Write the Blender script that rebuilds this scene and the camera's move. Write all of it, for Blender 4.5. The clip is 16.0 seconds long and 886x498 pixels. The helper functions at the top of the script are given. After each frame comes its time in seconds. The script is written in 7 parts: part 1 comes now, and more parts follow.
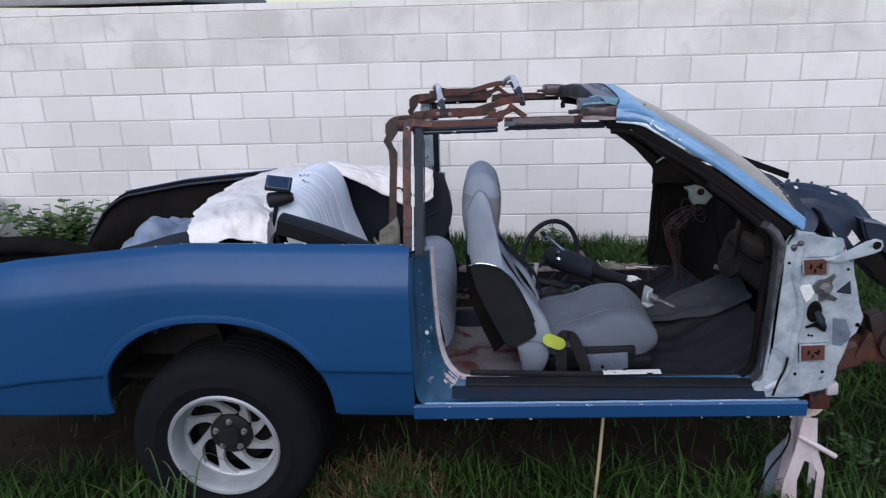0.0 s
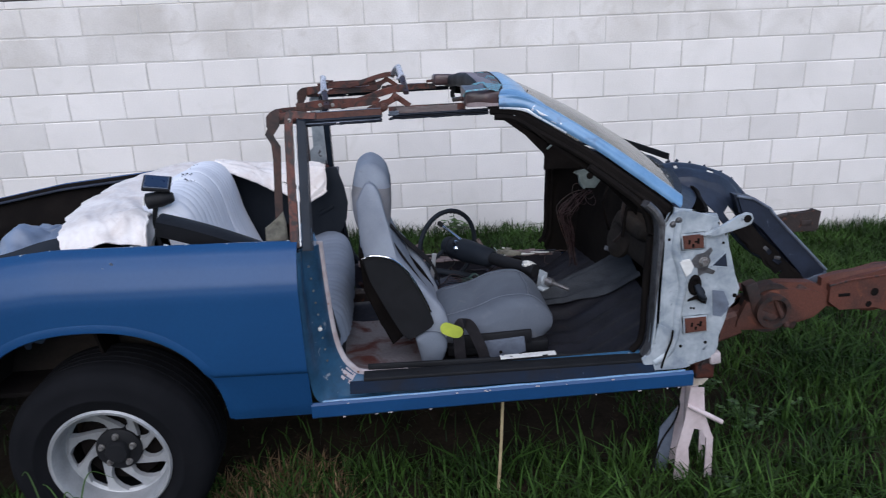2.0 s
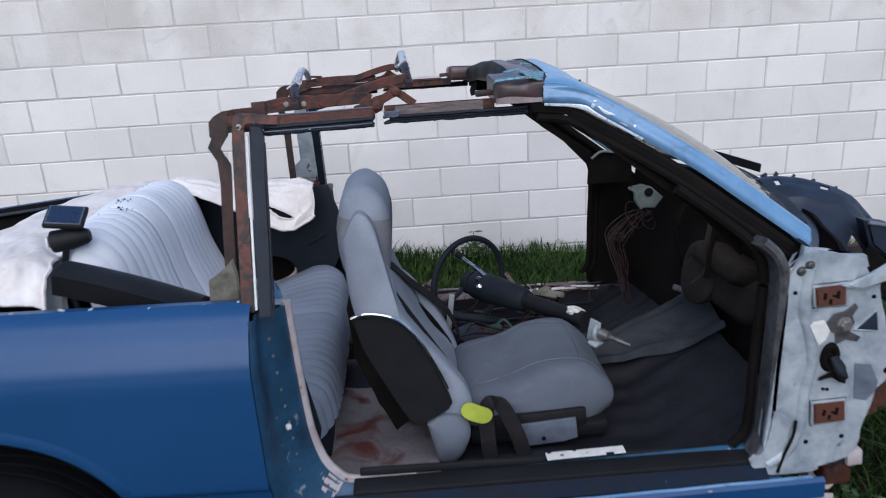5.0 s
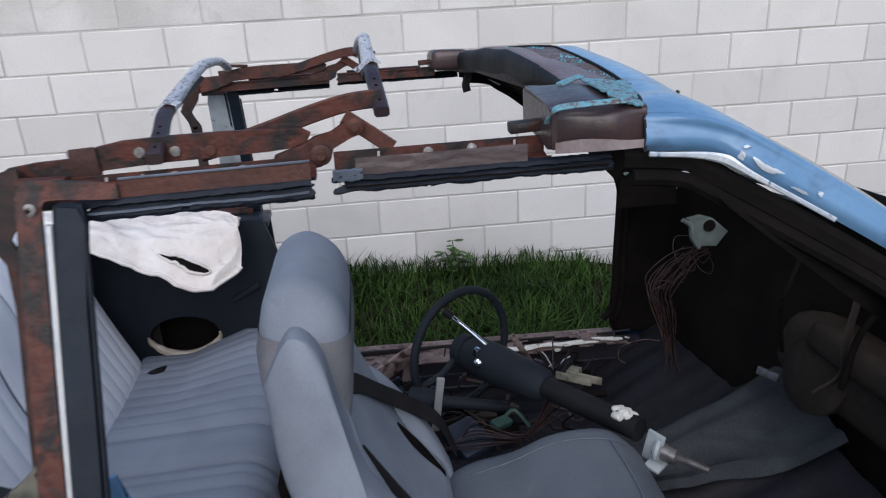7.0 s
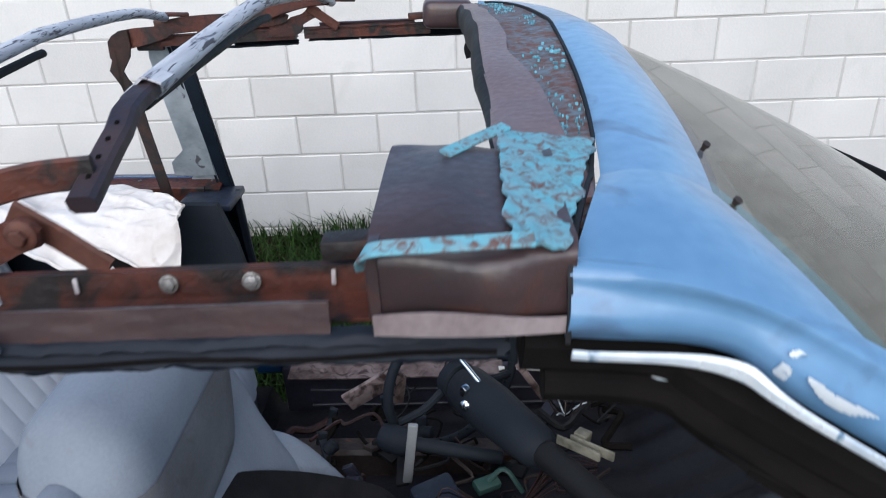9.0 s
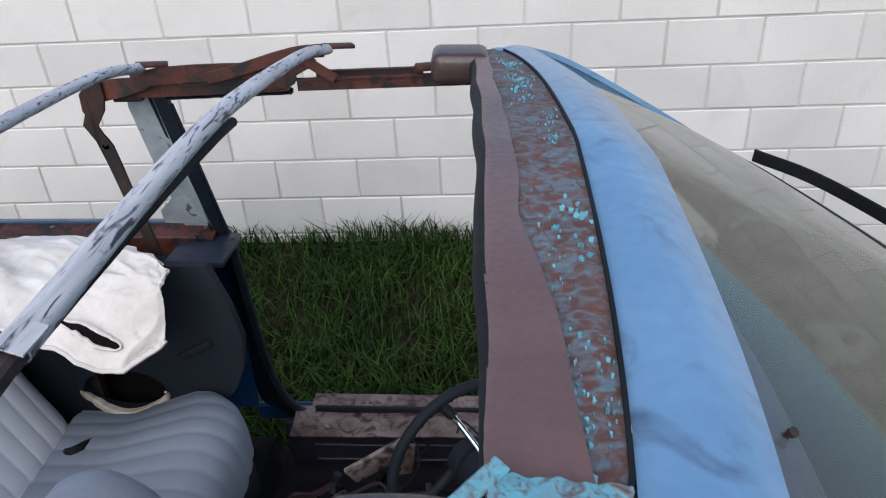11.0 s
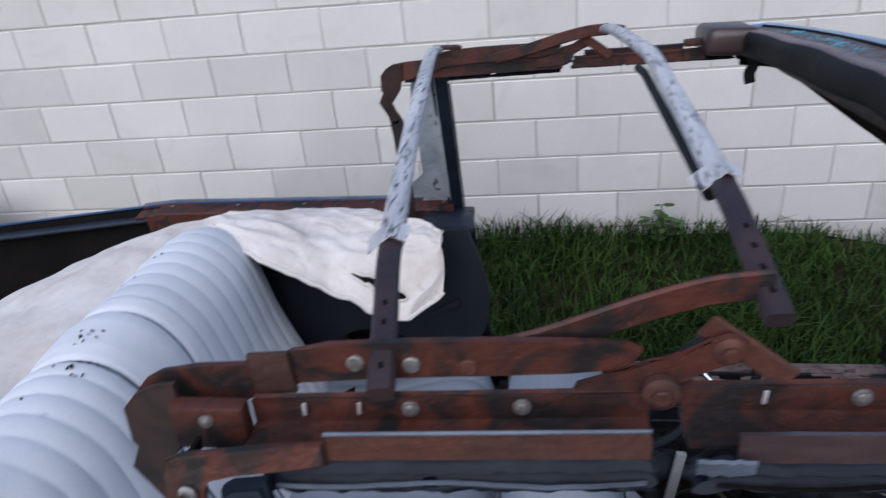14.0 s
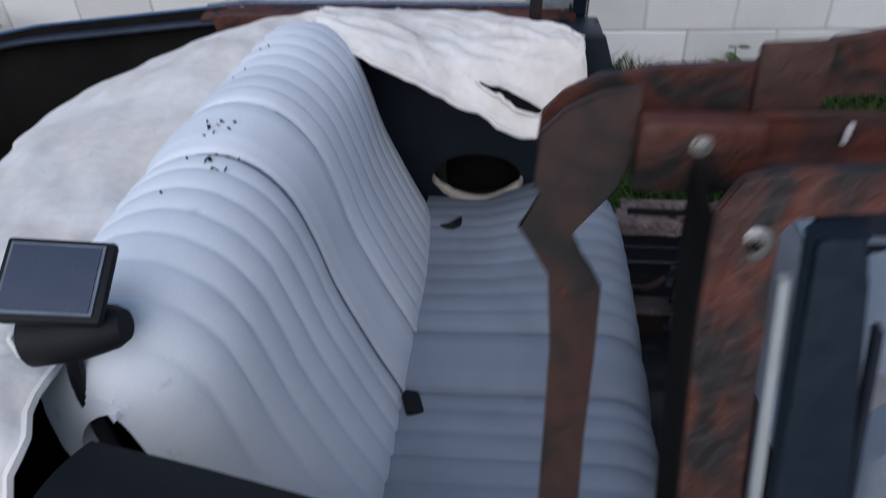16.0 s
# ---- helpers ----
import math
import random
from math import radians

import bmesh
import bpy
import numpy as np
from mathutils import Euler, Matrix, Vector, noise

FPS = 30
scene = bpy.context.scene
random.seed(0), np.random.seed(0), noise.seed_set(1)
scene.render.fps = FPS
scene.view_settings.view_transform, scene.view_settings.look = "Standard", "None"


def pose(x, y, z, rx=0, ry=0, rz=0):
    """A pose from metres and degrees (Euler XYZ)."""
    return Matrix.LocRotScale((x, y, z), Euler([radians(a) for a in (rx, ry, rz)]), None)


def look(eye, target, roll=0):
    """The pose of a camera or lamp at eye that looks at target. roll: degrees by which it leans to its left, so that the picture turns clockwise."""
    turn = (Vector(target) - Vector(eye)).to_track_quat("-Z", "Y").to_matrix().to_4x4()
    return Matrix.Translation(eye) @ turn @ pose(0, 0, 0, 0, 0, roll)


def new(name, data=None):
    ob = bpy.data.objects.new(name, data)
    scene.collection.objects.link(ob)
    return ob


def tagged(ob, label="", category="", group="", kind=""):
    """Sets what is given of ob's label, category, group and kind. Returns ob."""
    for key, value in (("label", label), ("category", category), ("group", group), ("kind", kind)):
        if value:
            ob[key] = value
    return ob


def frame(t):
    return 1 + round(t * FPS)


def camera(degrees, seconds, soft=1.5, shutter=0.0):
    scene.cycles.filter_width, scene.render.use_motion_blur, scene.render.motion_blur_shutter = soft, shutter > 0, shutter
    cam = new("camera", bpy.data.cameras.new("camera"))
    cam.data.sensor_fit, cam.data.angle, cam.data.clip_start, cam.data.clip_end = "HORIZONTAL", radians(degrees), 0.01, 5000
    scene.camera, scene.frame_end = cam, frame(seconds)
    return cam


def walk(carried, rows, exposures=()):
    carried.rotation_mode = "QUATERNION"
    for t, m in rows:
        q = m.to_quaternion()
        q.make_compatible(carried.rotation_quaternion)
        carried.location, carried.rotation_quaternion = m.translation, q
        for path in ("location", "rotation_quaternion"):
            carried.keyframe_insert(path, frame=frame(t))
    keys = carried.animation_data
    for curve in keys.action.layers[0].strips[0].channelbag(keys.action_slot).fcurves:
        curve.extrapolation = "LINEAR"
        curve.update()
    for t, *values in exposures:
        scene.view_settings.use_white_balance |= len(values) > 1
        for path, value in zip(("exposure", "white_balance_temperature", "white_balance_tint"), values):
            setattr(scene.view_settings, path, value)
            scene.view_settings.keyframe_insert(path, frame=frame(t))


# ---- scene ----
cam = camera(63.0, 16.0, soft=1.1, shutter=0.5)
PATH = [
    (0, (-0.335, -1.676, 1.79), (-0.451, 0.22, 1.164), -1.6),
    (0.5, (-0.323, -1.665, 1.78), (-0.374, 0.228, 1.137), -1.6),
    (1, (-0.31, -1.66, 1.777), (-0.3, 0.233, 1.131), -1.8),
    (1.5, (-0.279, -1.653, 1.767), (-0.22, 0.235, 1.11), -2.6),
    (2, (-0.259, -1.654, 1.763), (-0.134, 0.236, 1.118), -2.2),
    (2.5, (-0.245, -1.656, 1.753), (-0.044, 0.225, 1.103), -2.0),
    (3, (-0.227, -1.626, 1.739), (-0.064, 0.263, 1.102), -0.1),
    (3.5, (-0.25, -1.498, 1.72), (-0.129, 0.395, 1.086), -2.0),
    (6, (-0.189, -0.364, 1.611), (-0.114, 1.539, 1.0), -3.3),
    (6.5, (-0.233, -0.128, 1.623), (-0.069, 1.783, 1.055), -0.9),
    (7, (-0.213, 0.02, 1.634), (-0.041, 1.876, 0.91), -3.0),
    (7.5, (-0.136, 0.217, 1.63), (0.027, 2.068, 0.891), -2.2),
    (8, (-0.042, 0.333, 1.613), (0.021, 2.167, 0.817), -2.1),
    (10.5, (0.098, 0.737, 1.752), (-0.05, 2.461, 0.75), -3.2),
    (11, (0.095, 0.779, 1.765), (-0.07, 2.503, 0.765), -3.5),
    (11.5, (0.07, 0.785, 1.778), (-0.11, 2.582, 0.917), -3.5),
    (12, (-0.003, 0.74, 1.784), (-0.185, 2.545, 0.942), -3.6),
    (12.5, (-0.104, 0.67, 1.783), (-0.293, 2.467, 0.926), -4.1),
    (13, (-0.201, 0.607, 1.778), (-0.352, 2.394, 0.893), -4.7),
    (13.5, (-0.275, 0.538, 1.779), (-0.454, 2.31, 0.869), -6.6),
    (14, (-0.352, 0.511, 1.764), (-0.645, 2.254, 0.829), -5.9),
    (14.5, (-0.424, 0.544, 1.707), (-0.814, 2.244, 0.728), -4.3),
    (15, (-0.497, 0.587, 1.68), (-0.949, 2.236, 0.642), -3.8),
    (15.5, (-0.582, 0.598, 1.647), (-0.974, 2.223, 0.55), -2.9),
    (16, (-0.691, 0.589, 1.597), (-0.939, 2.13, 0.346), -3.9),
]
walk(cam, [(t, look(eye, target, roll)) for t, eye, target, roll in PATH], exposures=[(0.0, 0.12, 6200, 12), (2.5, 0.12, 6200, 12), (3.5, 0.12, 6150, 12), (6.0, 0.13, 6400, 10), (6.5, 0.0, 6500, 10), (7.4, 0.17, 6450, 10), (8.0, 0.48, 6430, 8), (10.5, 0.32, 6500, 6), (11.0, 0.22, 6650, 8), (11.6, -0.13, 6650, 10), (12.5, -0.33, 6720, 12), (13.0, -0.18, 6700, 12), (13.5, -0.03, 6600, 12), (14.5, -0.13, 6150, 10), (15.5, -0.23, 6200, 10), (16.0, -0.20, 6250, 8)])

# ---- world and light: soft light of dusk under an open pale sky ----
world = bpy.data.worlds.new("dusk_sky")
scene.world = world
world.use_nodes = True
wn = world.node_tree.nodes
sky = wn.new("ShaderNodeTexSky")
sky.sky_type = 'NISHITA'
sky.sun_disc = False
sky.sun_elevation = radians(20)
sky.sun_rotation = radians(190)
sky.altitude = 100
sky.air_density, sky.dust_density, sky.ozone_density = 1.0, 1.0, 3.0
world.node_tree.links.new(sky.outputs[0], wn["Background"].inputs[0])
wn["Background"].inputs[1].default_value = 0.17
sun = new("sun", bpy.data.lights.new("sun", 'SUN'))
sun.data.energy, sun.data.angle, sun.data.color = 2.35, radians(75), (1.0, 0.965, 0.97)
sun.matrix_world = look((-1.0, -8, 11.5), (0, 2, 0))

# ---- materials ----
def srgb(r, g, b):
    return tuple((c / 12.92 if c <= 0.04045 else ((c + 0.055) / 1.055) ** 2.4) for c in (r, g, b)) + (1,)


def surface(name, base, dark, rough=0.6, metal=0.0, fine=60.0, coarse=5.0, amount=0.5, bump=0.15, third=None, third_amount=0.5,
            rand=0.0, spec=0.5, coat=0.0, island=False, soft=0.05, stretch=None):
    """Two-scale procedural surface: base fading to dark in coarse stains and fine grain, with patches of a third colour."""
    m = bpy.data.materials.new(name)
    m.use_nodes = True
    nt = m.node_tree
    n, l = nt.nodes, nt.links
    bsdf = n["Principled BSDF"]
    geo = n.new("ShaderNodeNewGeometry").outputs["Position"]
    if stretch:
        along = n.new("ShaderNodeVectorMath")
        along.operation = 'MULTIPLY'
        along.inputs[1].default_value = stretch
        l.new(geo, along.inputs[0])
        geo = along.outputs[0]
    def noise_node(scale, detail=5.0, distort=0.0):
        t = n.new("ShaderNodeTexNoise")
        t.inputs["Scale"].default_value, t.inputs["Detail"].default_value, t.inputs["Distortion"].default_value = scale, detail, distort
        l.new(geo, t.inputs["Vector"])
        return t
    def ramp(src, a, b):
        r = n.new("ShaderNodeMapRange")
        r.inputs["From Min"].default_value, r.inputs["From Max"].default_value = a, b
        l.new(src, r.inputs["Value"])
        return r.outputs["Result"]
    def mix(fac, a, b):
        x = n.new("ShaderNodeMix")
        x.data_type = 'RGBA'
        if isinstance(fac, float):
            x.inputs[0].default_value = fac
        else:
            l.new(fac, x.inputs[0])
        for sock, v in ((x.inputs[6], a), (x.inputs[7], b)):
            if isinstance(v, tuple):
                sock.default_value = v if len(v) == 4 else (*v, 1)
            else:
                l.new(v, sock)
        return x.outputs[2]
    big, small = noise_node(coarse, 6, 0.6), noise_node(fine, 4)
    stain = n.new("ShaderNodeMath")
    stain.operation = 'MULTIPLY_ADD'
    l.new(ramp(big.outputs[0], 0.38, 0.68), stain.inputs[0])
    stain.inputs[1].default_value = amount
    grain = n.new("ShaderNodeMath")
    grain.operation = 'MULTIPLY'
    l.new(ramp(small.outputs[0], 0.3, 0.75), grain.inputs[0])
    grain.inputs[1].default_value = amount * 0.45
    l.new(grain.outputs[0], stain.inputs[2])
    col = mix(stain.outputs[0], base, dark)
    if third:
        patch = noise_node(coarse * 2.7, 8, 1.2)
        edge = 0.72 - 0.32 * third_amount
        col = mix(ramp(patch.outputs[0], edge, edge + soft), col, third)
    if rand or island:
        info = n.new("ShaderNodeNewGeometry") if island else n.new("ShaderNodeObjectInfo")
        hs = n.new("ShaderNodeHueSaturation")
        out = info.outputs["Random Per Island"] if island else info.outputs["Random"]
        r = n.new("ShaderNodeMapRange")
        r.inputs["To Min"].default_value, r.inputs["To Max"].default_value = 1 - rand, 1 + rand
        l.new(out, r.inputs["Value"])
        l.new(r.outputs[0], hs.inputs["Value"])
        l.new(col, hs.inputs["Color"])
        col = hs.outputs[0]
    l.new(col, bsdf.inputs["Base Color"])
    rr = n.new("ShaderNodeMapRange")
    rr.inputs["To Min"].default_value, rr.inputs["To Max"].default_value = max(0.02, rough - 0.12), min(1, rough + 0.12)
    l.new(small.outputs[0], rr.inputs["Value"])
    l.new(rr.outputs[0], bsdf.inputs["Roughness"])
    bsdf.inputs["Metallic"].default_value = metal
    bsdf.inputs["Specular IOR Level"].default_value = spec
    bsdf.inputs["Coat Weight"].default_value = coat
    bsdf.inputs["Coat Roughness"].default_value = 0.15
    if bump:
        b = n.new("ShaderNodeBump")
        b.inputs["Strength"].default_value, b.inputs["Distance"].default_value = bump, 0.004
        l.new(small.outputs[0], b.inputs["Height"])
        l.new(b.outputs[0], bsdf.inputs["Normal"])
    return m


M = {}
M["block"] = surface("painted_block", (0.735, 0.70, 0.675), (0.61, 0.585, 0.56), 0.9, fine=90, coarse=1.5, amount=0.6, bump=0.4, rand=0.085, spec=0.2, third=(0.61, 0.585, 0.55), third_amount=0.45, soft=0.3)
M["mortar"] = surface("mortar", (0.60, 0.575, 0.555), (0.45, 0.425, 0.40), 0.95, fine=140, coarse=2, amount=0.8, bump=0.3, spec=0.1)
M["stain"] = surface("damp_block", (0.72, 0.69, 0.67), (0.52, 0.49, 0.46), 0.9, fine=90, coarse=2.2, amount=0.72, bump=0.4, rand=0.055, spec=0.2, third=(0.50, 0.46, 0.42), third_amount=0.45, soft=0.3)
M["soil"] = surface("soil", (0.032, 0.024, 0.017), (0.016, 0.013, 0.009), 0.95, fine=60, coarse=5, amount=0.8, bump=0.6, spec=0.05, third=(0.055, 0.038, 0.026), third_amount=0.35, soft=0.2)
M["grass"] = surface("grass", (0.037, 0.076, 0.014), (0.011, 0.030, 0.005), 0.65, fine=30, coarse=1.6, amount=0.8, bump=0, rand=0.75, island=True, spec=0.15, third=(0.066, 0.088, 0.022), third_amount=0.25, soft=0.3)
M["straw"] = surface("straw", (0.21, 0.135, 0.075), (0.085, 0.055, 0.032), 0.85, fine=30, coarse=9, amount=0.7, bump=0, rand=0.5, island=True, spec=0.1)
M["weed"] = surface("weed_leaf", (0.060, 0.115, 0.030), (0.028, 0.060, 0.015), 0.55, fine=50, coarse=9, amount=0.6, bump=0.1, rand=0.4, island=True)
M["blue"] = surface("blue_paint", (0.0108, 0.062, 0.170), (0.0078, 0.045, 0.130), 0.42, fine=90, coarse=2.0, amount=0.6, bump=0.02, spec=0.40)
M["blue_top"] = surface("faded_blue_paint", (0.17, 0.315, 0.50), (0.10, 0.22, 0.38), 0.34, fine=70, coarse=5, amount=0.7, bump=0.04, third=(0.085, 0.14, 0.23), third_amount=0.42, soft=0.16, coat=0.3)
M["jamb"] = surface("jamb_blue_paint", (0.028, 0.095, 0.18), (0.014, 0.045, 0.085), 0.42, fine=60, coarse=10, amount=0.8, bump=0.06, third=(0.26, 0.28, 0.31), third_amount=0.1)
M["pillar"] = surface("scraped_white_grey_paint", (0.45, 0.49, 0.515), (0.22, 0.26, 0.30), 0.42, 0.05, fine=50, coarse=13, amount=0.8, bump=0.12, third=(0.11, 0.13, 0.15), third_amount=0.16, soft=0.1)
# blotched seat velour; cabin shade is mixed into this darker copy
M["velour_shaded"] = surface("worn_shaded_velour", (0.150, 0.172, 0.205), (0.105, 0.120, 0.148), 0.95, fine=260, coarse=4, amount=0.8, bump=0.12, spec=0.1, third=(0.19, 0.20, 0.22), third_amount=0.3, soft=0.3)
M["primer"] = surface("pale_primer", (0.50, 0.46, 0.47), (0.33, 0.26, 0.25), 0.7, fine=60, coarse=12, amount=0.7, bump=0.15, third=(0.16, 0.07, 0.045), third_amount=0.2)
M["bare"] = surface("bare_grey_steel", (0.50, 0.55, 0.58), (0.27, 0.31, 0.34), 0.5, 0.15, fine=50, coarse=9, amount=0.8, bump=0.15, third=(0.12, 0.12, 0.13), third_amount=0.2)
M["rust"] = surface("rusty_steel", (0.118, 0.032, 0.019), (0.052, 0.018, 0.014), 0.58, 0.15, fine=110, coarse=6, amount=0.9, bump=0.5, third=(0.018, 0.014, 0.014), third_amount=0.84, soft=0.14)
M["rust_bright"] = surface("orange_rust", (0.120, 0.038, 0.023), (0.048, 0.022, 0.017), 0.7, 0.1, fine=110, coarse=5, amount=0.9, bump=0.5, third=(0.165, 0.055, 0.030), third_amount=0.35, soft=0.14)
M["dark_iron"] = surface("dark_iron", (0.045, 0.032, 0.029), (0.020, 0.016, 0.016), 0.6, 0.2, fine=100, coarse=8, amount=0.8, bump=0.4, third=(0.11, 0.042, 0.028), third_amount=0.4, soft=0.12)
M["black"] = surface("black_plastic", (0.007, 0.0075, 0.009), (0.014, 0.0145, 0.017), 0.65, fine=90, coarse=8, amount=0.6, bump=0.1, spec=0.25)
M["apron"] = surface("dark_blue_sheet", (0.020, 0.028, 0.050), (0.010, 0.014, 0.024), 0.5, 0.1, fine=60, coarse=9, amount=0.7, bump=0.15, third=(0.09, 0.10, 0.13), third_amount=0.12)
M["rubber"] = surface("rubber", (0.007, 0.010, 0.017), (0.018, 0.023, 0.034), 0.6, fine=60, coarse=16, amount=0.65, bump=0.3, spec=0.22)
M["post_rubber"] = surface("blue_black_rubber", (0.0055, 0.010, 0.018), (0.010, 0.018, 0.030), 0.55, fine=60, coarse=16, amount=0.65, bump=0.3, spec=0.25)
M["floor_pan"] = surface("dark_floor_pan", (0.014, 0.0145, 0.021), (0.007, 0.007, 0.010), 0.6, fine=70, coarse=7, amount=0.8, bump=0.25, spec=0.3, third=(0.040, 0.026, 0.026), third_amount=0.18, soft=0.12)
M["sill_navy"] = surface("dark_navy_sill", (0.007, 0.016, 0.034), (0.012, 0.014, 0.020), 0.75, fine=60, coarse=9, amount=0.8, bump=0.1, spec=0.12, third=(0.05, 0.07, 0.10), third_amount=0.12, soft=0.06)
M["tyre"] = surface("tyre_rubber", (0.0055, 0.006, 0.0075), (0.010, 0.010, 0.012), 0.9, fine=120, coarse=9, amount=0.6, bump=0.12, spec=0.12)
M["alloy"] = surface("cast_aluminium", (0.46, 0.47, 0.48), (0.30, 0.31, 0.32), 0.45, 0.45, fine=120, coarse=14, amount=0.5, bump=0.1)
M["steel_dark"] = surface("worn_dark_steel", (0.20, 0.20, 0.21), (0.08, 0.075, 0.075), 0.4, 0.6, fine=120, coarse=30, amount=0.7, bump=0.1)
M["chrome"] = surface("chrome", (0.80, 0.82, 0.85), (0.6, 0.62, 0.65), 0.14, 1.0, fine=80, coarse=14, amount=0.4, bump=0.0)
M["zinc"] = surface("zinc_bolt", (0.30, 0.30, 0.29), (0.15, 0.13, 0.12), 0.45, 0.5, fine=300, coarse=90, amount=0.8, bump=0.2)
M["flaked"] = surface("flaked_white_paint", (0.24, 0.185, 0.18), (0.085, 0.054, 0.050), 0.7, fine=60, coarse=8, amount=0.8, bump=0.4, third=(0.035, 0.018, 0.018), third_amount=0.70, soft=0.14)
M["link"] = surface("brown_black_link", (0.060, 0.026, 0.019), (0.022, 0.014, 0.013), 0.7, 0.1, fine=80, coarse=6, amount=0.8, bump=0.3, third=(0.014, 0.012, 0.012), third_amount=0.75, soft=0.16)
M["brace_grey"] = surface("grey_blue_steel", (0.16, 0.19, 0.24), (0.08, 0.09, 0.12), 0.5, 0.1, fine=60, coarse=12, amount=0.7, bump=0.15)
M["green"] = surface("green_plastic", (0.03, 0.075, 0.065), (0.02, 0.05, 0.045), 0.5, fine=60, coarse=20, amount=0.5, bump=0.05)
M["pale_green"] = surface("pale_green_steel", (0.17, 0.21, 0.21), (0.08, 0.10, 0.10), 0.45, 0.1, fine=60, coarse=14, amount=0.7, bump=0.12)
M["turq_fleck"] = surface("bright_turquoise_flake", (0.12, 0.42, 0.52), (0.17, 0.32, 0.38), 0.6, fine=60, coarse=30, amount=0.7, bump=0.2, rand=0.45, island=True)
M["peeled"] = surface("peeling_strip_and_glint", (0.78, 0.80, 0.82), (0.45, 0.52, 0.60), 0.3, 0.2, fine=60, coarse=16, amount=0.7, bump=0.1, third=(0.10, 0.20, 0.30), third_amount=0.35, soft=0.08)
# lighter copy of the brown vinyl: sheen on upward faces is put into it
M["vinyl_sheen"] = surface("sky_sheen_vinyl", (0.175, 0.098, 0.088), (0.115, 0.066, 0.062), 0.42, fine=140, coarse=4, amount=0.8, bump=0.2, spec=0.6, coat=0.06, third=(0.065, 0.040, 0.040), third_amount=0.35, soft=0.3)
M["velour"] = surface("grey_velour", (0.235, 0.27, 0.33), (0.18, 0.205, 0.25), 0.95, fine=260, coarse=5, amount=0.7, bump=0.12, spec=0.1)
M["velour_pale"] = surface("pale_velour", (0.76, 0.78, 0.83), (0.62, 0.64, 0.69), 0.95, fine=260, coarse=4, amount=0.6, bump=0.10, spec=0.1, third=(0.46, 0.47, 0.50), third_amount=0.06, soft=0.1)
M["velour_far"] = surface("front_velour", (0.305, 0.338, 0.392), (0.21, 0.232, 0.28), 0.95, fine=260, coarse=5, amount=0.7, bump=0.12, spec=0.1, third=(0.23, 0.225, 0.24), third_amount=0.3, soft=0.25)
M["velour_neck"] = surface("stained_velour", (0.275, 0.278, 0.305), (0.19, 0.185, 0.195), 0.95, fine=260, coarse=7, amount=0.8, bump=0.12, spec=0.1, third=(0.145, 0.125, 0.118), third_amount=0.38, soft=0.35)
M["trim"] = surface("charcoal_trim", (0.010, 0.014, 0.021), (0.019, 0.024, 0.032), 0.7, fine=160, coarse=6, amount=0.6, bump=0.15, spec=0.22)
M["pad"] = surface("grey_floor_pad", (0.064, 0.070, 0.080), (0.033, 0.037, 0.044), 0.95, fine=160, coarse=7, amount=0.85, bump=0.5, spec=0.05)
M["rusty_floor"] = surface("rusty_floor", (0.22, 0.205, 0.215), (0.11, 0.095, 0.10), 0.8, fine=80, coarse=2.4, amount=0.7, bump=0.3, third=(0.085, 0.020, 0.012), third_amount=0.75, soft=0.16)
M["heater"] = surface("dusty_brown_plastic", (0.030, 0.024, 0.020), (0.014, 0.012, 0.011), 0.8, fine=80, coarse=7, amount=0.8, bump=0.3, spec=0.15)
M["violet_sheet"] = surface("dark_violet_steel", (0.030, 0.031, 0.050), (0.014, 0.014, 0.022), 0.5, 0.1, fine=70, coarse=7, amount=0.8, bump=0.2, third=(0.06, 0.035, 0.035), third_amount=0.2, soft=0.12)
# near-black for black parts; shade of the cabin and holes is put into it
M["black_and_shade"] = surface("black_bulkhead", (0.0058, 0.0050, 0.0050), (0.012, 0.010, 0.009), 0.9, fine=60, coarse=8, amount=0.7, bump=0.4, spec=0.06)
M["cloth"] = surface("dirty_white_vinyl", (0.80, 0.765, 0.74), (0.62, 0.555, 0.51), 0.8, fine=60, coarse=9, amount=0.7, bump=0.3, spec=0.25, third=(0.44, 0.34, 0.28), third_amount=0.22, soft=0.2)
M["cream"] = surface("cream_foam", (0.62, 0.56, 0.47), (0.4, 0.32, 0.24), 0.9, fine=90, coarse=20, amount=0.7, bump=0.3)
M["cream_dark"] = surface("grubby_cream_plastic", (0.20, 0.19, 0.15), (0.07, 0.065, 0.05), 0.6, fine=90, coarse=24, amount=0.8, bump=0.2)
M["vinyl"] = surface("brown_vinyl", (0.072, 0.042, 0.042), (0.038, 0.026, 0.028), 0.38, fine=140, coarse=8, amount=0.8, bump=0.16, spec=0.6, third=(0.090, 0.036, 0.026), third_amount=0.35, soft=0.2)
M["vinyl_pale"] = surface("faded_vinyl", (0.33, 0.27, 0.27), (0.15, 0.11, 0.11), 0.65, fine=140, coarse=9, amount=0.8, bump=0.12)
M["chip"] = surface("chipped_paint", (0.150, 0.066, 0.050), (0.095, 0.046, 0.040), 0.7, fine=150, coarse=26, amount=0.8, bump=0.6, third=(0.130, 0.240, 0.300), third_amount=0.95, soft=0.36)
M["channel"] = surface("blue_violet_channel", (0.16, 0.18, 0.26), (0.10, 0.115, 0.18), 0.35, fine=80, coarse=9, amount=0.7, bump=0.05, coat=0.2)
M["turquoise"] = surface("turquoise_paint", (0.11, 0.38, 0.47), (0.18, 0.31, 0.36), 0.6, fine=110, coarse=42, amount=0.8, bump=0.4, third=(0.130, 0.066, 0.054), third_amount=0.80, soft=0.2)
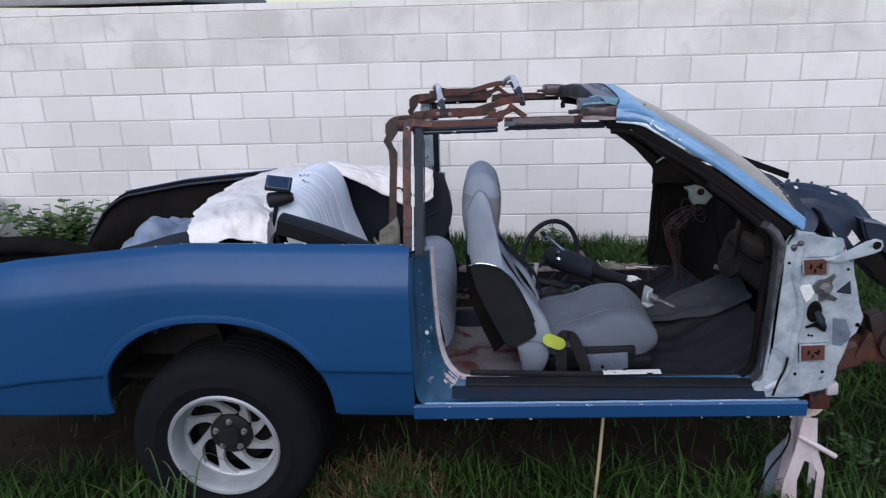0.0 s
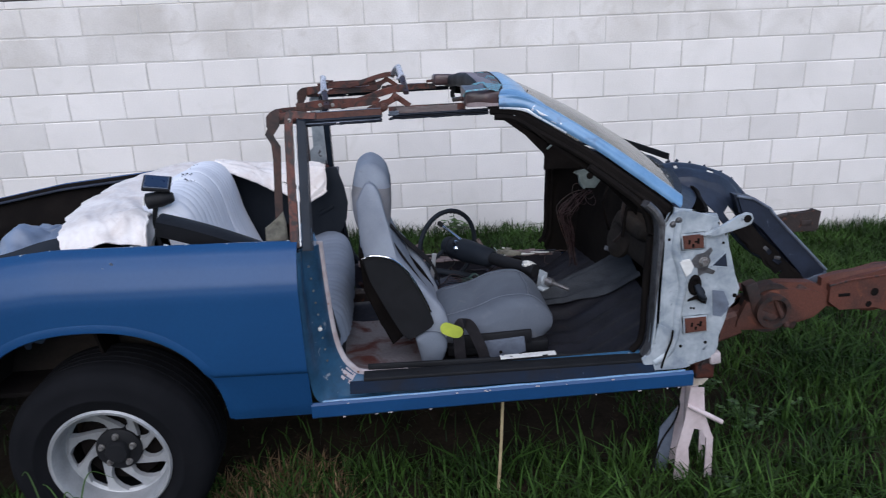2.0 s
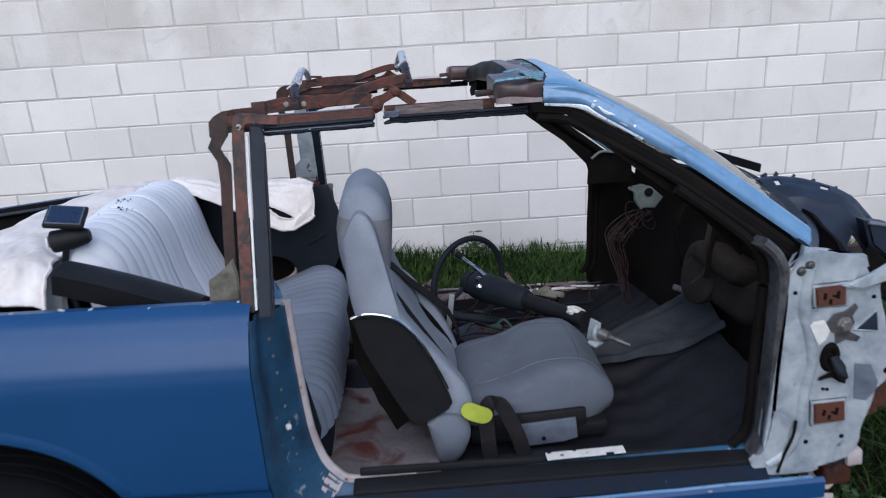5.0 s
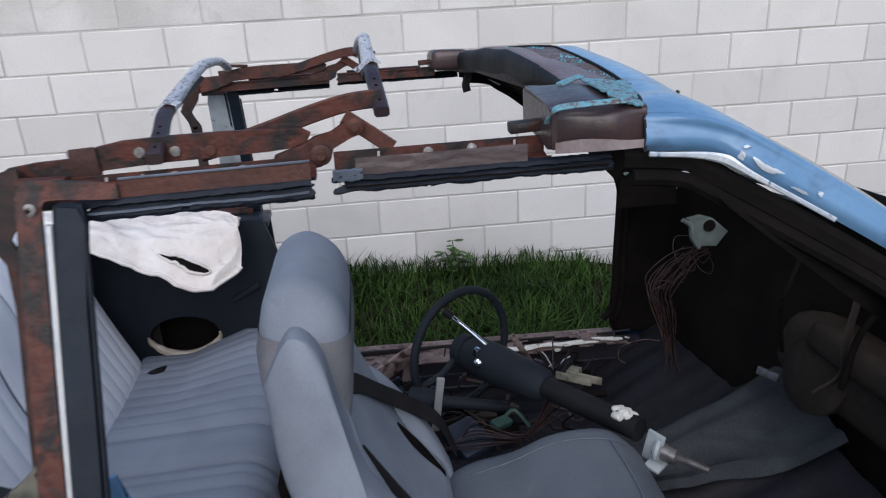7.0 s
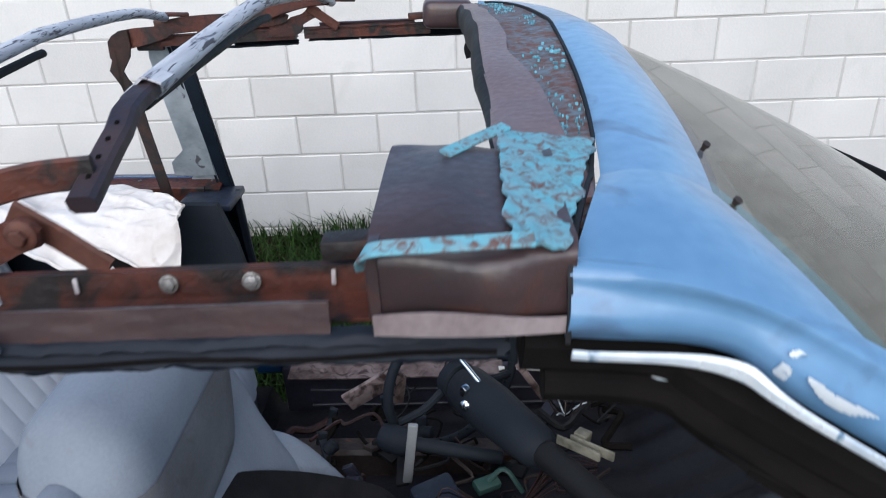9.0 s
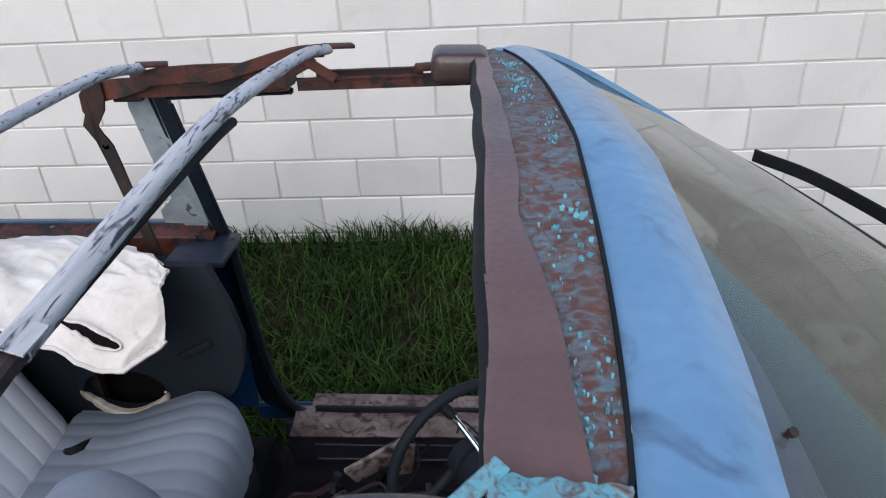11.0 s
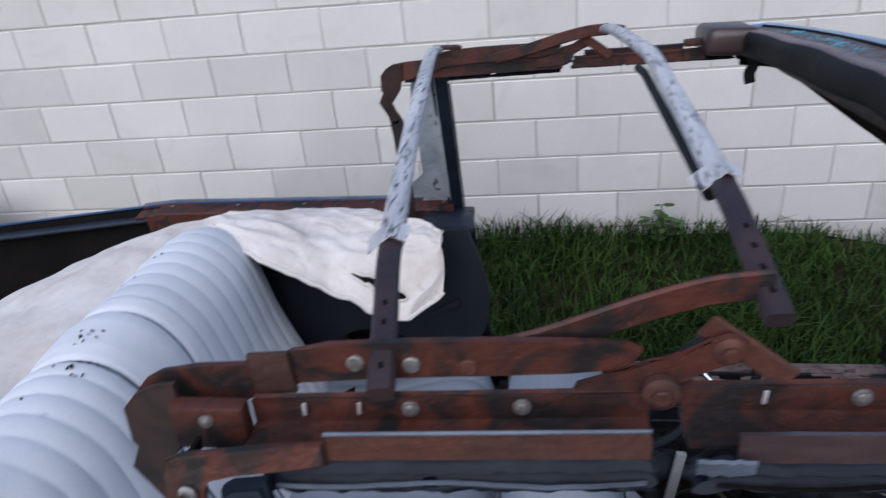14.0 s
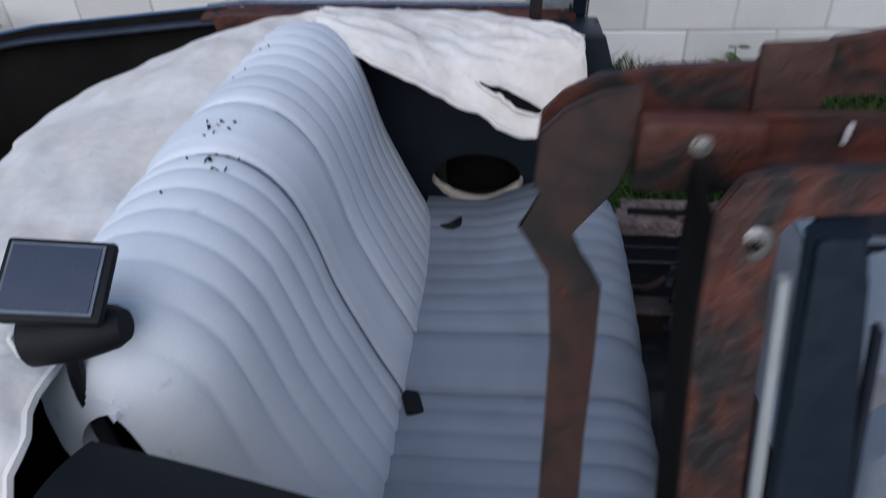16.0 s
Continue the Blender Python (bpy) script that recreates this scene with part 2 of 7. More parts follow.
M["bow"] = surface("worn_silver_wrap", (0.66, 0.65, 0.67), (0.42, 0.41, 0.45), 0.5, 0.0, fine=90, coarse=62, amount=0.7, bump=0.3, third=(0.045, 0.040, 0.055), third_amount=0.58, soft=0.10, stretch=(1.0, 0.13, 1.0))
M["bow_dark"] = surface("violet_black_steel", (0.026, 0.021, 0.032), (0.060, 0.036, 0.036), 0.55, 0.2, fine=70, coarse=14, amount=0.7, bump=0.3)
M["belt"] = surface("belt_webbing", (0.014, 0.013, 0.015), (0.028, 0.026, 0.028), 0.85, fine=300, coarse=20, amount=0.6, bump=0.3, spec=0.15)
M["lime"] = surface("lime_tag", (0.45, 0.52, 0.06), (0.30, 0.36, 0.05), 0.6, fine=80, coarse=20, amount=0.6, bump=0.05)
M["white"] = surface("white_plastic", (0.75, 0.75, 0.72), (0.5, 0.48, 0.44), 0.5, fine=60, coarse=20, amount=0.5, bump=0.1)
M["pink"] = surface("pale_pink_paint", (0.66, 0.56, 0.56), (0.45, 0.36, 0.35), 0.55, fine=60, coarse=14, amount=0.6, bump=0.15, third=(0.2, 0.12, 0.09), third_amount=0.12)
M["bag"] = surface("blue_grey_plastic", (0.19, 0.24, 0.33), (0.10, 0.13, 0.19), 0.4, fine=30, coarse=8, amount=0.7, bump=0.25)
M["wire_red"] = surface("red_wire", (0.026, 0.007, 0.008), (0.012, 0.005, 0.005), 0.6, fine=60, coarse=20, amount=0.5, bump=0)
M["wire_pink"] = surface("faded_wire", (0.040, 0.016, 0.019), (0.016, 0.008, 0.009), 0.6, fine=60, coarse=20, amount=0.5, bump=0)
M["panel_blue"] = surface("solar_cells", (0.018, 0.035, 0.075), (0.012, 0.022, 0.05), 0.3, fine=60, coarse=20, amount=0.4, bump=0)
M["roof"] = surface("grey_roofing", (0.26, 0.26, 0.27), (0.18, 0.18, 0.19), 0.9, fine=60, coarse=4, amount=0.6, bump=0.2)
M["stucco"] = surface("tan_stucco", (0.62, 0.50, 0.36), (0.5, 0.4, 0.3), 0.9, fine=60, coarse=4, amount=0.5, bump=0.2)
M["wood"] = surface("pale_stick", (0.45, 0.36, 0.2), (0.3, 0.22, 0.12), 0.8, fine=60, coarse=20, amount=0.6, bump=0.2)
glass = bpy.data.materials.new("dusty_glass")
glass.use_nodes = True
gn, gl = glass.node_tree.nodes, glass.node_tree.links
gb = gn["Principled BSDF"]
gb.inputs["Base Color"].default_value = (0.50, 0.52, 0.50, 1)
gb.inputs["Roughness"].default_value = 0.03
gb.inputs["Transmission Weight"].default_value = 1.0
gb.inputs["IOR"].default_value = 1.45
dust = gn.new("ShaderNodeBsdfDiffuse")
dust.inputs[0].default_value = (0.140, 0.140, 0.122, 1)
gt = gn.new("ShaderNodeTexNoise")
gt.inputs["Scale"].default_value, gt.inputs["Detail"].default_value = 6, 6
gr = gn.new("ShaderNodeMapRange")
gr.inputs["To Min"].default_value, gr.inputs["To Max"].default_value = 0.08, 0.36
gx = gn.new("ShaderNodeMixShader")
gc = gn.new("ShaderNodeTexCoord")
gl.new(gc.outputs["Object"], gt.inputs["Vector"])
gl.new(gt.outputs[0], gr.inputs["Value"])
gl.new(gr.outputs[0], gx.inputs[0])
gl.new(gb.outputs[0], gx.inputs[1])
gl.new(dust.outputs[0], gx.inputs[2])
gl.new(gx.outputs[0], gn["Material Output"].inputs[0])
M["glass"] = glass

# ---- mesh tools ----
CY = 1.52            # the car's middle line
V = Vector


def thing(name, loc, label, category, group="", kind=""):
    ob = new(name)
    ob.location = loc
    ob.empty_display_size = 0.05
    return tagged(ob, label, category, group, kind)


def finish(name, bm, mat, smooth=40):
    bmesh.ops.recalc_face_normals(bm, faces=bm.faces)
    me = bpy.data.meshes.new(name)
    bm.to_mesh(me)
    bm.free()
    me.materials.append(M[mat] if isinstance(mat, str) else mat)
    if smooth:
        me.shade_smooth()
        me.set_sharp_from_angle(angle=radians(smooth))
    return new(name, me)


def part(name, bm, mat, parent, label="", smooth=40):
    """One mesh under a thing or under a part of a thing."""
    root = parent
    while root.parent:
        root = root.parent
    if root.name == "car":
        # the far side of the shell has settled lower and a little further back
        for v in bm.verts:
            d = max(0.0, v.co.y - CY)
            v.co.x -= 0.050 * d
            v.co.z -= 0.082 * d
    ob = finish(name, bm, mat, smooth)
    ob.parent = parent
    if parent.type == 'EMPTY':
        ob.matrix_parent_inverse = Matrix.Translation(-parent.location)
    if label:
        ob["label"] = label
    return ob


def pieces(name, bm, mat, parent, label="", smooth=40):
    """Every separate piece of bm as a part of its own."""
    bm.verts.ensure_lookup_table()
    bm.verts.index_update()
    seen = set()
    for v in list(bm.verts):
        if v.index in seen:
            continue
        stack, isle = [v], []
        seen.add(v.index)
        while stack:
            w = stack.pop()
            isle.append(w)
            for e in w.link_edges:
                o = e.other_vert(w)
                if o.index not in seen:
                    seen.add(o.index)
                    stack.append(o)
        one, made = bmesh.new(), {}
        for w in isle:
            made[w.index] = one.verts.new(w.co)
        for f in {f for w in isle for f in w.link_faces}:
            one.faces.new([made[w.index] for w in f.verts])
        part(name, one, mat, parent, label, smooth)
    bm.free()


def B():
    return bmesh.new()


def box(bm, c, s, rot=(0, 0, 0), bev=0.0, seg=2):
    """A box of size s at c, with rounded edges."""
    geo = bmesh.ops.create_cube(bm, size=1.0)["verts"]
    if bev:
        edges = list({e for v in geo for e in v.link_edges})
        for v in geo:
            v.co = V((v.co.x * s[0], v.co.y * s[1], v.co.z * s[2]))
        out = bmesh.ops.bevel(bm, geom=edges, offset=bev, segments=seg, affect='EDGES', profile=0.5, clamp_overlap=True)
        geo = list({v for f in out["faces"] for v in f.verts} | {v for v in geo if v.is_valid})
        m = pose(*c, *rot)
    else:
        m = pose(*c, *rot) @ Matrix.Diagonal((*s, 1))
    bmesh.ops.transform(bm, matrix=m, verts=geo)
    return bm


def spline(pts, n=6):
    """A smooth line through pts."""
    p = [V(q) for q in pts]
    p = [2 * p[0] - p[1]] + p + [2 * p[-1] - p[-2]]
    out = []
    for i in range(1, len(p) - 2):
        for k in range(n):
            t = k / n
            out.append(0.5 * (2 * p[i] + (p[i + 1] - p[i - 1]) * t + (2 * p[i - 1] - 5 * p[i] + 4 * p[i + 1] - p[i + 2]) * t * t
                              + (3 * p[i] - p[i - 1] - 3 * p[i + 1] + p[i + 2]) * t ** 3))
    return out + [p[-2]]


def sweep(bm, pts, section, up=(0, 0, 1), scale=None, turn=None):
    """A closed section (side, up) carried along pts."""
    pts = [V(p) for p in pts]
    rings = []
    for i, p in enumerate(pts):
        d = (pts[min(i + 1, len(pts) - 1)] - pts[max(i - 1, 0)]).normalized()
        side = d.cross(V(up))
        if side.length < 1e-4:
            side = d.cross(V((1, 0, 0)))
        side.normalize()
        u = side.cross(d)
        k = scale[i] if scale else 1.0
        rings.append([bm.verts.new(p + side * a * k + u * b * k) for a, b in section])
    n = len(section)
    for r, q in zip(rings, rings[1:]):
        for j in range(n):
            bm.faces.new((r[j], r[(j + 1) % n], q[(j + 1) % n], q[j]))
    bm.faces.new(rings[0][::-1])
    bm.faces.new(rings[-1])
    return bm


def ring(r, n=10, rz=None):
    return [(r * math.cos(math.tau * i / n), (rz or r) * math.sin(math.tau * i / n)) for i in range(n)]


def rect(w, h, c=0.0):
    w, h = w / 2, h / 2
    if not c:
        return [(-w, -h), (w, -h), (w, h), (-w, h)]
    return [(-w + c, -h), (w - c, -h), (w, -h + c), (w, h - c), (w - c, h), (-w + c, h), (-w, h - c), (-w, -h + c)]


def tube(bm, pts, r, n=10, smooth=6, scale=None):
    return sweep(bm, spline(pts, smooth) if smooth else pts, ring(r, n), scale=scale)


def plate(bm, poly, a0, a1, axis="y", bev=0.0, at=None):
    """A polygon extruded from a0 to a1 along an axis; poly in the two other axes' order."""
    def place(p, a):
        q = {"x": (a, p[0], p[1]), "y": (p[0], a, p[1]), "z": (p[0], p[1], a)}[axis]
        return at @ V(q) if at else V(q)
    lo, hi = [bm.verts.new(place(p, a0)) for p in poly], [bm.verts.new(place(p, a1)) for p in poly]
    fs = [bm.faces.new(lo), bm.faces.new(hi[::-1])]
    for i in range(len(poly)):
        fs.append(bm.faces.new((lo[i], hi[i], hi[(i + 1) % len(poly)], lo[(i + 1) % len(poly)])))
    if bev:
        es = list({e for f in fs[:2] for e in f.edges})
        bmesh.ops.bevel(bm, geom=es, offset=bev, segments=2, affect='EDGES', clamp_overlap=True)
    return bm


def sheet(bm, fn, nu, nv, thick=0.004, keep=None):
    """A curved sheet fn(u, v) of nu by nv fields, with thickness; keep(u, v) leaves fields out."""
    g = [[bm.verts.new(fn(i / nu, j / nv)) for j in range(nv + 1)] for i in range(nu + 1)]
    faces = []
    for i in range(nu):
        for j in range(nv):
            if keep is None or keep((i + 0.5) / nu, (j + 0.5) / nv):
                faces.append(bm.faces.new((g[i][j], g[i + 1][j], g[i + 1][j + 1], g[i][j + 1])))
    for v in [v for v in bm.verts if not v.link_faces]:
        bm.verts.remove(v)
    if thick:
        bmesh.ops.recalc_face_normals(bm, faces=faces)
        bm.normal_update()
        rim = [(e.verts[0], e.verts[1]) for e in {e for f in faces for e in f.edges} if len(e.link_faces) == 1]
        back = {v: bm.verts.new(v.co - v.normal * thick) for v in {v for f in faces for v in f.verts}}
        for f in faces:
            bm.faces.new([back[v] for v in reversed(f.verts)])
        for a, b in rim:
            bm.faces.new((a, b, back[b], back[a]))
    return bm


def lathe(bm, prof, m, n=32, closed=False):
    """A profile (radius, height) turned about the z axis of m."""
    rings = [[bm.verts.new(m @ V((r * math.cos(math.tau * i / n), r * math.sin(math.tau * i / n), h))) for i in range(n)] for r, h in prof]
    pairs = list(zip(rings, rings[1:])) + ([(rings[-1], rings[0])] if closed else [])
    for a, b in pairs:
        for i in range(n):
            bm.faces.new((a[i], a[(i + 1) % n], b[(i + 1) % n], b[i]))
    if not closed:
        bm.faces.new(rings[0][::-1])
        bm.faces.new(rings[-1])
    return bm


def bolt(bm, p, axis, r=0.008, h=0.006, washer=True):
    """A hexagon bolt head at p, pointing along axis."""
    m = Matrix.Translation(p) @ V(axis).to_track_quat("Z", "Y").to_matrix().to_4x4()
    if washer:
        lathe(bm, [(r * 1.35, 0), (r * 1.35, h * 0.3), (r * 1.2, h * 0.35)], m, 14)
    lathe(bm, [(r, 0), (r, h * 0.85), (r * 0.82, h)], m, 6)
    return bm


def lerp(x, pts):
    """Straight between (x, y) pairs."""
    for (a, p), (b, q) in zip(pts, pts[1:]):
        if x <= b:
            return p + (q - p) * max(0.0, min(1.0, (x - a) / (b - a)))
    return pts[-1][1]


def clump(v, s=9.0, a=0.01):
    """Uneven offset of a point."""
    return V(noise.noise_vector(V(v) * s)) * a

# ---- ground, wall and what stands behind it ----
BX, BZ = 0.4064, 0.2032   # block pitch


def ground_z(x, y):
    return -0.10 + 0.05 * max(0.0, min(1.0, (y - 2.3) / 1.6)) - 0.17 * max(0.0, min(1.0, (x - 0.9) / 0.8)) * max(0.0, min(1.0, (y - 2.2) / 1.2)) + 0.012 * noise.noise(V((x * 1.7, y * 1.7, 0)))


bm = B()
xs = [-400, -60, -15, -8] + [-6 + 0.25 * i for i in range(49)] + [8, 15, 60, 400]
ys = [-400, -60, -15, -6] + [-4 + 0.25 * i for i in range(33)] + [6, 15, 60, 400]
grid = [[bm.verts.new((x, y, ground_z(x, y))) for y in ys] for x in xs]
for i in range(len(xs) - 1):
    for j in range(len(ys) - 1):
        bm.faces.new((grid[i][j], grid[i + 1][j], grid[i + 1][j + 1], grid[i][j + 1]))
tagged(finish("ground", bm, "soil"), "dark damp soil under uncut grass", "ground", kind="structure")

wall = thing("wall_north", (0, 4.1, 0), "white painted concrete block yard wall with grey mortar joints", "wall", kind="structure")
bm = B()
box(bm, (0, 4.1027, 0.73), (24, 0.195, 2.17))
box(bm, (0, 4.011, 8 * BZ), (23.9, 0.016, 2 * BZ + 0.1))
part("mortar", bm, "mortar", wall, "grey mortar bed")

house = thing("house", (-9, 15, -0.1), "low house with a flat grey roof edge behind the wall", "house")
bm = B()
box(bm, (-10.0, 17, 0.95), (8, 5.0, 2.1), bev=0.02)
part("wall", bm, "stucco", house, "tan stucco wall")
bm = B()
box(bm, (-8.6, 16.5, 2.15), (4.4, 6.0, 0.09), bev=0.01)
box(bm, (-8.6, 16.5, 2.22), (4.3, 5.9, 0.08), bev=0.01)
part("roof", bm, "roof", house, "flat roof with a grey edge")

# an added wall, unseen behind the path, shades the ground and lower body
bm = B()
box(bm, (0, -8.1, 1.20), (24, 0.2, 2.6))
tagged(finish("wall_south", bm, "stucco", 0), "plain tan stucco wall, unseen, added to hold back low light", "wall", kind="structure")

# ---- the car's shell ----
car = thing("car", (0, CY, -0.1), "stripped blue convertible without doors, held up by a jack stand", "car")


def top_z(x):
    return lerp(x, [(-2.72, 0.50), (-2.62, 0.66), (-2.50, 0.83), (-2.38, 0.91), (-2.0, 0.975), (-1.40, 1.03), (-0.56, 1.015)])


def out_v(x, z):
    """Half width of the body side at a height."""
    h = z - (top_z(max(x, -2.38)) - 1.0)
    v = lerp(h, [(0.34, 0.845), (0.40, 0.868), (0.545, 0.898), (0.552, 0.900), (0.560, 0.910), (0.567, 0.9145), (0.575, 0.9155), (0.70, 0.922), (0.86, 0.928), (0.895, 0.922), (0.95, 0.895), (0.99, 0.855), (1.0, 0.82)])
    return v - 0.06 * max(0.0, (-1.9 - x) / 0.8) ** 2


def arch_z(x):
    u = abs(x + 1.315) / 0.437
    return 0.375 if u >= 1 else 0.375 + 0.410 * (1 - u ** 2.3) ** (1 / 2.3)


LEVELS = [0.34 + 0.0175 * k for k in range(12)] + [0.552, 0.556, 0.560, 0.567, 0.575] + [0.59 + 0.022 * k for k in range(12)] + [0.86 + 0.0117 * k for k in range(12)] + [1.0]


def quarter(s, name):
    bm = B()
    rows = len(LEVELS) - 1
    def fn(u, v):
        if u < 0.36:
            x = -2.72 + 0.968 * u / 0.36
        elif u < 0.68:
            x = -1.315 - 0.437 * math.cos(math.pi * (u - 0.36) / 0.32)
        else:
            x = -0.878 + 0.283 * (u - 0.68) / 0.32
        zb, zt = arch_z(x), top_z(x)
        zb = min(zb, zt - 0.02) if x > -2.6 else min(0.42, zt - 0.02)
        k = round(v * rows)
        z = LEVELS[k] + top_z(max(x, -2.38)) - 1.0
        z = zt if k == rows else max(zb + 0.0004 * k, min(z, zt - 0.0004 * (rows - k)))
        return V((x, CY + s * out_v(x, z), z))
    sheet(bm, fn, 150, rows, 0.006)
    return part(name, bm, "blue", car, "blue painted rear quarter panel", 28)


for s in (-1, 1):
    q = quarter(s, "quarter_panel")
    bm = B()
    pts = []
    for k in range(41):
        x = -1.315 - 0.436 * math.cos(math.pi * k / 40)
        z = arch_z(x) if 0 < k < 40 else 0.375
        pts.append(V((x, CY + s * (out_v(x, z) + 0.004), z + 0.006)))
    sweep(bm, pts, [(-0.020, -0.004), (0.010, -0.008), (0.016, -0.002), (0.012, 0.004), (-0.004, 0.006), (-0.020, 0.002)], up=(0, s, 0))
    part("arch_lip", bm, "blue", q, "rolled wheel arch lip")
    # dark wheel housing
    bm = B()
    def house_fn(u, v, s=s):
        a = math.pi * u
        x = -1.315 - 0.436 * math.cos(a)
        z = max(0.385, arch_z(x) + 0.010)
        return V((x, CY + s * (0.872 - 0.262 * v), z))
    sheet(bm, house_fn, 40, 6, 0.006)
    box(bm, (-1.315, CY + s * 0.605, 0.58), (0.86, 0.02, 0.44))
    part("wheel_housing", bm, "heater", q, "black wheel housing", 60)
    # door jamb, from the belt down round the corner and along the sill
    P = spline([(-0.597, 0, 0.995), (-0.597, 0, 0.75), (-0.594, 0, 0.50), (-0.555, 0, 0.415), (-0.43, 0, 0.402), (0.0, 0, 0.412), (0.40, 0, 0.420), (0.70, 0, 0.426)], 8)
    Q = spline([(-0.535, 0, 0.985), (-0.527, 0, 0.80), (-0.510, 0, 0.61), (-0.465, 0, 0.50), (-0.37, 0, 0.462), (0.0, 0, 0.472), (0.40, 0, 0.480), (0.70, 0, 0.486)], 8)
    if s > 0:
        for p in P + Q:
            p.z -= 0.045 * max(0.0, min(1.0, (0.75 - p.z) / 0.25))
    drop = 0.045 if s > 0 else 0.0
    n = len(P) - 1
    bm = B()
    def jamb(u, v, s=s, P=P, Q=Q, n=n):
        i = min(n - 1, int(u * n))
        f = u * n - i
        p, q2 = P[i].lerp(P[i + 1], f), Q[i].lerp(Q[i + 1], f)
        r = p.lerp(q2, v)
        step = 0.018 * math.sin(math.pi * v) - 0.010 * math.sin(3 * math.pi * v)
        edge = out_v(-0.60, max(0.41, min(0.98, r.z))) - 0.003
        return V((r.x - step * max(0, 1 - u * 2.5), CY + s * (edge - (edge - 0.76) * v ** 1.15), r.z - step * min(1, u * 1.6)))
    sheet(bm, jamb, 70, 10, 0.005)
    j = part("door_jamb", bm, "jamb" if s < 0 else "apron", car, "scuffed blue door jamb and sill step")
    bm = B()
    sweep(bm, [V((p.x + 0.006, CY + s * 0.758, p.z + 0.008)) for p in Q[:36]], rect(0.022, 0.016, 0.004), up=(0, s, 0))
    part("pinch_flange", bm, "primer" if s < 0 else "rubber", j, "pale primed flange with rust" if s < 0 else "dark seal on the far flange")
    bm = B()
    for k in range(9):
        z = 0.93 - 0.045 * k
        bolt(bm, V((-0.566 + 0.004 * k, CY + s * 0.832, z)), (1, s * 0.6, 0), 0.004, 0.004, False)
    pieces("jamb_screw", bm, "zinc", j, "row of small screws")
    bm = B()
    box(bm, (-0.545, CY + s * 0.845, 0.70), (0.012, 0.012, 0.012), (0, 0, 30), 0.002)
    part("striker", bm, "white", j)
    if s < 0:
        # perforated strip down the jamb and the bare corner below it
        bm = B()
        for k in range(15):
            z = 0.945 - 0.0165 * k
            for i in range(2):
                p = jamb(0.235 * (0.985 - z) / 0.37, 0.26 + 0.16 * i)
                box(bm, p + V((0.001, -0.002, 0)), (0.006, 0.004, 0.009), (0, 0, -35), 0.0012)
        pieces("vent_slot", bm, "black_and_shade", j, "small dark vent slot")
        bm = B()
        def bare_corner(u, v):
            p = jamb(0.34 + 0.16 * u, 0.52 + 0.44 * v)
            return p + V((0.001, -0.002, 0.002))
        sheet(bm, bare_corner, 40, 14, 0.002, keep=lambda u, v: noise.noise(V((u * 5, v * 3, 2))) + 0.9 * v - 0.7 * abs(u - 0.5) > 0.05)
        part("bare_corner", bm, "primer", j, "scraped pale primer in the sill corner", 0)
    # rocker panel
    bm = B()
    sweep(bm, [V((-0.60 + 0.14 * k, CY + s * 0.868, 0.392 - drop + 0.0022 * k)) for k in range(11)], rect(0.022, 0.062, 0.008))
    part("rocker_panel", bm, "blue", car, "blue rocker panel with a chipped lower edge")
    if s < 0:
        bm = B()
        sheet(bm, lambda u, v: V((-0.46 + 1.12 * u, CY - 0.826 - 0.036 * v - 0.004 * math.sin(math.pi * v), 0.4765 - 0.002 * u - 0.032 * v)), 50, 8, 0.003)
        part("sill_face", bm, "sill_navy", car, "dark navy sill face below the scuff plate")
        # paler blue along the ridge is a painted highlight
        bm = B()
        sweep(bm, [V((-0.56 + 0.07 * k, CY - 0.866, 0.4245 + 0.0011 * k + 0.001 * math.sin(k * 2.1))) for k in range(20)], ring(0.0045, 8))
        part("sill_ridge", bm, "blue_top", car, "ridge above the rocker with a highlight in its pale blue")
    bm = B()
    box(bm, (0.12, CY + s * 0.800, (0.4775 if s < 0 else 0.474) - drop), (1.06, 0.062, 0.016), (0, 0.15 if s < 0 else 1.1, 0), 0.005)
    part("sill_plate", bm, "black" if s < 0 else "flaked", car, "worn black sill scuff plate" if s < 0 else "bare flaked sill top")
    bm = B()
    box(bm, (0.08, CY + s * 0.755, 0.485 - drop), (0.95, 0.012, 0.022), (0, 1.0, 0), 0.003)
    part("sill_flange", bm, "black", car, "black sill edge")
    bm = B()
    if s < 0:
        sheet(bm, lambda u, v: V((0.10 + 0.21 * u, CY - (0.775 - 0.03 * v), 0.4985 + 0.004 * u)), 40, 6, 0.003, keep=lambda u, v: noise.noise(V((u * 7, v * 2, 4))) > -0.3)
        part("bare_patch", bm, "white", car, "bare white patch on the sill")
    else:
        bm.free()

bm = B()
box(bm, (0.12, CY + 0.725, 0.335), (1.20, 0.030, 0.20), (0, 0, 0), 0.010)
isl = part("inner_sill", bm, "violet_sheet", car, "dark violet inner sill")
bm = B()
for k in range(2):
    sweep(bm, [V((-0.40 + 0.1 * i, CY + 0.708, 0.300 + 0.055 * k + 0.002 * math.sin(i * 2.0 + k))) for i in range(12)], rect(0.012, 0.010, 0.003))
pieces("sill_rib", bm, "violet_sheet", isl, "pressed rib")
bm = B()
sheet(bm, lambda u, v: V((-0.45 + 1.10 * u, CY + 0.655 + 0.120 * v, 0.436 + 0.008 * v + 0.008 * noise.noise(V((u * 9, v * 3, 1))))), 90, 8, 0.004, keep=lambda u, v: u < 0.56 or noise.noise(V((u * 14, v * 2.0, 5))) > 0.05)
part("flaked_paint", bm, "flaked", car, "flaked white and rusty paint along the sill")
bm = B()
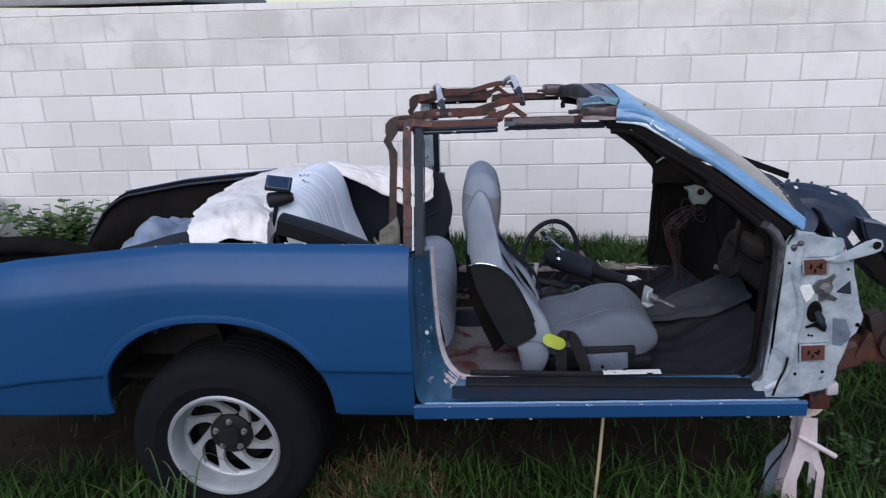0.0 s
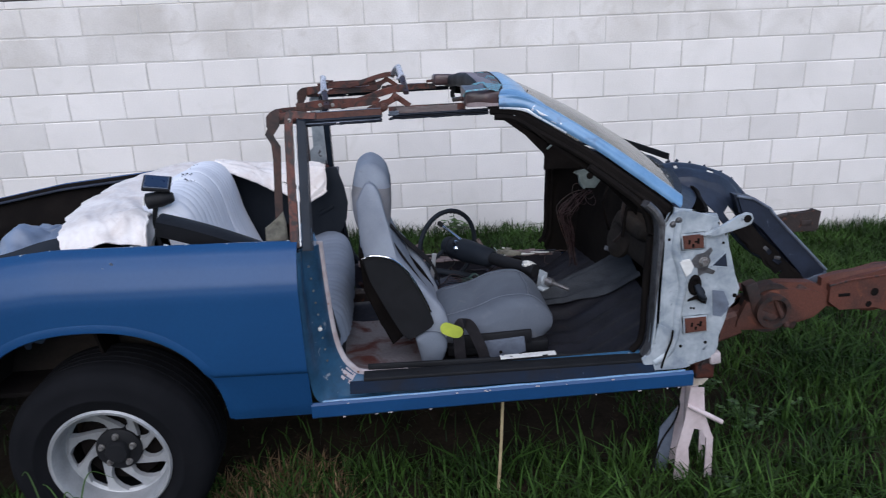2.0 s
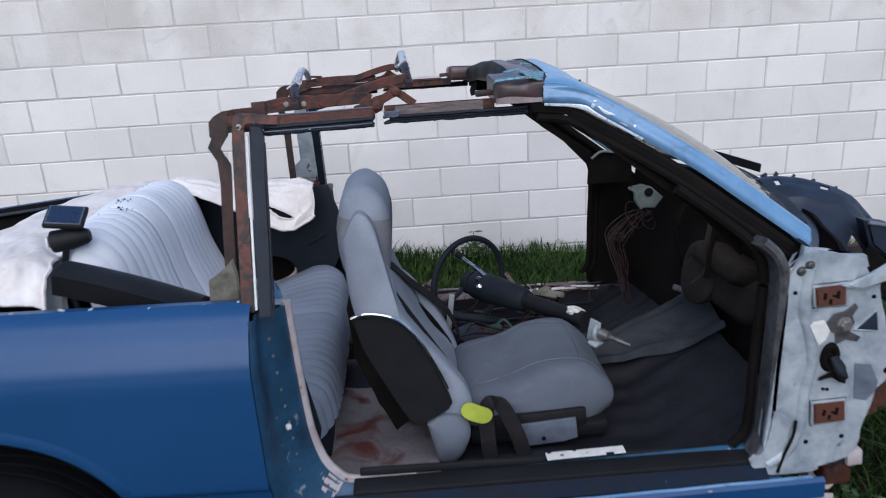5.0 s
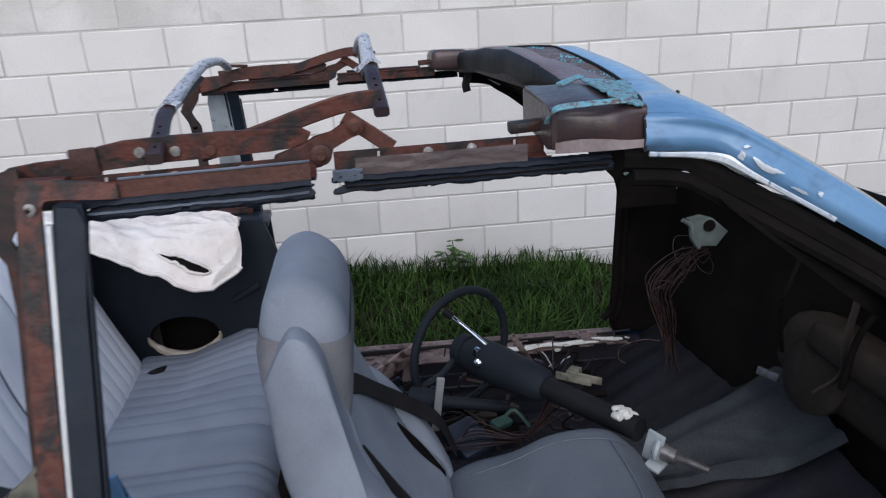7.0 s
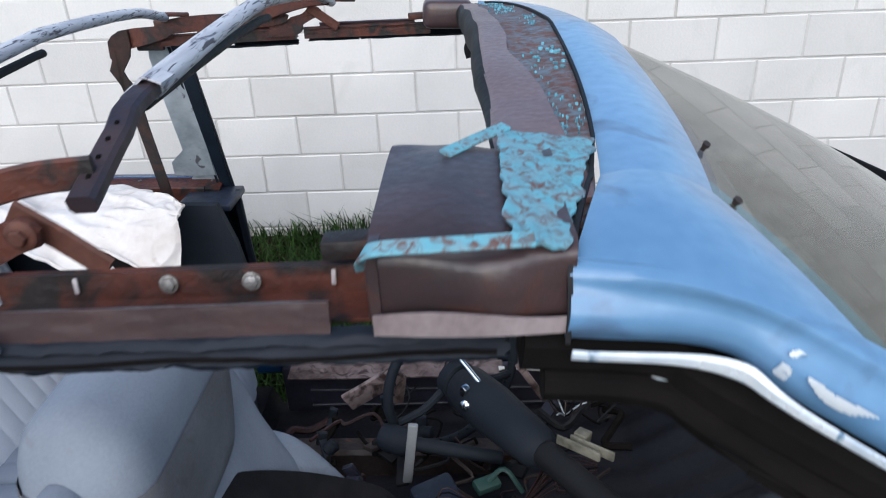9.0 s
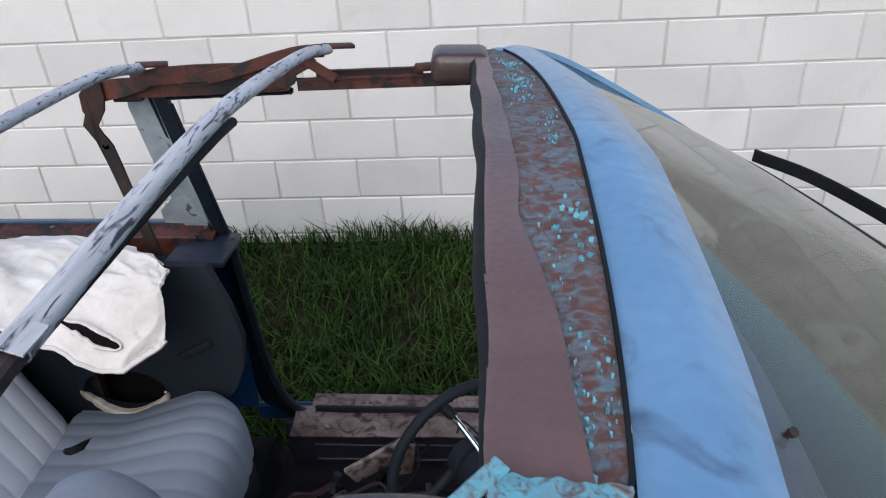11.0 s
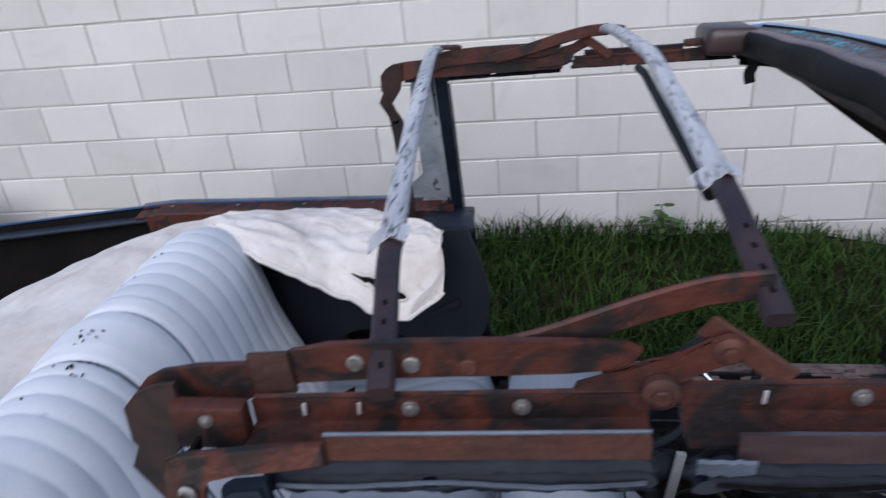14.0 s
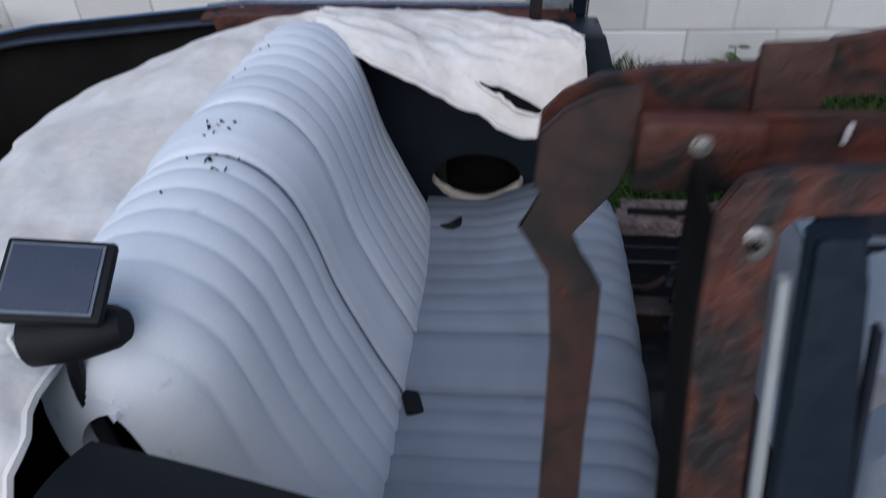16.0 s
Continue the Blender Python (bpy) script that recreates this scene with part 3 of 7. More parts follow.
sheet(bm, lambda u, v: V((0.16 + 0.50 * u, CY + 0.668 + 0.030 * v + 0.006 * math.sin(u * 19), 0.4475 + 0.005 * noise.noise(V((u * 9, v * 3, 1))))), 60, 8, 0.004, keep=lambda u, v: noise.noise(V((u * 9, v * 1.8, 7))) > -0.22)
part("bare_strip", bm, "white", car, "white bare strip on the far sill")
# tail panel, trunk floor and trunk sides
bm = B()
sheet(bm, lambda u, v: V((-2.70 - 0.03 * math.sin(math.pi * u), CY - 0.80 + 1.6 * u, 0.40 + 0.18 * v)), 20, 6, 0.01)
part("tail_panel", bm, "blue", car)
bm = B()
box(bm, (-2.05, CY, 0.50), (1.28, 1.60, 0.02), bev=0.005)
part("trunk_floor", bm, "black_and_shade", car, "dark trunk floor")
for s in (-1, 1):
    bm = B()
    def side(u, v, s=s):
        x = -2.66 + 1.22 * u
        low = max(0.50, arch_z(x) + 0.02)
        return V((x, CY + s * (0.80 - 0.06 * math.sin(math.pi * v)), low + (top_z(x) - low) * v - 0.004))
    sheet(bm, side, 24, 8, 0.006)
    part("trunk_side", bm, "black_and_shade", car, "black inner trunk side")
    bm = B()
    pts = [V((x, CY + s * 0.775, top_z(x) - 0.028)) for x in [-2.66 + 0.05 * k for k in range(25)]]
    sweep(bm, pts, rect(0.05, 0.012, 0.004))
    part("gutter", bm, "apron" if s > 0 else "blue_top", car, "trunk opening gutter")
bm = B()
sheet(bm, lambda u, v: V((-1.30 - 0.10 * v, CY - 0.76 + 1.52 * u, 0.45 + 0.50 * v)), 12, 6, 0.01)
part("seat_bulkhead", bm, "black_and_shade", car, "dark bulkhead behind the rear seat")
for s in (-1, 1):
    # belt ledge between the quarter top and the cabin
    bm = B()
    def ledge(u, v, s=s):
        x = -1.50 + 0.93 * u
        return V((x, CY + s * (0.825 - 0.075 * v), top_z(x) - 0.003 - 0.012 * v))
    sheet(bm, ledge, 20, 4, 0.006)
    part("belt_ledge", bm, "blue" if s < 0 else "rust", car, "bare belt ledge with trim clips")
    if s > 0:
        bm = B()
        sweep(bm, [V((x, CY + 0.826, top_z(x) + 0.002)) for x in [-1.50 + 0.05 * k for k in range(19)]], rect(0.010, 0.004, 0.001))
        part("belt_edge", bm, "brace_grey", car, "worn pale edge of the belt line")
    bm = B()
    pts = [V((x, CY + s * 0.752, top_z(x) - (0.060 if s < 0 else 0.060))) for x in [-1.46 + 0.05 * k for k in range(18)]]
    sweep(bm, pts, rect(0.012, 0.07 if s < 0 else 0.10, 0.003))
    part("belt_channel", bm, "trim" if s < 0 else "rust", car, "dark inner belt channel" if s < 0 else "rusty inner belt channel")
    bm = B()
    for k in range(5):
        box(bm, (-1.40 + 0.20 * k, CY + s * 0.80, top_z(-1.40 + 0.20 * k) - 0.006), (0.012, 0.006, 0.005), (0, 0, 20 * k), 0.002)
    pieces("trim_clip", bm, "zinc", car, "small bright trim clips")

# floor, hump, toe board and bulkhead
bm = B()
def floor_fn(u, v):
    x, y = -0.90 + 1.70 * u, CY - 0.765 + 1.53 * v
    z = 0.365 + 0.009 * math.sin(y * 60) * (1 if 0 < x < 0.75 else 0.3) + 0.13 * math.exp(-((y - CY) / 0.13) ** 2) * lerp(x, [(-0.5, 0.5), (0.3, 0.8), (0.8, 0.35)]) - 0.09 * max(0.0, min(1.0, (y - CY - 0.10) / 0.15))
    if x > 0.50:
        z += 0.60 * (x - 0.50)
    if x < -0.52:
        z += 0.06
    return V((x, y, z))
sheet(bm, floor_fn, 60, 60, 0.01)
part("floor_pan", bm, "floor_pan", car, "bare dark floor pan with ribs")
bm = B()
def rustfn(u, v):
    x, y = -0.52 + 0.34 * u, CY - 0.755 + 0.62 * v
    return floor_fn((x + 0.90) / 1.70, (y - CY + 0.765) / 1.53) + V((0, 0, 0.006 + 0.10 * max(0, 0.25 - u) ** 1.2))
sheet(bm, rustfn, 16, 20, 0.003)
part("rear_footwell", bm, "rusty_floor", car, "rust-patched pale rear footwell")
bm = B()
def padfn(u, v):
    x, y = 0.22 + 0.60 * u, CY + 0.15 - 0.05 * u - (0.25 + 0.06 * u) * v - 0.012 * math.sin(9 * u) * v
    p = floor_fn((x + 0.90) / 1.70, (y - CY + 0.765) / 1.53)
    return p + V((0, 0, 0.014 + 0.02 * noise.noise(V((x * 5, y * 5, 2))) + 0.020 * math.exp(-((v - 0.93) / 0.06) ** 2)))
sheet(bm, padfn, 20, 20, 0.008)
part("floor_pad", bm, "pad", car, "grey felt floor pad")
bm = B()
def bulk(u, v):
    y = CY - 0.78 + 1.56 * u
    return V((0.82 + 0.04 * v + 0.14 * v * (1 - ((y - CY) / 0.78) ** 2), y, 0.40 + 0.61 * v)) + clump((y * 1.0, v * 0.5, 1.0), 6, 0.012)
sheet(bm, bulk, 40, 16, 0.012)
bh = part("bulkhead", bm, "black_and_shade", car, "black bulkhead where the dashboard was, cabin shade in its colour")
bm = B()
plate(bm, [(0.60, 0.93), (0.605, 1.035), (0.65, 1.070), (0.79, 1.066), (0.80, 0.93)], 2.190, 2.200, bev=0.002)
part("end_panel", bm, "black_and_shade", bh, "black bulkhead end")
bm = B()
sweep(bm, spline([(0.615, 2.186, 1.045), (0.655, 2.180, 1.073), (0.72, 2.175, 1.068), (0.80, 2.16, 1.072)], 5), rect(0.016, 0.010, 0.003))
part("folded_edge", bm, "pale_green", bh, "pale green folded edge below the glass")
bm = B()
box(bm, (0.82, CY - 0.24, 0.745), (0.17, 0.46, 0.17), (0, 14, 4), 0.06, 4)
box(bm, (0.77, CY - 0.30, 0.83), (0.12, 0.28, 0.07), (0, 18, 4), 0.025, 3)
hb = part("heater_box", bm, "heater", car, "dull brown-black heater box under the bulkhead")
bm = B()
lathe(bm, [(0.085, 0), (0.085, 0.02), (0.06, 0.04), (0.03, 0.045)], Matrix.Translation((0.735, CY - 0.20, 0.745)) @ V((-0.9, -0.2, 0.3)).to_track_quat("Z", "Y").to_matrix().to_4x4(), 28)
part("blower_cover", bm, "heater", hb, "round dusty blower cover")
bm = B()
box(bm, (0.745, CY + 0.01, 0.628), (0.012, 0.06, 0.022), (0, 20, 24), 0.003)
part("bare_edge", bm, "steel_dark", hb, "bare bright bracket edge")
bm = B()
tube(bm, [(0.74, CY - 0.35, 1.0), (0.70, CY - 0.34, 0.92), (0.69, CY - 0.33, 0.80)], 0.007)
tube(bm, [(0.70, CY - 0.12, 1.0), (0.66, CY - 0.14, 0.90), (0.70, CY - 0.10, 0.76)], 0.006)
pieces("hanging_cable", bm, "black_and_shade", car, "loose black cables")

# hinge pillars, cowl and windscreen frame
PILLAR = {-1: [(0.665, 1.0), (0.704, 1.03), (0.708, 1.062), (0.735, 1.052), (0.773, 1.036), (0.862, 1.030), (0.872, 1.0), (0.860, 0.972), (0.905, 0.955), (0.921, 0.877), (0.935, 0.827), (0.968, 0.746),
               (0.963, 0.715), (0.938, 0.698), (0.938, 0.669), (0.911, 0.632), (0.912, 0.557), (0.893, 0.525), (0.897, 0.472), (0.846, 0.454), (0.775, 0.446), (0.66, 0.430), (0.645, 0.45), (0.66, 0.53)],
          1: [(0.665, 0.995), (0.66, 0.53), (0.645, 0.45), (0.66, 0.415), (0.84, 0.40), (0.855, 0.50), (0.915, 0.605), (0.90, 0.67), (0.95, 0.70), (0.955, 0.745), (0.92, 0.77), (0.915, 0.86), (0.89, 0.92), (0.79, 1.005)]}
for s in (-1, 1):
    bm = B()
    plate(bm, PILLAR[s], CY + s * 0.80, CY + s * 0.835, bev=0.010)
    hp = part("hinge_pillar", bm, "pillar" if s < 0 else "black_and_shade", car, "stripped pale grey hinge pillar" if s < 0 else "dark hinge pillar")
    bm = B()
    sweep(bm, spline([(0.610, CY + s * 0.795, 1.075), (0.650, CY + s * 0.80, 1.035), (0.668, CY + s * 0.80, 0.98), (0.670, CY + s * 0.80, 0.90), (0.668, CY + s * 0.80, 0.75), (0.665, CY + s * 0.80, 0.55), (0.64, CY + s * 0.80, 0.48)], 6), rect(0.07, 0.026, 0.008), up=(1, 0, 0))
    part("jamb_flange", bm, "steel_dark" if s < 0 else "black_and_shade", hp)
    bm = B()
    sweep(bm, spline([(0.42, CY + s * 0.752, 1.205), (0.53, CY + s * 0.758, 1.125), (0.610, CY + s * 0.765, 1.055), (0.643, CY + s * 0.765, 0.98), (0.644, CY + s * 0.765, 0.90), (0.640, CY + s * 0.765, 0.75), (0.635, CY + s * 0.765, 0.55), (0.60, CY + s * 0.765, 0.49)], 6), ring(0.013, 8))
    part("seal", bm, "black_and_shade", hp, "black rubber door seal")
    if s < 0:
        face = CY - 0.835
        # pressed pads behind the hinge plates, each with a slotted rusty plate
        for (a, b, c, d), tilt in ((((0.734, 0.962), (0.808, 0.966), (0.815, 0.914), (0.743, 0.913)), 0.0), (((0.765, 0.645), (0.844, 0.648), (0.851, 0.592), (0.772, 0.587)), 1.0)):
            mid = ((a[0] + c[0]) / 2, (a[1] + c[1]) / 2)
            bm = B()
            plate(bm, [(mid[0] + 1.22 * (q[0] - mid[0]), mid[1] + 1.28 * (q[1] - mid[1])) for q in (a, b, c, d)], face - 0.006, face + 0.002, bev=0.005)
            pad_part = part("hinge_pad", bm, "pillar", hp, "raised pressed hinge pad")
            bm = B()
            plate(bm, [a, b, c, d], face - 0.012, face - 0.004, bev=0.003)
            pl = part("hinge_plate", bm, "rust_bright", hp, "rusty slotted hinge plate")
            bm = B()
            for dx, dz, w, h in ((-0.016, 0.002, 0.008, 0.017), (-0.001, -0.012, 0.008, 0.013), (0.016, 0.004, 0.009, 0.020), (0.008, 0.002, 0.012, 0.006)):
                box(bm, (mid[0] + dx, face - 0.0122, mid[1] + dz), (w, 0.003, h), (0, 6 * tilt, 0), 0.001)
            pieces("slot", bm, "black_and_shade", pl)
        # swage line, sill gusset and eye bracket
        bm = B()
        sweep(bm, spline([(0.722, face, 1.01), (0.716, face, 0.91), (0.738, face, 0.84), (0.752, face, 0.76), (0.742, face, 0.68), (0.738, face, 0.58), (0.715, face, 0.51), (0.665, face, 0.47)], 8), [(p[0] * 1.5, p[1]) for p in ring(0.010, 10)], up=(0, 1, 0))
        part("swage", bm, "pillar", hp, "pressed swage down the pillar")
        bm = B()
        plate(bm, [(p.x, p.z) for p in spline([(0.668, 0, 0.63), (0.708, 0, 0.60), (0.712, 0, 0.53), (0.775, 0, 0.465), (0.80, 0, 0.446), (0.72, 0, 0.440), (0.645, 0, 0.448), (0.618, 0, 0.485), (0.645, 0, 0.505), (0.66, 0, 0.55)], 4)], face - 0.004, face + 0.012, bev=0.005)
        part("sill_gusset", bm, "pillar", hp, "curved pale gusset into the sill")
        bm = B()
        plate(bm, [(0.795, 0.965), (0.845, 0.952), (0.957, 0.986), (0.976, 0.996), (0.982, 1.013), (0.974, 1.032), (0.952, 1.038), (0.930, 1.028), (0.868, 0.992)], face - 0.020, face - 0.006, bev=0.006)
        arm = part("eye_bracket", bm, "pillar", hp, "pale bracket arm ending in an eye")
        bm = B()
        lathe(bm, [(0.0005, 0.001), (0.010, 0.001), (0.010, 0.0), (0.014, 0.0), (0.014, 0.003), (0.0005, 0.003)], Matrix.Translation((0.957, face - 0.0190, 1.016)) @ pose(0, 0, 0, 90), 16)
        part("eye_hole", bm, "black_and_shade", arm)
        # torn paint, sealant, triangular opening and shaded lower panel
        bm = B()
        plate(bm, [(0.726, 0.868), (0.768, 0.874), (0.784, 0.846), (0.776, 0.822), (0.758, 0.808), (0.748, 0.828)], face - 0.011, face + 0.001, bev=0.003)
        part("torn_patch", bm, "white", hp, "lifted white paint flap")
        bm = B()
        plate(bm, [(0.776, 0.866), (0.792, 0.888), (0.818, 0.893), (0.842, 0.912), (0.850, 0.902), (0.838, 0.880), (0.846, 0.862), (0.836, 0.838), (0.866, 0.822), (0.858, 0.810), (0.828, 0.818), (0.806, 0.806), (0.800, 0.836), (0.786, 0.842)], face - 0.004, face + 0.001)
        part("sealant", bm, "steel_dark", hp, "dark torn sealant round the bolt")
        bm = B()
        bolt(bm, V((0.820, face - 0.003, 0.860)), (0, -1, 0), 0.014, 0.014)
        part("pillar_bolt", bm, "zinc", hp, "bright bolt with a washer")
        for x, z in ((0.719, 1.018), (0.700, 1.005)):
            bm = B()
            bolt(bm, V((x, face, z)), (0, -1, 0), 0.009, 0.007)
            part("pillar_bolt", bm, "steel_dark", hp)
        bm = B()
        plate(bm, [(0.852, 0.843), (0.899, 0.886), (0.909, 0.835)], face - 0.0015, face + 0.001)
        part("opening", bm, "apron", hp, "dark triangular opening")
        bm = B()
        sweep(bm, [(0.850, face, 0.841), (0.899, face, 0.889), (0.911, face, 0.833), (0.850, face, 0.841)], rect(0.006, 0.006, 0.002), up=(0, 1, 0))
        part("opening_lip", bm, "pillar", hp, "folded lip of the opening")
        # blue-grey patch paints the shade of the recessed panel
        bm = B()
        plate(bm, [(0.862, 0.748), (0.905, 0.742), (0.930, 0.690), (0.926, 0.664), (0.905, 0.640), (0.872, 0.648)], face - 0.002, face + 0.001, bev=0.0008)
        part("scraped_panel", bm, "brace_grey", hp, "recessed panel with its shade put into blue-grey")
        # wiring grommet with its torn boot
        bm = B()
        gm = Matrix.Translation((0.795, face, 0.772)) @ Matrix.Diagonal((0.75, 1.0, 1.2, 1.0)) @ pose(0, 0, 0, 90)
        lathe(bm, [(0.012, 0.002), (0.018, 0.010), (0.026, 0.012), (0.032, 0.006), (0.033, 0.0)], gm, 22)
        gro = part("grommet", bm, "black_and_shade", hp, "black rubber wiring grommet")
        bm = B()
        sweep(bm, spline([(0.800, face - 0.008, 0.775), (0.808, face - 0.024, 0.755), (0.815, face - 0.028, 0.735), (0.826, face - 0.018, 0.722)], 5), rect(0.030, 0.022, 0.008), scale=[0.7, 0.8, 0.9, 1.0, 1.0, 1.05, 1.1, 1.1, 1.1, 1.0, 1.0, 0.9, 0.8, 0.8, 0.7, 0.6][:16])
        part("boot", bm, "trim", gro, "torn rubber boot")
        bm = B()
        plate(bm, [(0.806, 0.736), (0.842, 0.722), (0.838, 0.698), (0.822, 0.705), (0.800, 0.722), (0.770, 0.712), (0.772, 0.720)], face - 0.012, face - 0.004, bev=0.002)
        part("torn_tongue", bm, "black_and_shade", gro)
        bm = B()
        for x, z, r in ((0.947, 0.722, 0.008), (0.887, 0.926, 0.005), (0.760, 0.532, 0.006), (0.788, 0.683, 0.0045), (0.799, 0.681, 0.0045), (0.853, 0.541, 0.006), (0.735, 0.487, 0.005), (0.690, 0.950, 0.005)):
            lathe(bm, [(0.0003, 0.002), (r, 0.002), (r, 0)], Matrix.Translation((x, face - 0.0005, z)) @ pose(0, 0, 0, 90), 12)
        pieces("hole", bm, "black_and_shade", hp, "dark bolt holes")
        bm = B()
        tube(bm, [(0.725, face - 0.006, 0.60), (0.718, face - 0.012, 0.56), (0.700, face - 0.010, 0.50), (0.690, face - 0.008, 0.45)], 0.004, 6)
        pieces("loose_wire", bm, "black_and_shade", hp, "short black wire ends")
        bm = B()
        box(bm, (0.868, CY - 0.795, 0.430), (0.075, 0.06, 0.10), (0, 0, 0), 0.010, 3)
        box(bm, (0.835, CY - 0.805, 0.465), (0.05, 0.05, 0.05), (0, 20, 0), 0.010, 3)
        part("body_mount", bm, "rust", hp, "rusty body mount")
        bm = B()
        box(bm, (0.900, CY - 0.818, 0.468), (0.042, 0.036, 0.046), (0, -6, 0), 0.006)
        part("mount_block", bm, "primer", hp, "pale mount block")


def head_z(y):
    return 1.470 - 0.020 * abs((y - CY) / 0.66) ** 2.2


def end_drop(y, a, k, p):
    """How far a line of the header curves back towards its ends."""
    return a * (abs(y - 1.5) / k) ** p


def seam_x(y):
    return 0.1745 - end_drop(y, 0.0205, 0.51, 3.2)


def blue_x(y):
    return 0.2630 - end_drop(y, 0.023, 0.50, 3.6)


def pad_x(y):
    return lerp(y, [(0.93, 0.147), (0.99, 0.146), (1.03, 0.144), (1.09, 0.139), (1.20, 0.131), (1.27, 0.120), (1.34, 0.112), (1.65, 0.102), (2.2, 0.100)]) + 0.003 * noise.noise(V((y * 13, 0, 3)))


def glass_top(y):
    w = (y - CY) / 0.67
    return V((blue_x(y) - 0.004, y, head_z(y) - 0.026 + 0.006 * abs(w) ** 4))


def glass_low(y):
    w = (y - CY) / 0.74
    return V((0.745 + 0.17 * (1 - w * w), y, 1.075 - 0.02 * (1 - w * w)))


frame_part = part("windscreen_glass", sheet(B(), lambda u, v: glass_top(CY - 0.655 + 1.31 * u).lerp(glass_low(CY - 0.725 + 1.45 * u), v)
                                             + V((0.012, 0, 0.022)) * math.sin(math.pi * v), 30, 14, 0.005), "glass", car, "dusty windscreen glass reflecting the wall")
frame_part.visible_shadow = False
bm = B()
def head_fn(u, v):
    y = CY - 0.53 + 1.195 * u
    w = abs((y - CY) / 0.665)
    a = seam_x(y) + 0.003
    dent = 0.0016 * noise.noise(V((y * 5, v * 2, 6))) * math.sin(math.pi * v)
    return V((a + (blue_x(y) - a) * v, y, head_z(y) + 0.006 * math.sin(math.pi * v) - 0.022 * v * v * (1 - w ** 6) + dent))
sheet(bm, head_fn, 48, 8, 0.012)
hdr = part("header", bm, "blue_top", car, "faded blue windscreen header with scratches")
bm = B()
def chip_fn(u, v):
    y = CY - 0.60 + 1.26 * u
    return V((0.095 + (seam_x(y) - 0.001 - 0.095) * v, y, head_z(y) + 0.001 + 0.003 * noise.noise(V((y * 9, v * 3, 0)))))
sheet(bm, chip_fn, 60, 8, 0.008)
part("header_edge", bm, "chip", hdr, "rusty header edge with flaking turquoise paint")
bm = B()
seam = [V((seam_x(y) + 0.0005, y, head_z(y) + 0.003)) for y in [CY + 0.62 - 0.04 * k for k in range(28)]]
sweep(bm, seam + spline([(0.1505, 0.990, 1.462), (0.140, 0.950, 1.465), (0.129, 0.905, 1.463), (0.1215, 0.874, 1.456), (0.1205, 0.862, 1.43), (0.1195, 0.857, 1.412)], 5), rect(0.003, 0.005))
part("header_seam", bm, "black", hdr, "dark seam")
bm = B()
def roll_fn(u, v):
    y = CY - 0.57 + 1.24 * u
    edge = pad_x(y)
    back = lerp(y, [(0.95, 0.101), (1.08, 0.096), (1.27, 0.088), (1.55, 0.083), (2.2, 0.083)])
    if v < 0.45:
        x = edge + (back - edge) * (v / 0.45)
        z = head_z(y) + 0.006
    else:
        b = (v - 0.45) / 0.55 * math.pi
        x = back - 0.018 * math.sin(b) + 0.012 * (v - 0.45)
        z = head_z(y) + 0.006 - 0.029 * max(0.12, min(1.0, (y - 1.03) / 0.36)) * (1 - math.cos(b))
    return V((x, y, z)) + clump((x, y * 0.6, z), 14, 0.004)
sheet(bm, roll_fn, 60, 20, 0.005)
part("header_padding", bm, "vinyl_sheen", hdr, "brown vinyl padding over the header, sky sheen in its colour")
# dark sheet over the inner face paints the padding's shaded side
bm = B()
sheet(bm, lambda u, v: roll_fn(0.02 + 0.97 * u, 0.50 + 0.48 * v) + V((-0.0024, 0, -0.0014)), 60, 10, 0.002)
part("padding_underside", bm, "black", hdr, "black sheet carrying the shade on the padding's underside")
bm = B()
box(bm, (0.10, 1.72, 1.43), (0.04, 0.74, 0.03), bev=0.008)
part("header_core", bm, "dark_iron", hdr)

flakes, rf = B(), random.Random(5)
groups = [(rf.uniform(0.96, 2.0), rf.uniform(0.35, 0.92), rf.choice((0.4, 0.6, 0.8, 1.2))) for k in range(44)]
for k in range(330):
    gy, gv, size = rf.choice(groups)
    y, v = gy + rf.gauss(0, 0.014), max(0.2, min(0.97, gv + rf.gauss(0, 0.07)))
    c = chip_fn((y - CY + 0.60) / 1.26, v) + V((0, 0, 0.0015))
    r, n = rf.uniform(0.0012, 0.0030) * size, rf.randint(7, 12)
    turn = rf.uniform(0, 3)
    top = [flakes.verts.new(c + V((0.8 * r * rf.uniform(0.4, 1.3) * math.cos(math.tau * i / n + turn), 1.4 * r * rf.uniform(0.4, 1.3) * math.sin(math.tau * i / n + turn), 0.0006))) for i in range(n)]
    low = [flakes.verts.new(p.co - V((0, 0, 0.004))) for p in top]
    flakes.faces.new(top)
    for i in range(n):
        flakes.faces.new((top[i], low[i], low[(i + 1) % n], top[(i + 1) % n]))
fl = part("flaking_paint", flakes, "turq_fleck", hdr, "bright turquoise paint flakes", 0)
fl["kind"] = "stuff"
bm = B()
CORNER = spline([(0.1235, 0.876, 1.457), (0.150, 0.870, 1.457), (0.195, 0.866, 1.450), (0.240, 0.860, 1.434), (0.285, 0.856, 1.412)], 6)
def corner(u, v):
    n = len(CORNER) - 1
    i = min(n - 1, int(v * n))
    b = CORNER[i].lerp(CORNER[i + 1], v * n - i)
    a = head_fn(0.004, v) + V((0, 0, 0.0015))
    return a.lerp(b, u) + V((0, -0.004, 0.006)) * math.sin(math.pi * u) * (1 - 0.4 * v)
sheet(bm, corner, 14, 24, 0.006)
part("header_corner", bm, "blue_top", hdr, "faded blue corner of the windscreen frame")

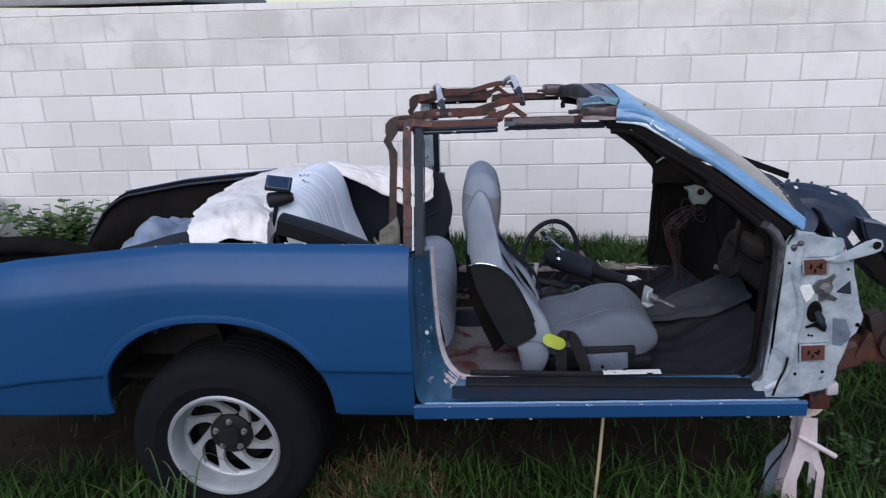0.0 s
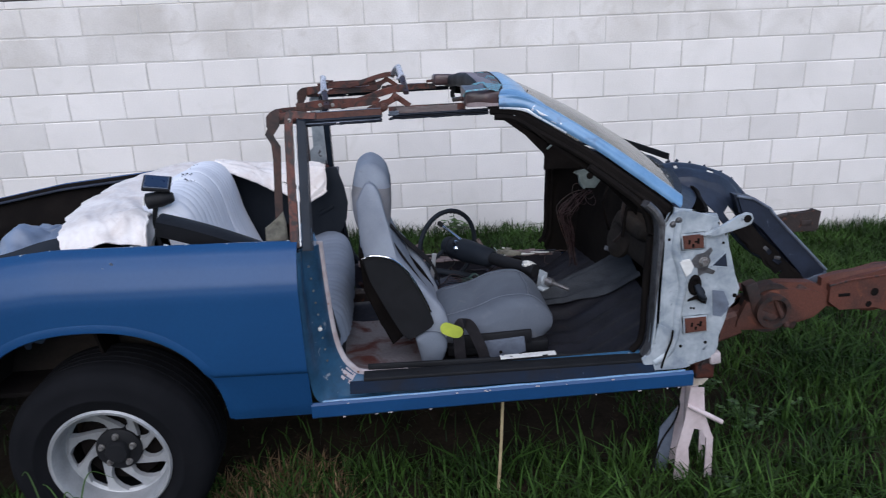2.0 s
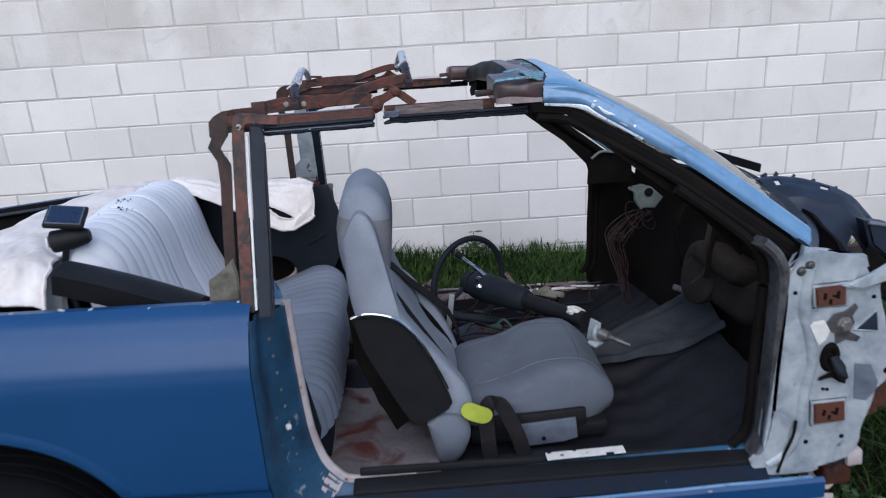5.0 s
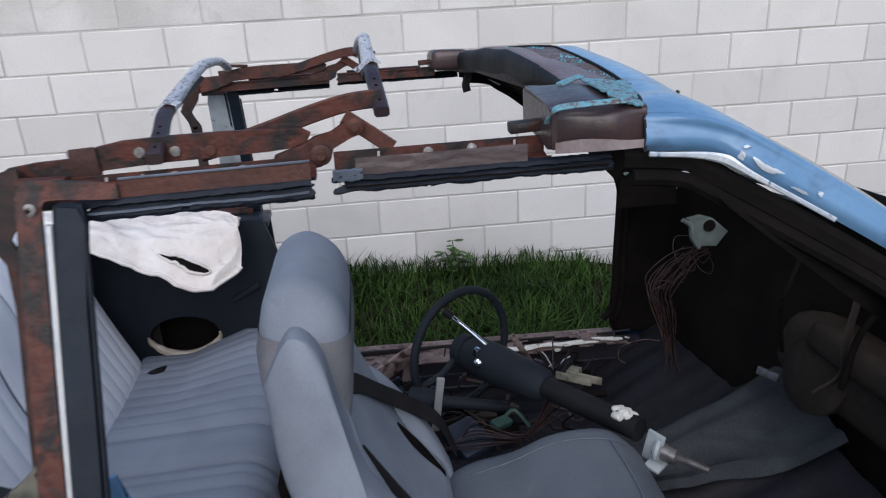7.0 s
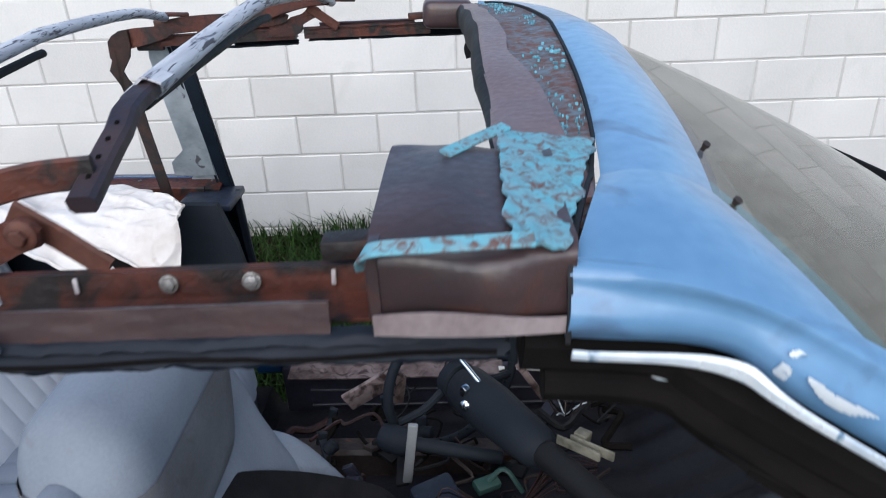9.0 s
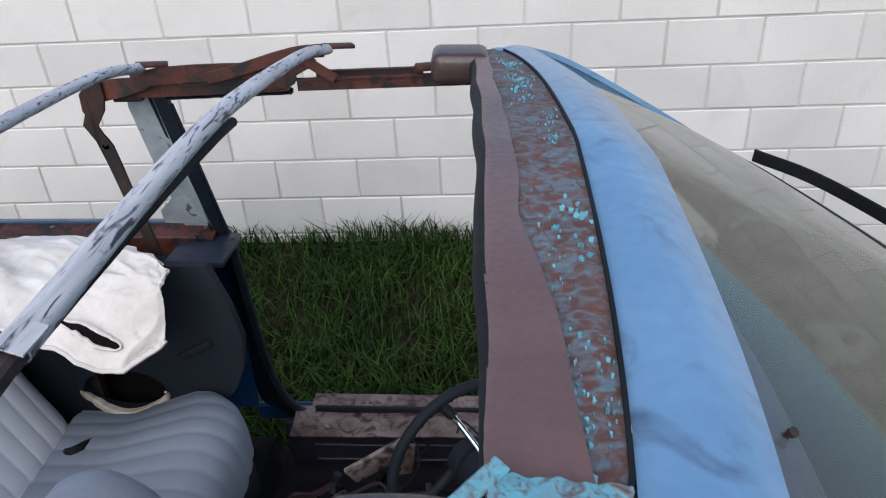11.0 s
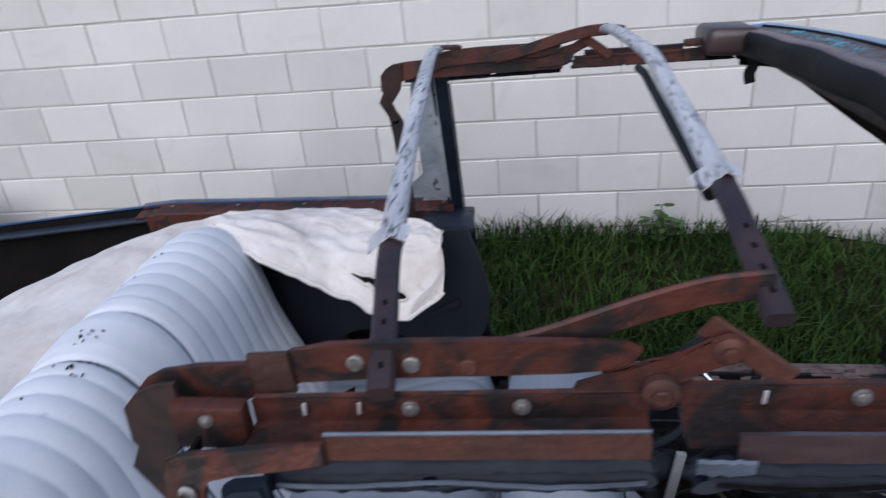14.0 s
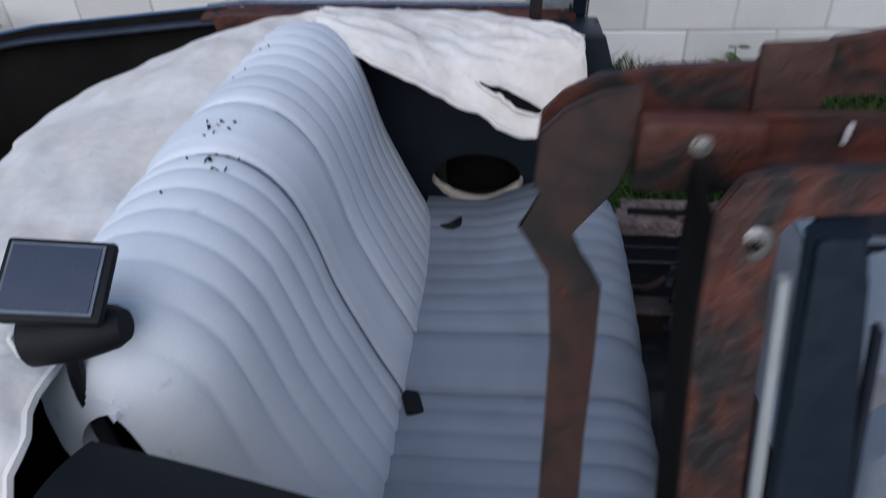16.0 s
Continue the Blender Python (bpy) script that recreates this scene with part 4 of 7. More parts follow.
bm = B()
def channel(u, v):
    y = 0.90 + 0.36 * u
    wide = 0.002 + 0.060 * (1 - u) ** 0.8
    return V((blue_x(y) - 0.004 + wide * v, y, head_z(y) - 0.026 - 0.75 * wide * v))
sheet(bm, channel, 20, 6, 0.003)
gc_part = part("glass_channel", bm, "channel", hdr, "bare blue-violet channel beside the windscreen glass")
bm = B()
for u, v in ((0.62, 0.55), (0.34, 0.5)):
    p = channel(u, v)
    lathe(bm, [(0.0022, 0), (0.0022, 0.010), (0.0034, 0.010), (0.0034, 0.013)], Matrix.Translation(p) @ V((0.3, -0.4, 0.8)).to_track_quat("Z", "Y").to_matrix().to_4x4(), 10)
pieces("clip_stud", bm, "dark_iron", gc_part, "small dark moulding stud")

for s in (-1, 1):
    def Y(y, s=s):
        return y if s < 0 else 2 * CY - y
    O = spline([(0.118, Y(0.861), 1.413), (0.205, Y(0.862), 1.402), (0.253, Y(0.842), 1.376), (0.45, Y(0.803), 1.258), (0.60, Y(0.778), 1.150), (0.75, Y(0.755), 1.040)], 10)
    G = spline([(0.118, Y(0.885), 1.458), (0.195, Y(0.866), 1.450), (0.285, Y(0.856), 1.412), (0.47, Y(0.828), 1.297), (0.62, Y(0.810), 1.192), (0.77, Y(0.800), 1.080)], 10)
    n = len(O) - 1
    bm = B()
    def pil(u, v, O=O, G=G, n=n, s=s):
        i = min(n - 1, int(u * n))
        f = u * n - i
        p = O[i].lerp(O[i + 1], f).lerp(G[i].lerp(G[i + 1], f), v)
        return p + V((0.003, s * 0.012, 0.008)) * math.sin(math.pi * v) + V((0, s * 0.004, 0)) * math.sin(3 * math.pi * v)
    sheet(bm, pil, 50, 10, 0.010)
    ap = part("windscreen_pillar", bm, "blue_top", car, "faded blue windscreen pillar")
    if s < 0:
        bm = B()
        sheet(bm, lambda u, v, pil=pil: pil(0.33 + 0.15 * u, 0.10 + 0.30 * v) + V((0.0005, -0.0022, 0.0018)), 60, 20, 0.001, keep=lambda u, v: noise.noise(V((u * 4.2, v * 2.2, 3))) - 0.5 * abs(v - 0.4) > 0.06)
        part("bare_patch", bm, "peeled", ap, "paint worn through to bright metal", 0)
    bm = B()
    sweep(bm, [p + V((-0.024, -s * 0.018, -0.012)) for p in O], rect(0.040, 0.030, 0.008))
    part("pillar_trim", bm, "black_and_shade", ap, "black inner pillar trim and seal")
    bm = B()
    sweep(bm, [p + V((-0.030, -s * 0.002, -0.032)) for p in O[2:]], ring(0.011, 8))
    part("pillar_seal", bm, "black_and_shade", ap, "black rubber pillar seal")
    # peeling strip; the bright metal's sky reflection is put into its pale colour
    bm = B()
    sweep(bm, [p + V((0.002, s * 0.016, -0.001)) for p in O[:26]], rect(0.005, 0.009, 0.002), scale=[0.7 + 0.7 * math.sin(math.pi * k / 25) ** 4 for k in range(26)])
    part("bright_moulding", bm, "peeled", ap, "pale peeling drip moulding, sky reflection in its colour")
    bm = B()
    plate(bm, [(0.20, 1.36), (0.36, 1.25), (0.44, 1.20), (0.62, 1.075), (0.62, 1.00), (0.60, 1.02), (0.50, 1.125), (0.38, 1.215), (0.22, 1.340)], Y(0.835), Y(0.825), bev=0.003)
    part("vent_channel", bm, "black_and_shade", ap, "black door glass channel")
    bm = B()
    box(bm, (0.195, Y(0.868), 1.372), (0.055, 0.012, 0.016), (0, 28, 0), 0.005)
    part("latch_plate", bm, "bare", ap, "small pale latch plate")
bm = B()
def cowl(u, v):
    y = CY - 0.79 + 1.58 * u
    p = glass_low(max(CY - 0.74, min(CY + 0.74, y)))
    return V((p.x - 0.02 + 0.14 * v * (1 - 0.6 * ((y - CY) / 0.79) ** 2), y, p.z - 0.012 - 0.05 * v))
sheet(bm, cowl, 40, 6, 0.008)
part("cowl", bm, "apron", car, "dark cowl panel below the windscreen")
bm = B()
pts = [glass_low(y) + V((0.0, 0, 0.005)) for y in [CY - 0.70 + 0.04 * k for k in range(36)]]
sweep(bm, pts, rect(0.03, 0.012, 0.003))
part("windscreen_seal", bm, "rubber", car, "black rubber windscreen seal")
bm = B()
sweep(bm, spline([(0.70, CY + 0.81, 1.165), (0.80, CY + 0.66, 1.145), (0.93, CY + 0.32, 1.095), (1.0, CY, 1.06)], 6), rect(0.006, 0.030, 0.002))
part("cowl_strip", bm, "black", car, "black cowl strip standing proud of the glass")

# inner wing apron, chassis rails and far bracket
bm = B()
TOP = spline([(0.89, 1.34, 1.085), (1.0, 1.34, 1.09), (1.18, 1.32, 1.035), (1.31, 1.29, 0.905), (1.50, 1.26, 0.715), (1.66, 1.24, 0.545)], 9)
LOW = spline([(0.86, 1.12, 0.985), (0.95, 1.12, 0.97), (1.04, 1.12, 0.92), (1.17, 1.12, 0.765), (1.32, 1.12, 0.655), (1.45, 1.12, 0.565)], 9)
def apron(u, v):
    n = len(TOP) - 1
    i = min(n - 1, int(u * n))
    f = u * n - i
    p = LOW[i].lerp(LOW[i + 1], f).lerp(TOP[i].lerp(TOP[i + 1], f), v)
    fold = 0.022 * math.sin(math.pi * v) + (0.012 if 0.35 < v < 0.62 else 0.0) - 0.03 * max(0.0, v - 0.85) / 0.15
    return p + V((0.4, -0.6, 0.7)) * fold + clump((p.x, p.y, p.z), 11, 0.006)
sheet(bm, apron, 54, 18, 0.006, keep=lambda u, v: not (0.30 < (u * 4.5) % 1 < 0.48 and 0.66 < v < 0.80 and u < 0.6) and not (0.46 < u < 0.53 and 0.12 < v < 0.28))
ap = part("inner_wing", bm, "apron", car, "bent dark blue inner wing panel with holes")
bm = B()
for k in range(9):
    p = apron(0.04 + 0.07 * k, 1.0)
    box(bm, p + V((0, 0, 0.004)), (0.010 + 0.006 * (k * 7 % 5) / 4, 0.004, 0.012 + 0.010 * (k * 3 % 4) / 3), (12 * math.sin(k * 2.0), 35 + 8 * k + 20 * math.sin(k * 1.7), 10), 0.002)
pieces("flange_tab", bm, "apron", ap, "bent flange tabs")
bm = B()
plate(bm, [(1.12, 0.98), (1.20, 0.965), (1.273, 0.919), (1.30, 0.887), (1.555, 0.627), (1.555, 0.592), (1.504, 0.573), (1.443, 0.585), (1.455, 0.622), (1.252, 0.827), (1.15, 0.90)], 1.10, 1.16, bev=0.010)
part("brace", bm, "apron", ap, "folded dark brace")
bm = B()
sheet(bm, lambda u, v: V((1.14, 1.095, 0.905)).lerp(V((1.455, 1.095, 0.600)), u) + V((-0.052, 0.0, -0.048)) * (v * (1 + 0.22 * noise.noise(V((u * 9, 0, 3))))) + clump((u, v, 2.0), 7, 0.006),
      34, 8, 0.004, keep=lambda u, v: not (0.50 < u < 0.56 and 0.2 < v < 0.5) and not (0.62 < u < 0.70 and 0.25 < v < 0.5) and not (0.76 < u < 0.80 and v > 0.6))
part("torn_web", bm, "black_and_shade", ap, "black torn web under the brace")
bm = B()
for x, z, a, w in ((1.27, 0.745, 40, 0.022), (1.325, 0.700, 15, 0.028)):
    box(bm, (x, 1.088, z), (w, 0.003, 0.014), (0, a, 0), 0.004)
pieces("bare_patch", bm, "steel_dark", ap, "scraped grey patches")
bm = B()
sweep(bm, [(1.13, 1.098, 0.975), (1.20, 1.098, 0.960), (1.276, 1.098, 0.914), (1.30, 1.098, 0.882), (1.552, 1.098, 0.628)], rect(0.012, 0.012, 0.004))
part("brace_lip", bm, "brace_grey", ap, "worn pale folded edge")
bm = B()
plate(bm, [(1.555, 0.622), (1.562, 0.600), (1.545, 0.582), (1.504, 0.568), (1.450, 0.580), (1.458, 0.592), (1.50, 0.598)], 1.088, 1.164, bev=0.008)
part("brace_end", bm, "brace_grey", ap, "pale brace end")
for s, y in ((-1, 0.955), (1, 2.03)):
    dz = 0.0 if s < 0 else -0.03
    bm = B()
    sweep(bm, spline([(0.78, y, 0.365 + dz), (0.84, y, 0.392 + dz), (0.90, y, 0.42 + dz), (1.10, y, 0.49 + dz)], 6), rect(0.075, 0.11, 0.015))
    plate(bm, [(x, z + dz) for x, z in [(1.057, 0.457), (1.063, 0.52), (1.139, 0.570), (1.145, 0.611), (1.198, 0.649), (1.257, 0.655), (1.389, 0.645), (1.435, 0.625), (1.470, 0.60), (1.470, 0.538), (1.419, 0.491), (1.33, 0.465), (1.238, 0.462)]], y - 0.045, y + 0.045, bev=0.024)
    fr = part("chassis_rail", bm, "rust_bright" if s < 0 else "dark_iron", car, "rusty boxed chassis rail with a flared joint")
    if s > 0:
        continue
    bm = B()
    plate(bm, [(x, z + dz) for x, z in [(1.440, 0.655), (1.50, 0.672), (1.69, 0.691), (2.40, 0.70), (2.40, 0.53), (1.722, 0.505), (1.665, 0.497), (1.517, 0.522), (1.44, 0.54)]], y - 0.036, y + 0.044, bev=0.026)
    fore = part("front_rail", bm, "rust_bright" if s < 0 else "dark_iron", car, "rusty front rail box")
    bm = B()
    sweep(bm, [V((x, y - 0.036, z)) + clump((x, y, z), 9, 0.004) for x, z in [(1.46, 0.632), (1.56, 0.652), (1.70, 0.664), (1.9, 0.668), (2.1, 0.670), (2.39, 0.672)]], rect(0.006, 0.008, 0.002))
    part("rail_seam", bm, "rust", fore, "uneven welded seam")
    bm = B()
    box(bm, (1.528, y - 0.0355, 0.587 + dz), (0.050, 0.006, 0.014), (0, 0, 0), 0.006)
    for x, z, r in ((1.655, 0.592, 0.017), (1.637, 0.540, 0.013), (1.85, 0.60, 0.015)):
        lathe(bm, [(r, 0), (r, 0.003)], Matrix.Translation((x, y - 0.034, z + dz)) @ pose(0, 0, 0, 90), 16)
    pieces("rail_hole", bm, "black_and_shade", fore, "dark hole")
bm = B()
for r0, r1, w in ((0.105, 0.082, 0.05), (0.070, 0.052, 0.09)):
    lathe(bm, [(r1, 0), (r0, 0.0), (r0, w), (r1, w)], pose(1.22, 0.97, 0.55, 90, 12, 0), 24, True)
box(bm, (1.25, 0.94, 0.50), (0.20, 0.06, 0.035), (0, 24, 10), 0.008)
box(bm, (1.15, 0.93, 0.60), (0.05, 0.05, 0.14), (0, -20, 0), 0.008)
box(bm, (1.33, 0.95, 0.58), (0.05, 0.05, 0.12), (0, 30, 0), 0.008)
part("spring_seat", bm, "link", car, "rusty round spring seat")
bm = B()
sweep(bm, [(1.12, 1.0, 0.62), (1.24, 0.93, 0.60), (1.29, 0.90, 0.48)], rect(0.05, 0.02, 0.005))
part("control_arm_bracket", bm, "rust_bright", car, "rusty suspension bracket")
bm = B()
plate(bm, [(1.60, 0.60), (1.822, 0.615), (1.915, 0.637), (2.038, 0.637), (2.063, 0.656), (2.107, 0.640), (2.10, 0.536), (2.067, 0.524), (1.983, 0.536), (1.887, 0.528), (1.60, 0.54)], 2.01, 2.05, bev=0.006)
box(bm, (2.02, 2.005, 0.58), (0.06, 0.006, 0.03), (0, 0, 0), 0.004)
part("bumper_bracket", bm, "dark_iron", car, "dark bumper bracket")
bm = B()
sweep(bm, [(0.2, CY - 0.45, 0.30), (-2.3, CY - 0.45, 0.34)], rect(0.07, 0.10, 0.01))
sweep(bm, [(0.2, CY + 0.45, 0.30), (-2.3, CY + 0.45, 0.34)], rect(0.07, 0.10, 0.01))
pieces("frame", bm, "dark_iron", car, "dark chassis frame under the floor")

bm = B()
plate(bm, [(0.700, 0.955), (0.740, 0.962), (0.780, 0.948), (0.832, 0.902), (0.800, 0.858), (0.742, 0.862), (0.716, 0.905)], 1.925, 1.935, bev=0.004)
sweep(bm, spline([(0.688, 1.925, 0.950), (0.712, 1.92, 0.930), (0.718, 1.918, 0.895), (0.740, 1.92, 0.862)], 6), rect(0.012, 0.020, 0.003), up=(0, 1, 0))
fb = part("dash_bracket", bm, "pale_green", car, "pale green steel bracket on the far pillar")
bm = B()
lathe(bm, [(0.018, 0), (0.018, 0.003)], Matrix.Translation((0.770, 1.9245, 0.926)) @ pose(0, 0, 0, 90), 18)
part("bracket_hole", bm, "black_and_shade", fb)
bm = B()
sweep(bm, spline([(0.70, 1.20, 0.99), (0.69, 1.20, 0.90), (0.70, 1.21, 0.82), (0.67, 1.24, 0.76)], 6), rect(0.016, 0.006, 0.002), up=(0, 1, 0))
part("pedal_bracket", bm, "dark_iron", car, "hanging dark steel bracket")

# ---- rear wheels ----
def wheel(s, yc):
    """Wide tyre on a seven-slot alloy wheel; outer face at yc."""
    hub = V((-1.318, yc, 0.262))
    m = Matrix.Translation(hub) @ pose(0, 0, 0, 90 if s < 0 else -90)
    bm = lathe(B(), [(0.205, -0.015), (0.214, -0.002), (0.208, 0.006), (0.198, 0.004), (0.190, -0.012), (0.186, -0.05), (0.184, -0.082), (0.172, -0.088), (0.172, -0.10), (0.20, -0.11), (0.205, -0.06)], m, 64, True)
    rm = part("wheel", bm, "alloy", car, "dull deep-dish alloy wheel with a wide black tyre")
    side_prof = [(0.205, -0.012), (0.228, 0.0), (0.25, 0.008), (0.255, 0.012), (0.262, 0.012), (0.267, 0.009), (0.30, 0.011), (0.325, 0.004), (0.345, -0.012), (0.354, -0.03), (0.357, -0.05)]
    tread = []
    for k in range(5):
        z = -0.055 - 0.036 * k
        tread += [(0.360, z), (0.360, z - 0.026), (0.350, z - 0.029), (0.350, z - 0.033)]
    part("tyre", lathe(B(), side_prof + tread + [(0.354, -0.24), (0.31, -0.262), (0.25, -0.262), (0.205, -0.24)], m, 72, True), "tyre", rm, "wide black tyre")
    bm = B()
    for k in range(8):
        a0 = math.tau * k / 8
        for r0, r1, n in ((0.075, 0.176, 6),):
            row = []
            for i in range(n + 1):
                f = i / n
                r = r0 + (r1 - r0) * f
                mid_a = a0 + 0.62 * f * (1 if s < 0 else -1)
                half = 0.36 - 0.22 * math.sin(math.pi * min(1, f * 0.9)) if f < 0.9 else 0.30
                half *= 0.075 / r * 1.35 if f < 0.5 else 0.9
                row.append([bm.verts.new(m @ V((r * math.cos(mid_a + d * half), r * math.sin(mid_a + d * half), h - 0.02 * (1 - f)))) for d, h in ((-1, -0.098), (-0.75, -0.080), (0.75, -0.080), (1, -0.098))])
            for p, q in zip(row, row[1:]):
                for i in range(4):
                    bm.faces.new((p[i], p[(i + 1) % 4], q[(i + 1) % 4], q[i]))
            bm.faces.new(row[0])
            bm.faces.new(row[-1][::-1])
    pieces("spoke", bm, "alloy", rm, "swept turbine spokes")
    bm = lathe(B(), [(0.082, -0.12), (0.082, -0.088), (0.070, -0.080), (0.045, -0.078), (0.04, -0.062), (0.036, -0.056), (0.0005, -0.056)], m, 32)
    part("hub", bm, "black", rm, "black wheel hub")
    bm = B()
    for k in range(5):
        a = math.tau * k / 5 + 0.3
        p = m @ V((0.058 * math.cos(a), 0.058 * math.sin(a), -0.080))
        bolt(bm, p, (0, s, 0), 0.009, 0.018)
    pieces("lug_nut", bm, "zinc", rm, "bright lug nuts")
    lathe_m = m @ Matrix.Translation((0, 0, -0.13))
    part("brake_drum", lathe(B(), [(0.0005, 0), (0.15, 0), (0.16, -0.02), (0.16, -0.10), (0.0005, -0.10)], lathe_m, 32), "black_and_shade", rm, "dark brake drum")


for s in (-1, 1):
    wheel(s, CY + s * 0.905)

# ---- folding roof frame ----
for s in (-1, 1):
    def Y(y, s=s):
        """A near-side y for this side of the car."""
        return y if s < 0 else 2 * CY - y
    # flat window post with a square corner and a short arm at its top
    def lean(bm, s=s):
        """Sets the post's plate to the lean of the door opening."""
        for v in bm.verts:
            low = max(0.0, 1.40 - v.co.z)
            if s < 0:
                v.co.y += 0.845 - 0.40 * low + 0.38 * max(0.0, v.co.x + 0.588) * (1 if v.co.z > 1.37 else 0)
            else:
                v.co.y = 2.150 + 0.40 * low - v.co.y
        return bm
    if s < 0:
        outline = [(-0.617, 1.00), (-0.617, 1.12), (-0.618, 1.25), (-0.618, 1.36), (-0.616, 1.416), (-0.609, 1.431), (-0.597, 1.436), (-0.57, 1.432), (-0.54, 1.426), (-0.512, 1.419),
                   (-0.512, 1.399), (-0.54, 1.404), (-0.57, 1.410), (-0.585, 1.412), (-0.590, 1.405), (-0.590, 1.25), (-0.589, 1.12), (-0.588, 1.00)]
    else:
        outline = [(-0.645, 1.03), (-0.642, 1.12), (-0.640, 1.25), (-0.636, 1.36), (-0.625, 1.41), (-0.60, 1.425), (-0.565, 1.425), (-0.565, 1.38), (-0.572, 1.25), (-0.577, 1.12), (-0.580, 1.03)]
    bm = lean(plate(B(), outline, -0.002, 0.003, bev=0.0012))
    post = part("window_post", bm, "rust" if s < 0 else "bare", car, "flat rusty steel rear window post" if s < 0 else "wide grey steel rear window post")
    bm = B()
    if s < 0:
        plate(bm, [(-0.6185, 1.00), (-0.6195, 1.36), (-0.617, 1.405), (-0.613, 1.405), (-0.6155, 1.36), (-0.6145, 1.00)], 0.001, 0.050)
    else:
        plate(bm, [(-0.690, 1.035), (-0.685, 1.075), (-0.650, 1.105), (-0.640, 1.115), (-0.640, 1.03)], -0.002, 0.002, bev=0.001)
    # near flange is blackened in colour for the post's unlit side
    part("post_flange", lean(bm), "black_and_shade" if s < 0 else "bare", post, "folded post side, black to carry its unlit shade" if s < 0 else "torn bracket at the post foot")
    if s < 0:
        bm = B()
        m = Matrix.Translation((-0.600, 0.838, 1.403)) @ V((0, -1, 0.2)).to_track_quat("Z", "Y").to_matrix().to_4x4()
        lathe(bm, [(0.0080, 0), (0.0080, 0.0010), (0.0066, 0.0019), (0.0038, 0.0021), (0.0032, 0.0010)], m, 22)
        pb = part("post_bolt", bm, "zinc", post, "bright recessed cross-head screw")
        bm = B()
        box(bm, (-0.600, 0.8349, 1.4036), (0.005, 0.0012, 0.0012))
        box(bm, (-0.600, 0.8347, 1.4036), (0.0012, 0.0012, 0.005))
        part("cross_slot", bm, "black_and_shade", pb)
    bm = lean(plate(B(), [(-0.586, 1.005), (-0.586, 1.20), (-0.586, 1.385), (-0.5805, 1.384), (-0.5805, 1.20), (-0.5805, 1.005)], -0.004, 0.002, bev=0.0008))
    part("bright_strip", bm, "alloy" if s < 0 else "rubber", post, "thin pale aluminium strip")
    bm = lean(plate(B(), [(-0.577, 0.99), (-0.577, 1.15), (-0.577, 1.30), (-0.577, 1.404), (-0.570, 1.407), (-0.549, 1.402), (-0.546, 1.380), (-0.546, 1.30), (-0.546, 1.15), (-0.546, 0.99)], -0.010, 0.004, bev=0.004))
    part("post_seal", bm, "post_rubber", post, "perished blue-black rubber seal")
    bm = lean(plate(B(), [(-0.5445, 0.99), (-0.5445, 1.20), (-0.5445, 1.366), (-0.541, 1.366), (-0.541, 1.20), (-0.541, 0.99)], -0.006, 0.002, bev=0.001))
    part("seal_edge", bm, "rubber", post, "worn inner edge of the seal")
    bm = B()
    if s < 0:
        plate(bm, [(-0.716, 0.99), (-0.712, 1.046), (-0.689, 1.056), (-0.672, 1.074), (-0.647, 1.099), (-0.640, 1.06), (-0.640, 0.99)], 0.785, 0.800, bev=0.004)
        part("post_foot", bm, "cream_dark", post, "torn tan-grey folded post foot")
        bm = B()
        plate(bm, [(-0.602, 0.985), (-0.598, 1.040), (-0.580, 1.062), (-0.564, 1.064), (-0.560, 1.028), (-0.548, 1.010), (-0.543, 0.985)], 0.796, 0.808, bev=0.003)
        part("blue_tab", bm, "blue_top", post, "faded blue upstanding body tab")
    else:
        plate(bm, [(-0.65, 1.03), (-0.615, 1.10), (-0.57, 1.03), (-0.56, 0.99), (-0.67, 0.99)], Y(0.700), Y(0.712), bev=0.003)
        part("post_foot", bm, "bare", post, "folded post foot")
    # cranked rear link, one flat bar with two kinks
    bm = B()
    plate(bm, [(-0.640, 1.433), (-0.660, 1.430), (-0.677, 1.421), (-0.689, 1.408), (-0.692, 1.374), (-0.687, 1.369), (-0.700, 1.346), (-0.681, 1.312), (-0.679, 1.26), (-0.682, 1.15), (-0.685, 1.0), (-0.658, 1.0), (-0.656, 1.10), (-0.654, 1.20),
               (-0.651, 1.26), (-0.650, 1.302), (-0.656, 1.314), (-0.664, 1.325), (-0.671, 1.343), (-0.647, 1.374), (-0.640, 1.400)], -0.003, 0.003, bev=0.001)
    for v in bm.verts:
        y = 0.922 - 0.30 * max(0.0, 1.30 - v.co.z) + v.co.y
        v.co.y = y if s < 0 else Y(y) - 0.03
    rl = part("rear_link", bm, "link", car, "dark cranked roof link")
    bm = B()
    bolt(bm, V((-0.668, Y(0.917 if s < 0 else 0.95), 1.300)), (0, s, 0), 0.008, 0.004)
    part("kink_bolt", bm, "rust", rl, "rusty rivet at the kink")
    # lower rails with a gap between front and rear
    for x0, x1, z0, z1, yb in ((-0.582, -0.285, 1.407, 1.412, 0.0), (-0.262, 0.012, 1.413, 1.415, 0.018)):
        def L(x, y, dz, x0=x0, x1=x1, z0=z0, z1=z1, yb=yb):
            f = (x - x0) / (x1 - x0)
            return V((x, Y(y + yb * 0.55 + 0.004 * f), z0 + (z1 - z0) * f + dz))
        bm = B()
        # folded channel: top flange, recessed web, lower shelf
        prof = [(0.931, 0.008), (0.931, 0.005), (0.922, 0.009), (0.9215, -0.012), (0.905, -0.014), (0.882, -0.008), (0.882, -0.011), (0.905, -0.018), (0.925, -0.016), (0.925, 0.006)]
        n = 8
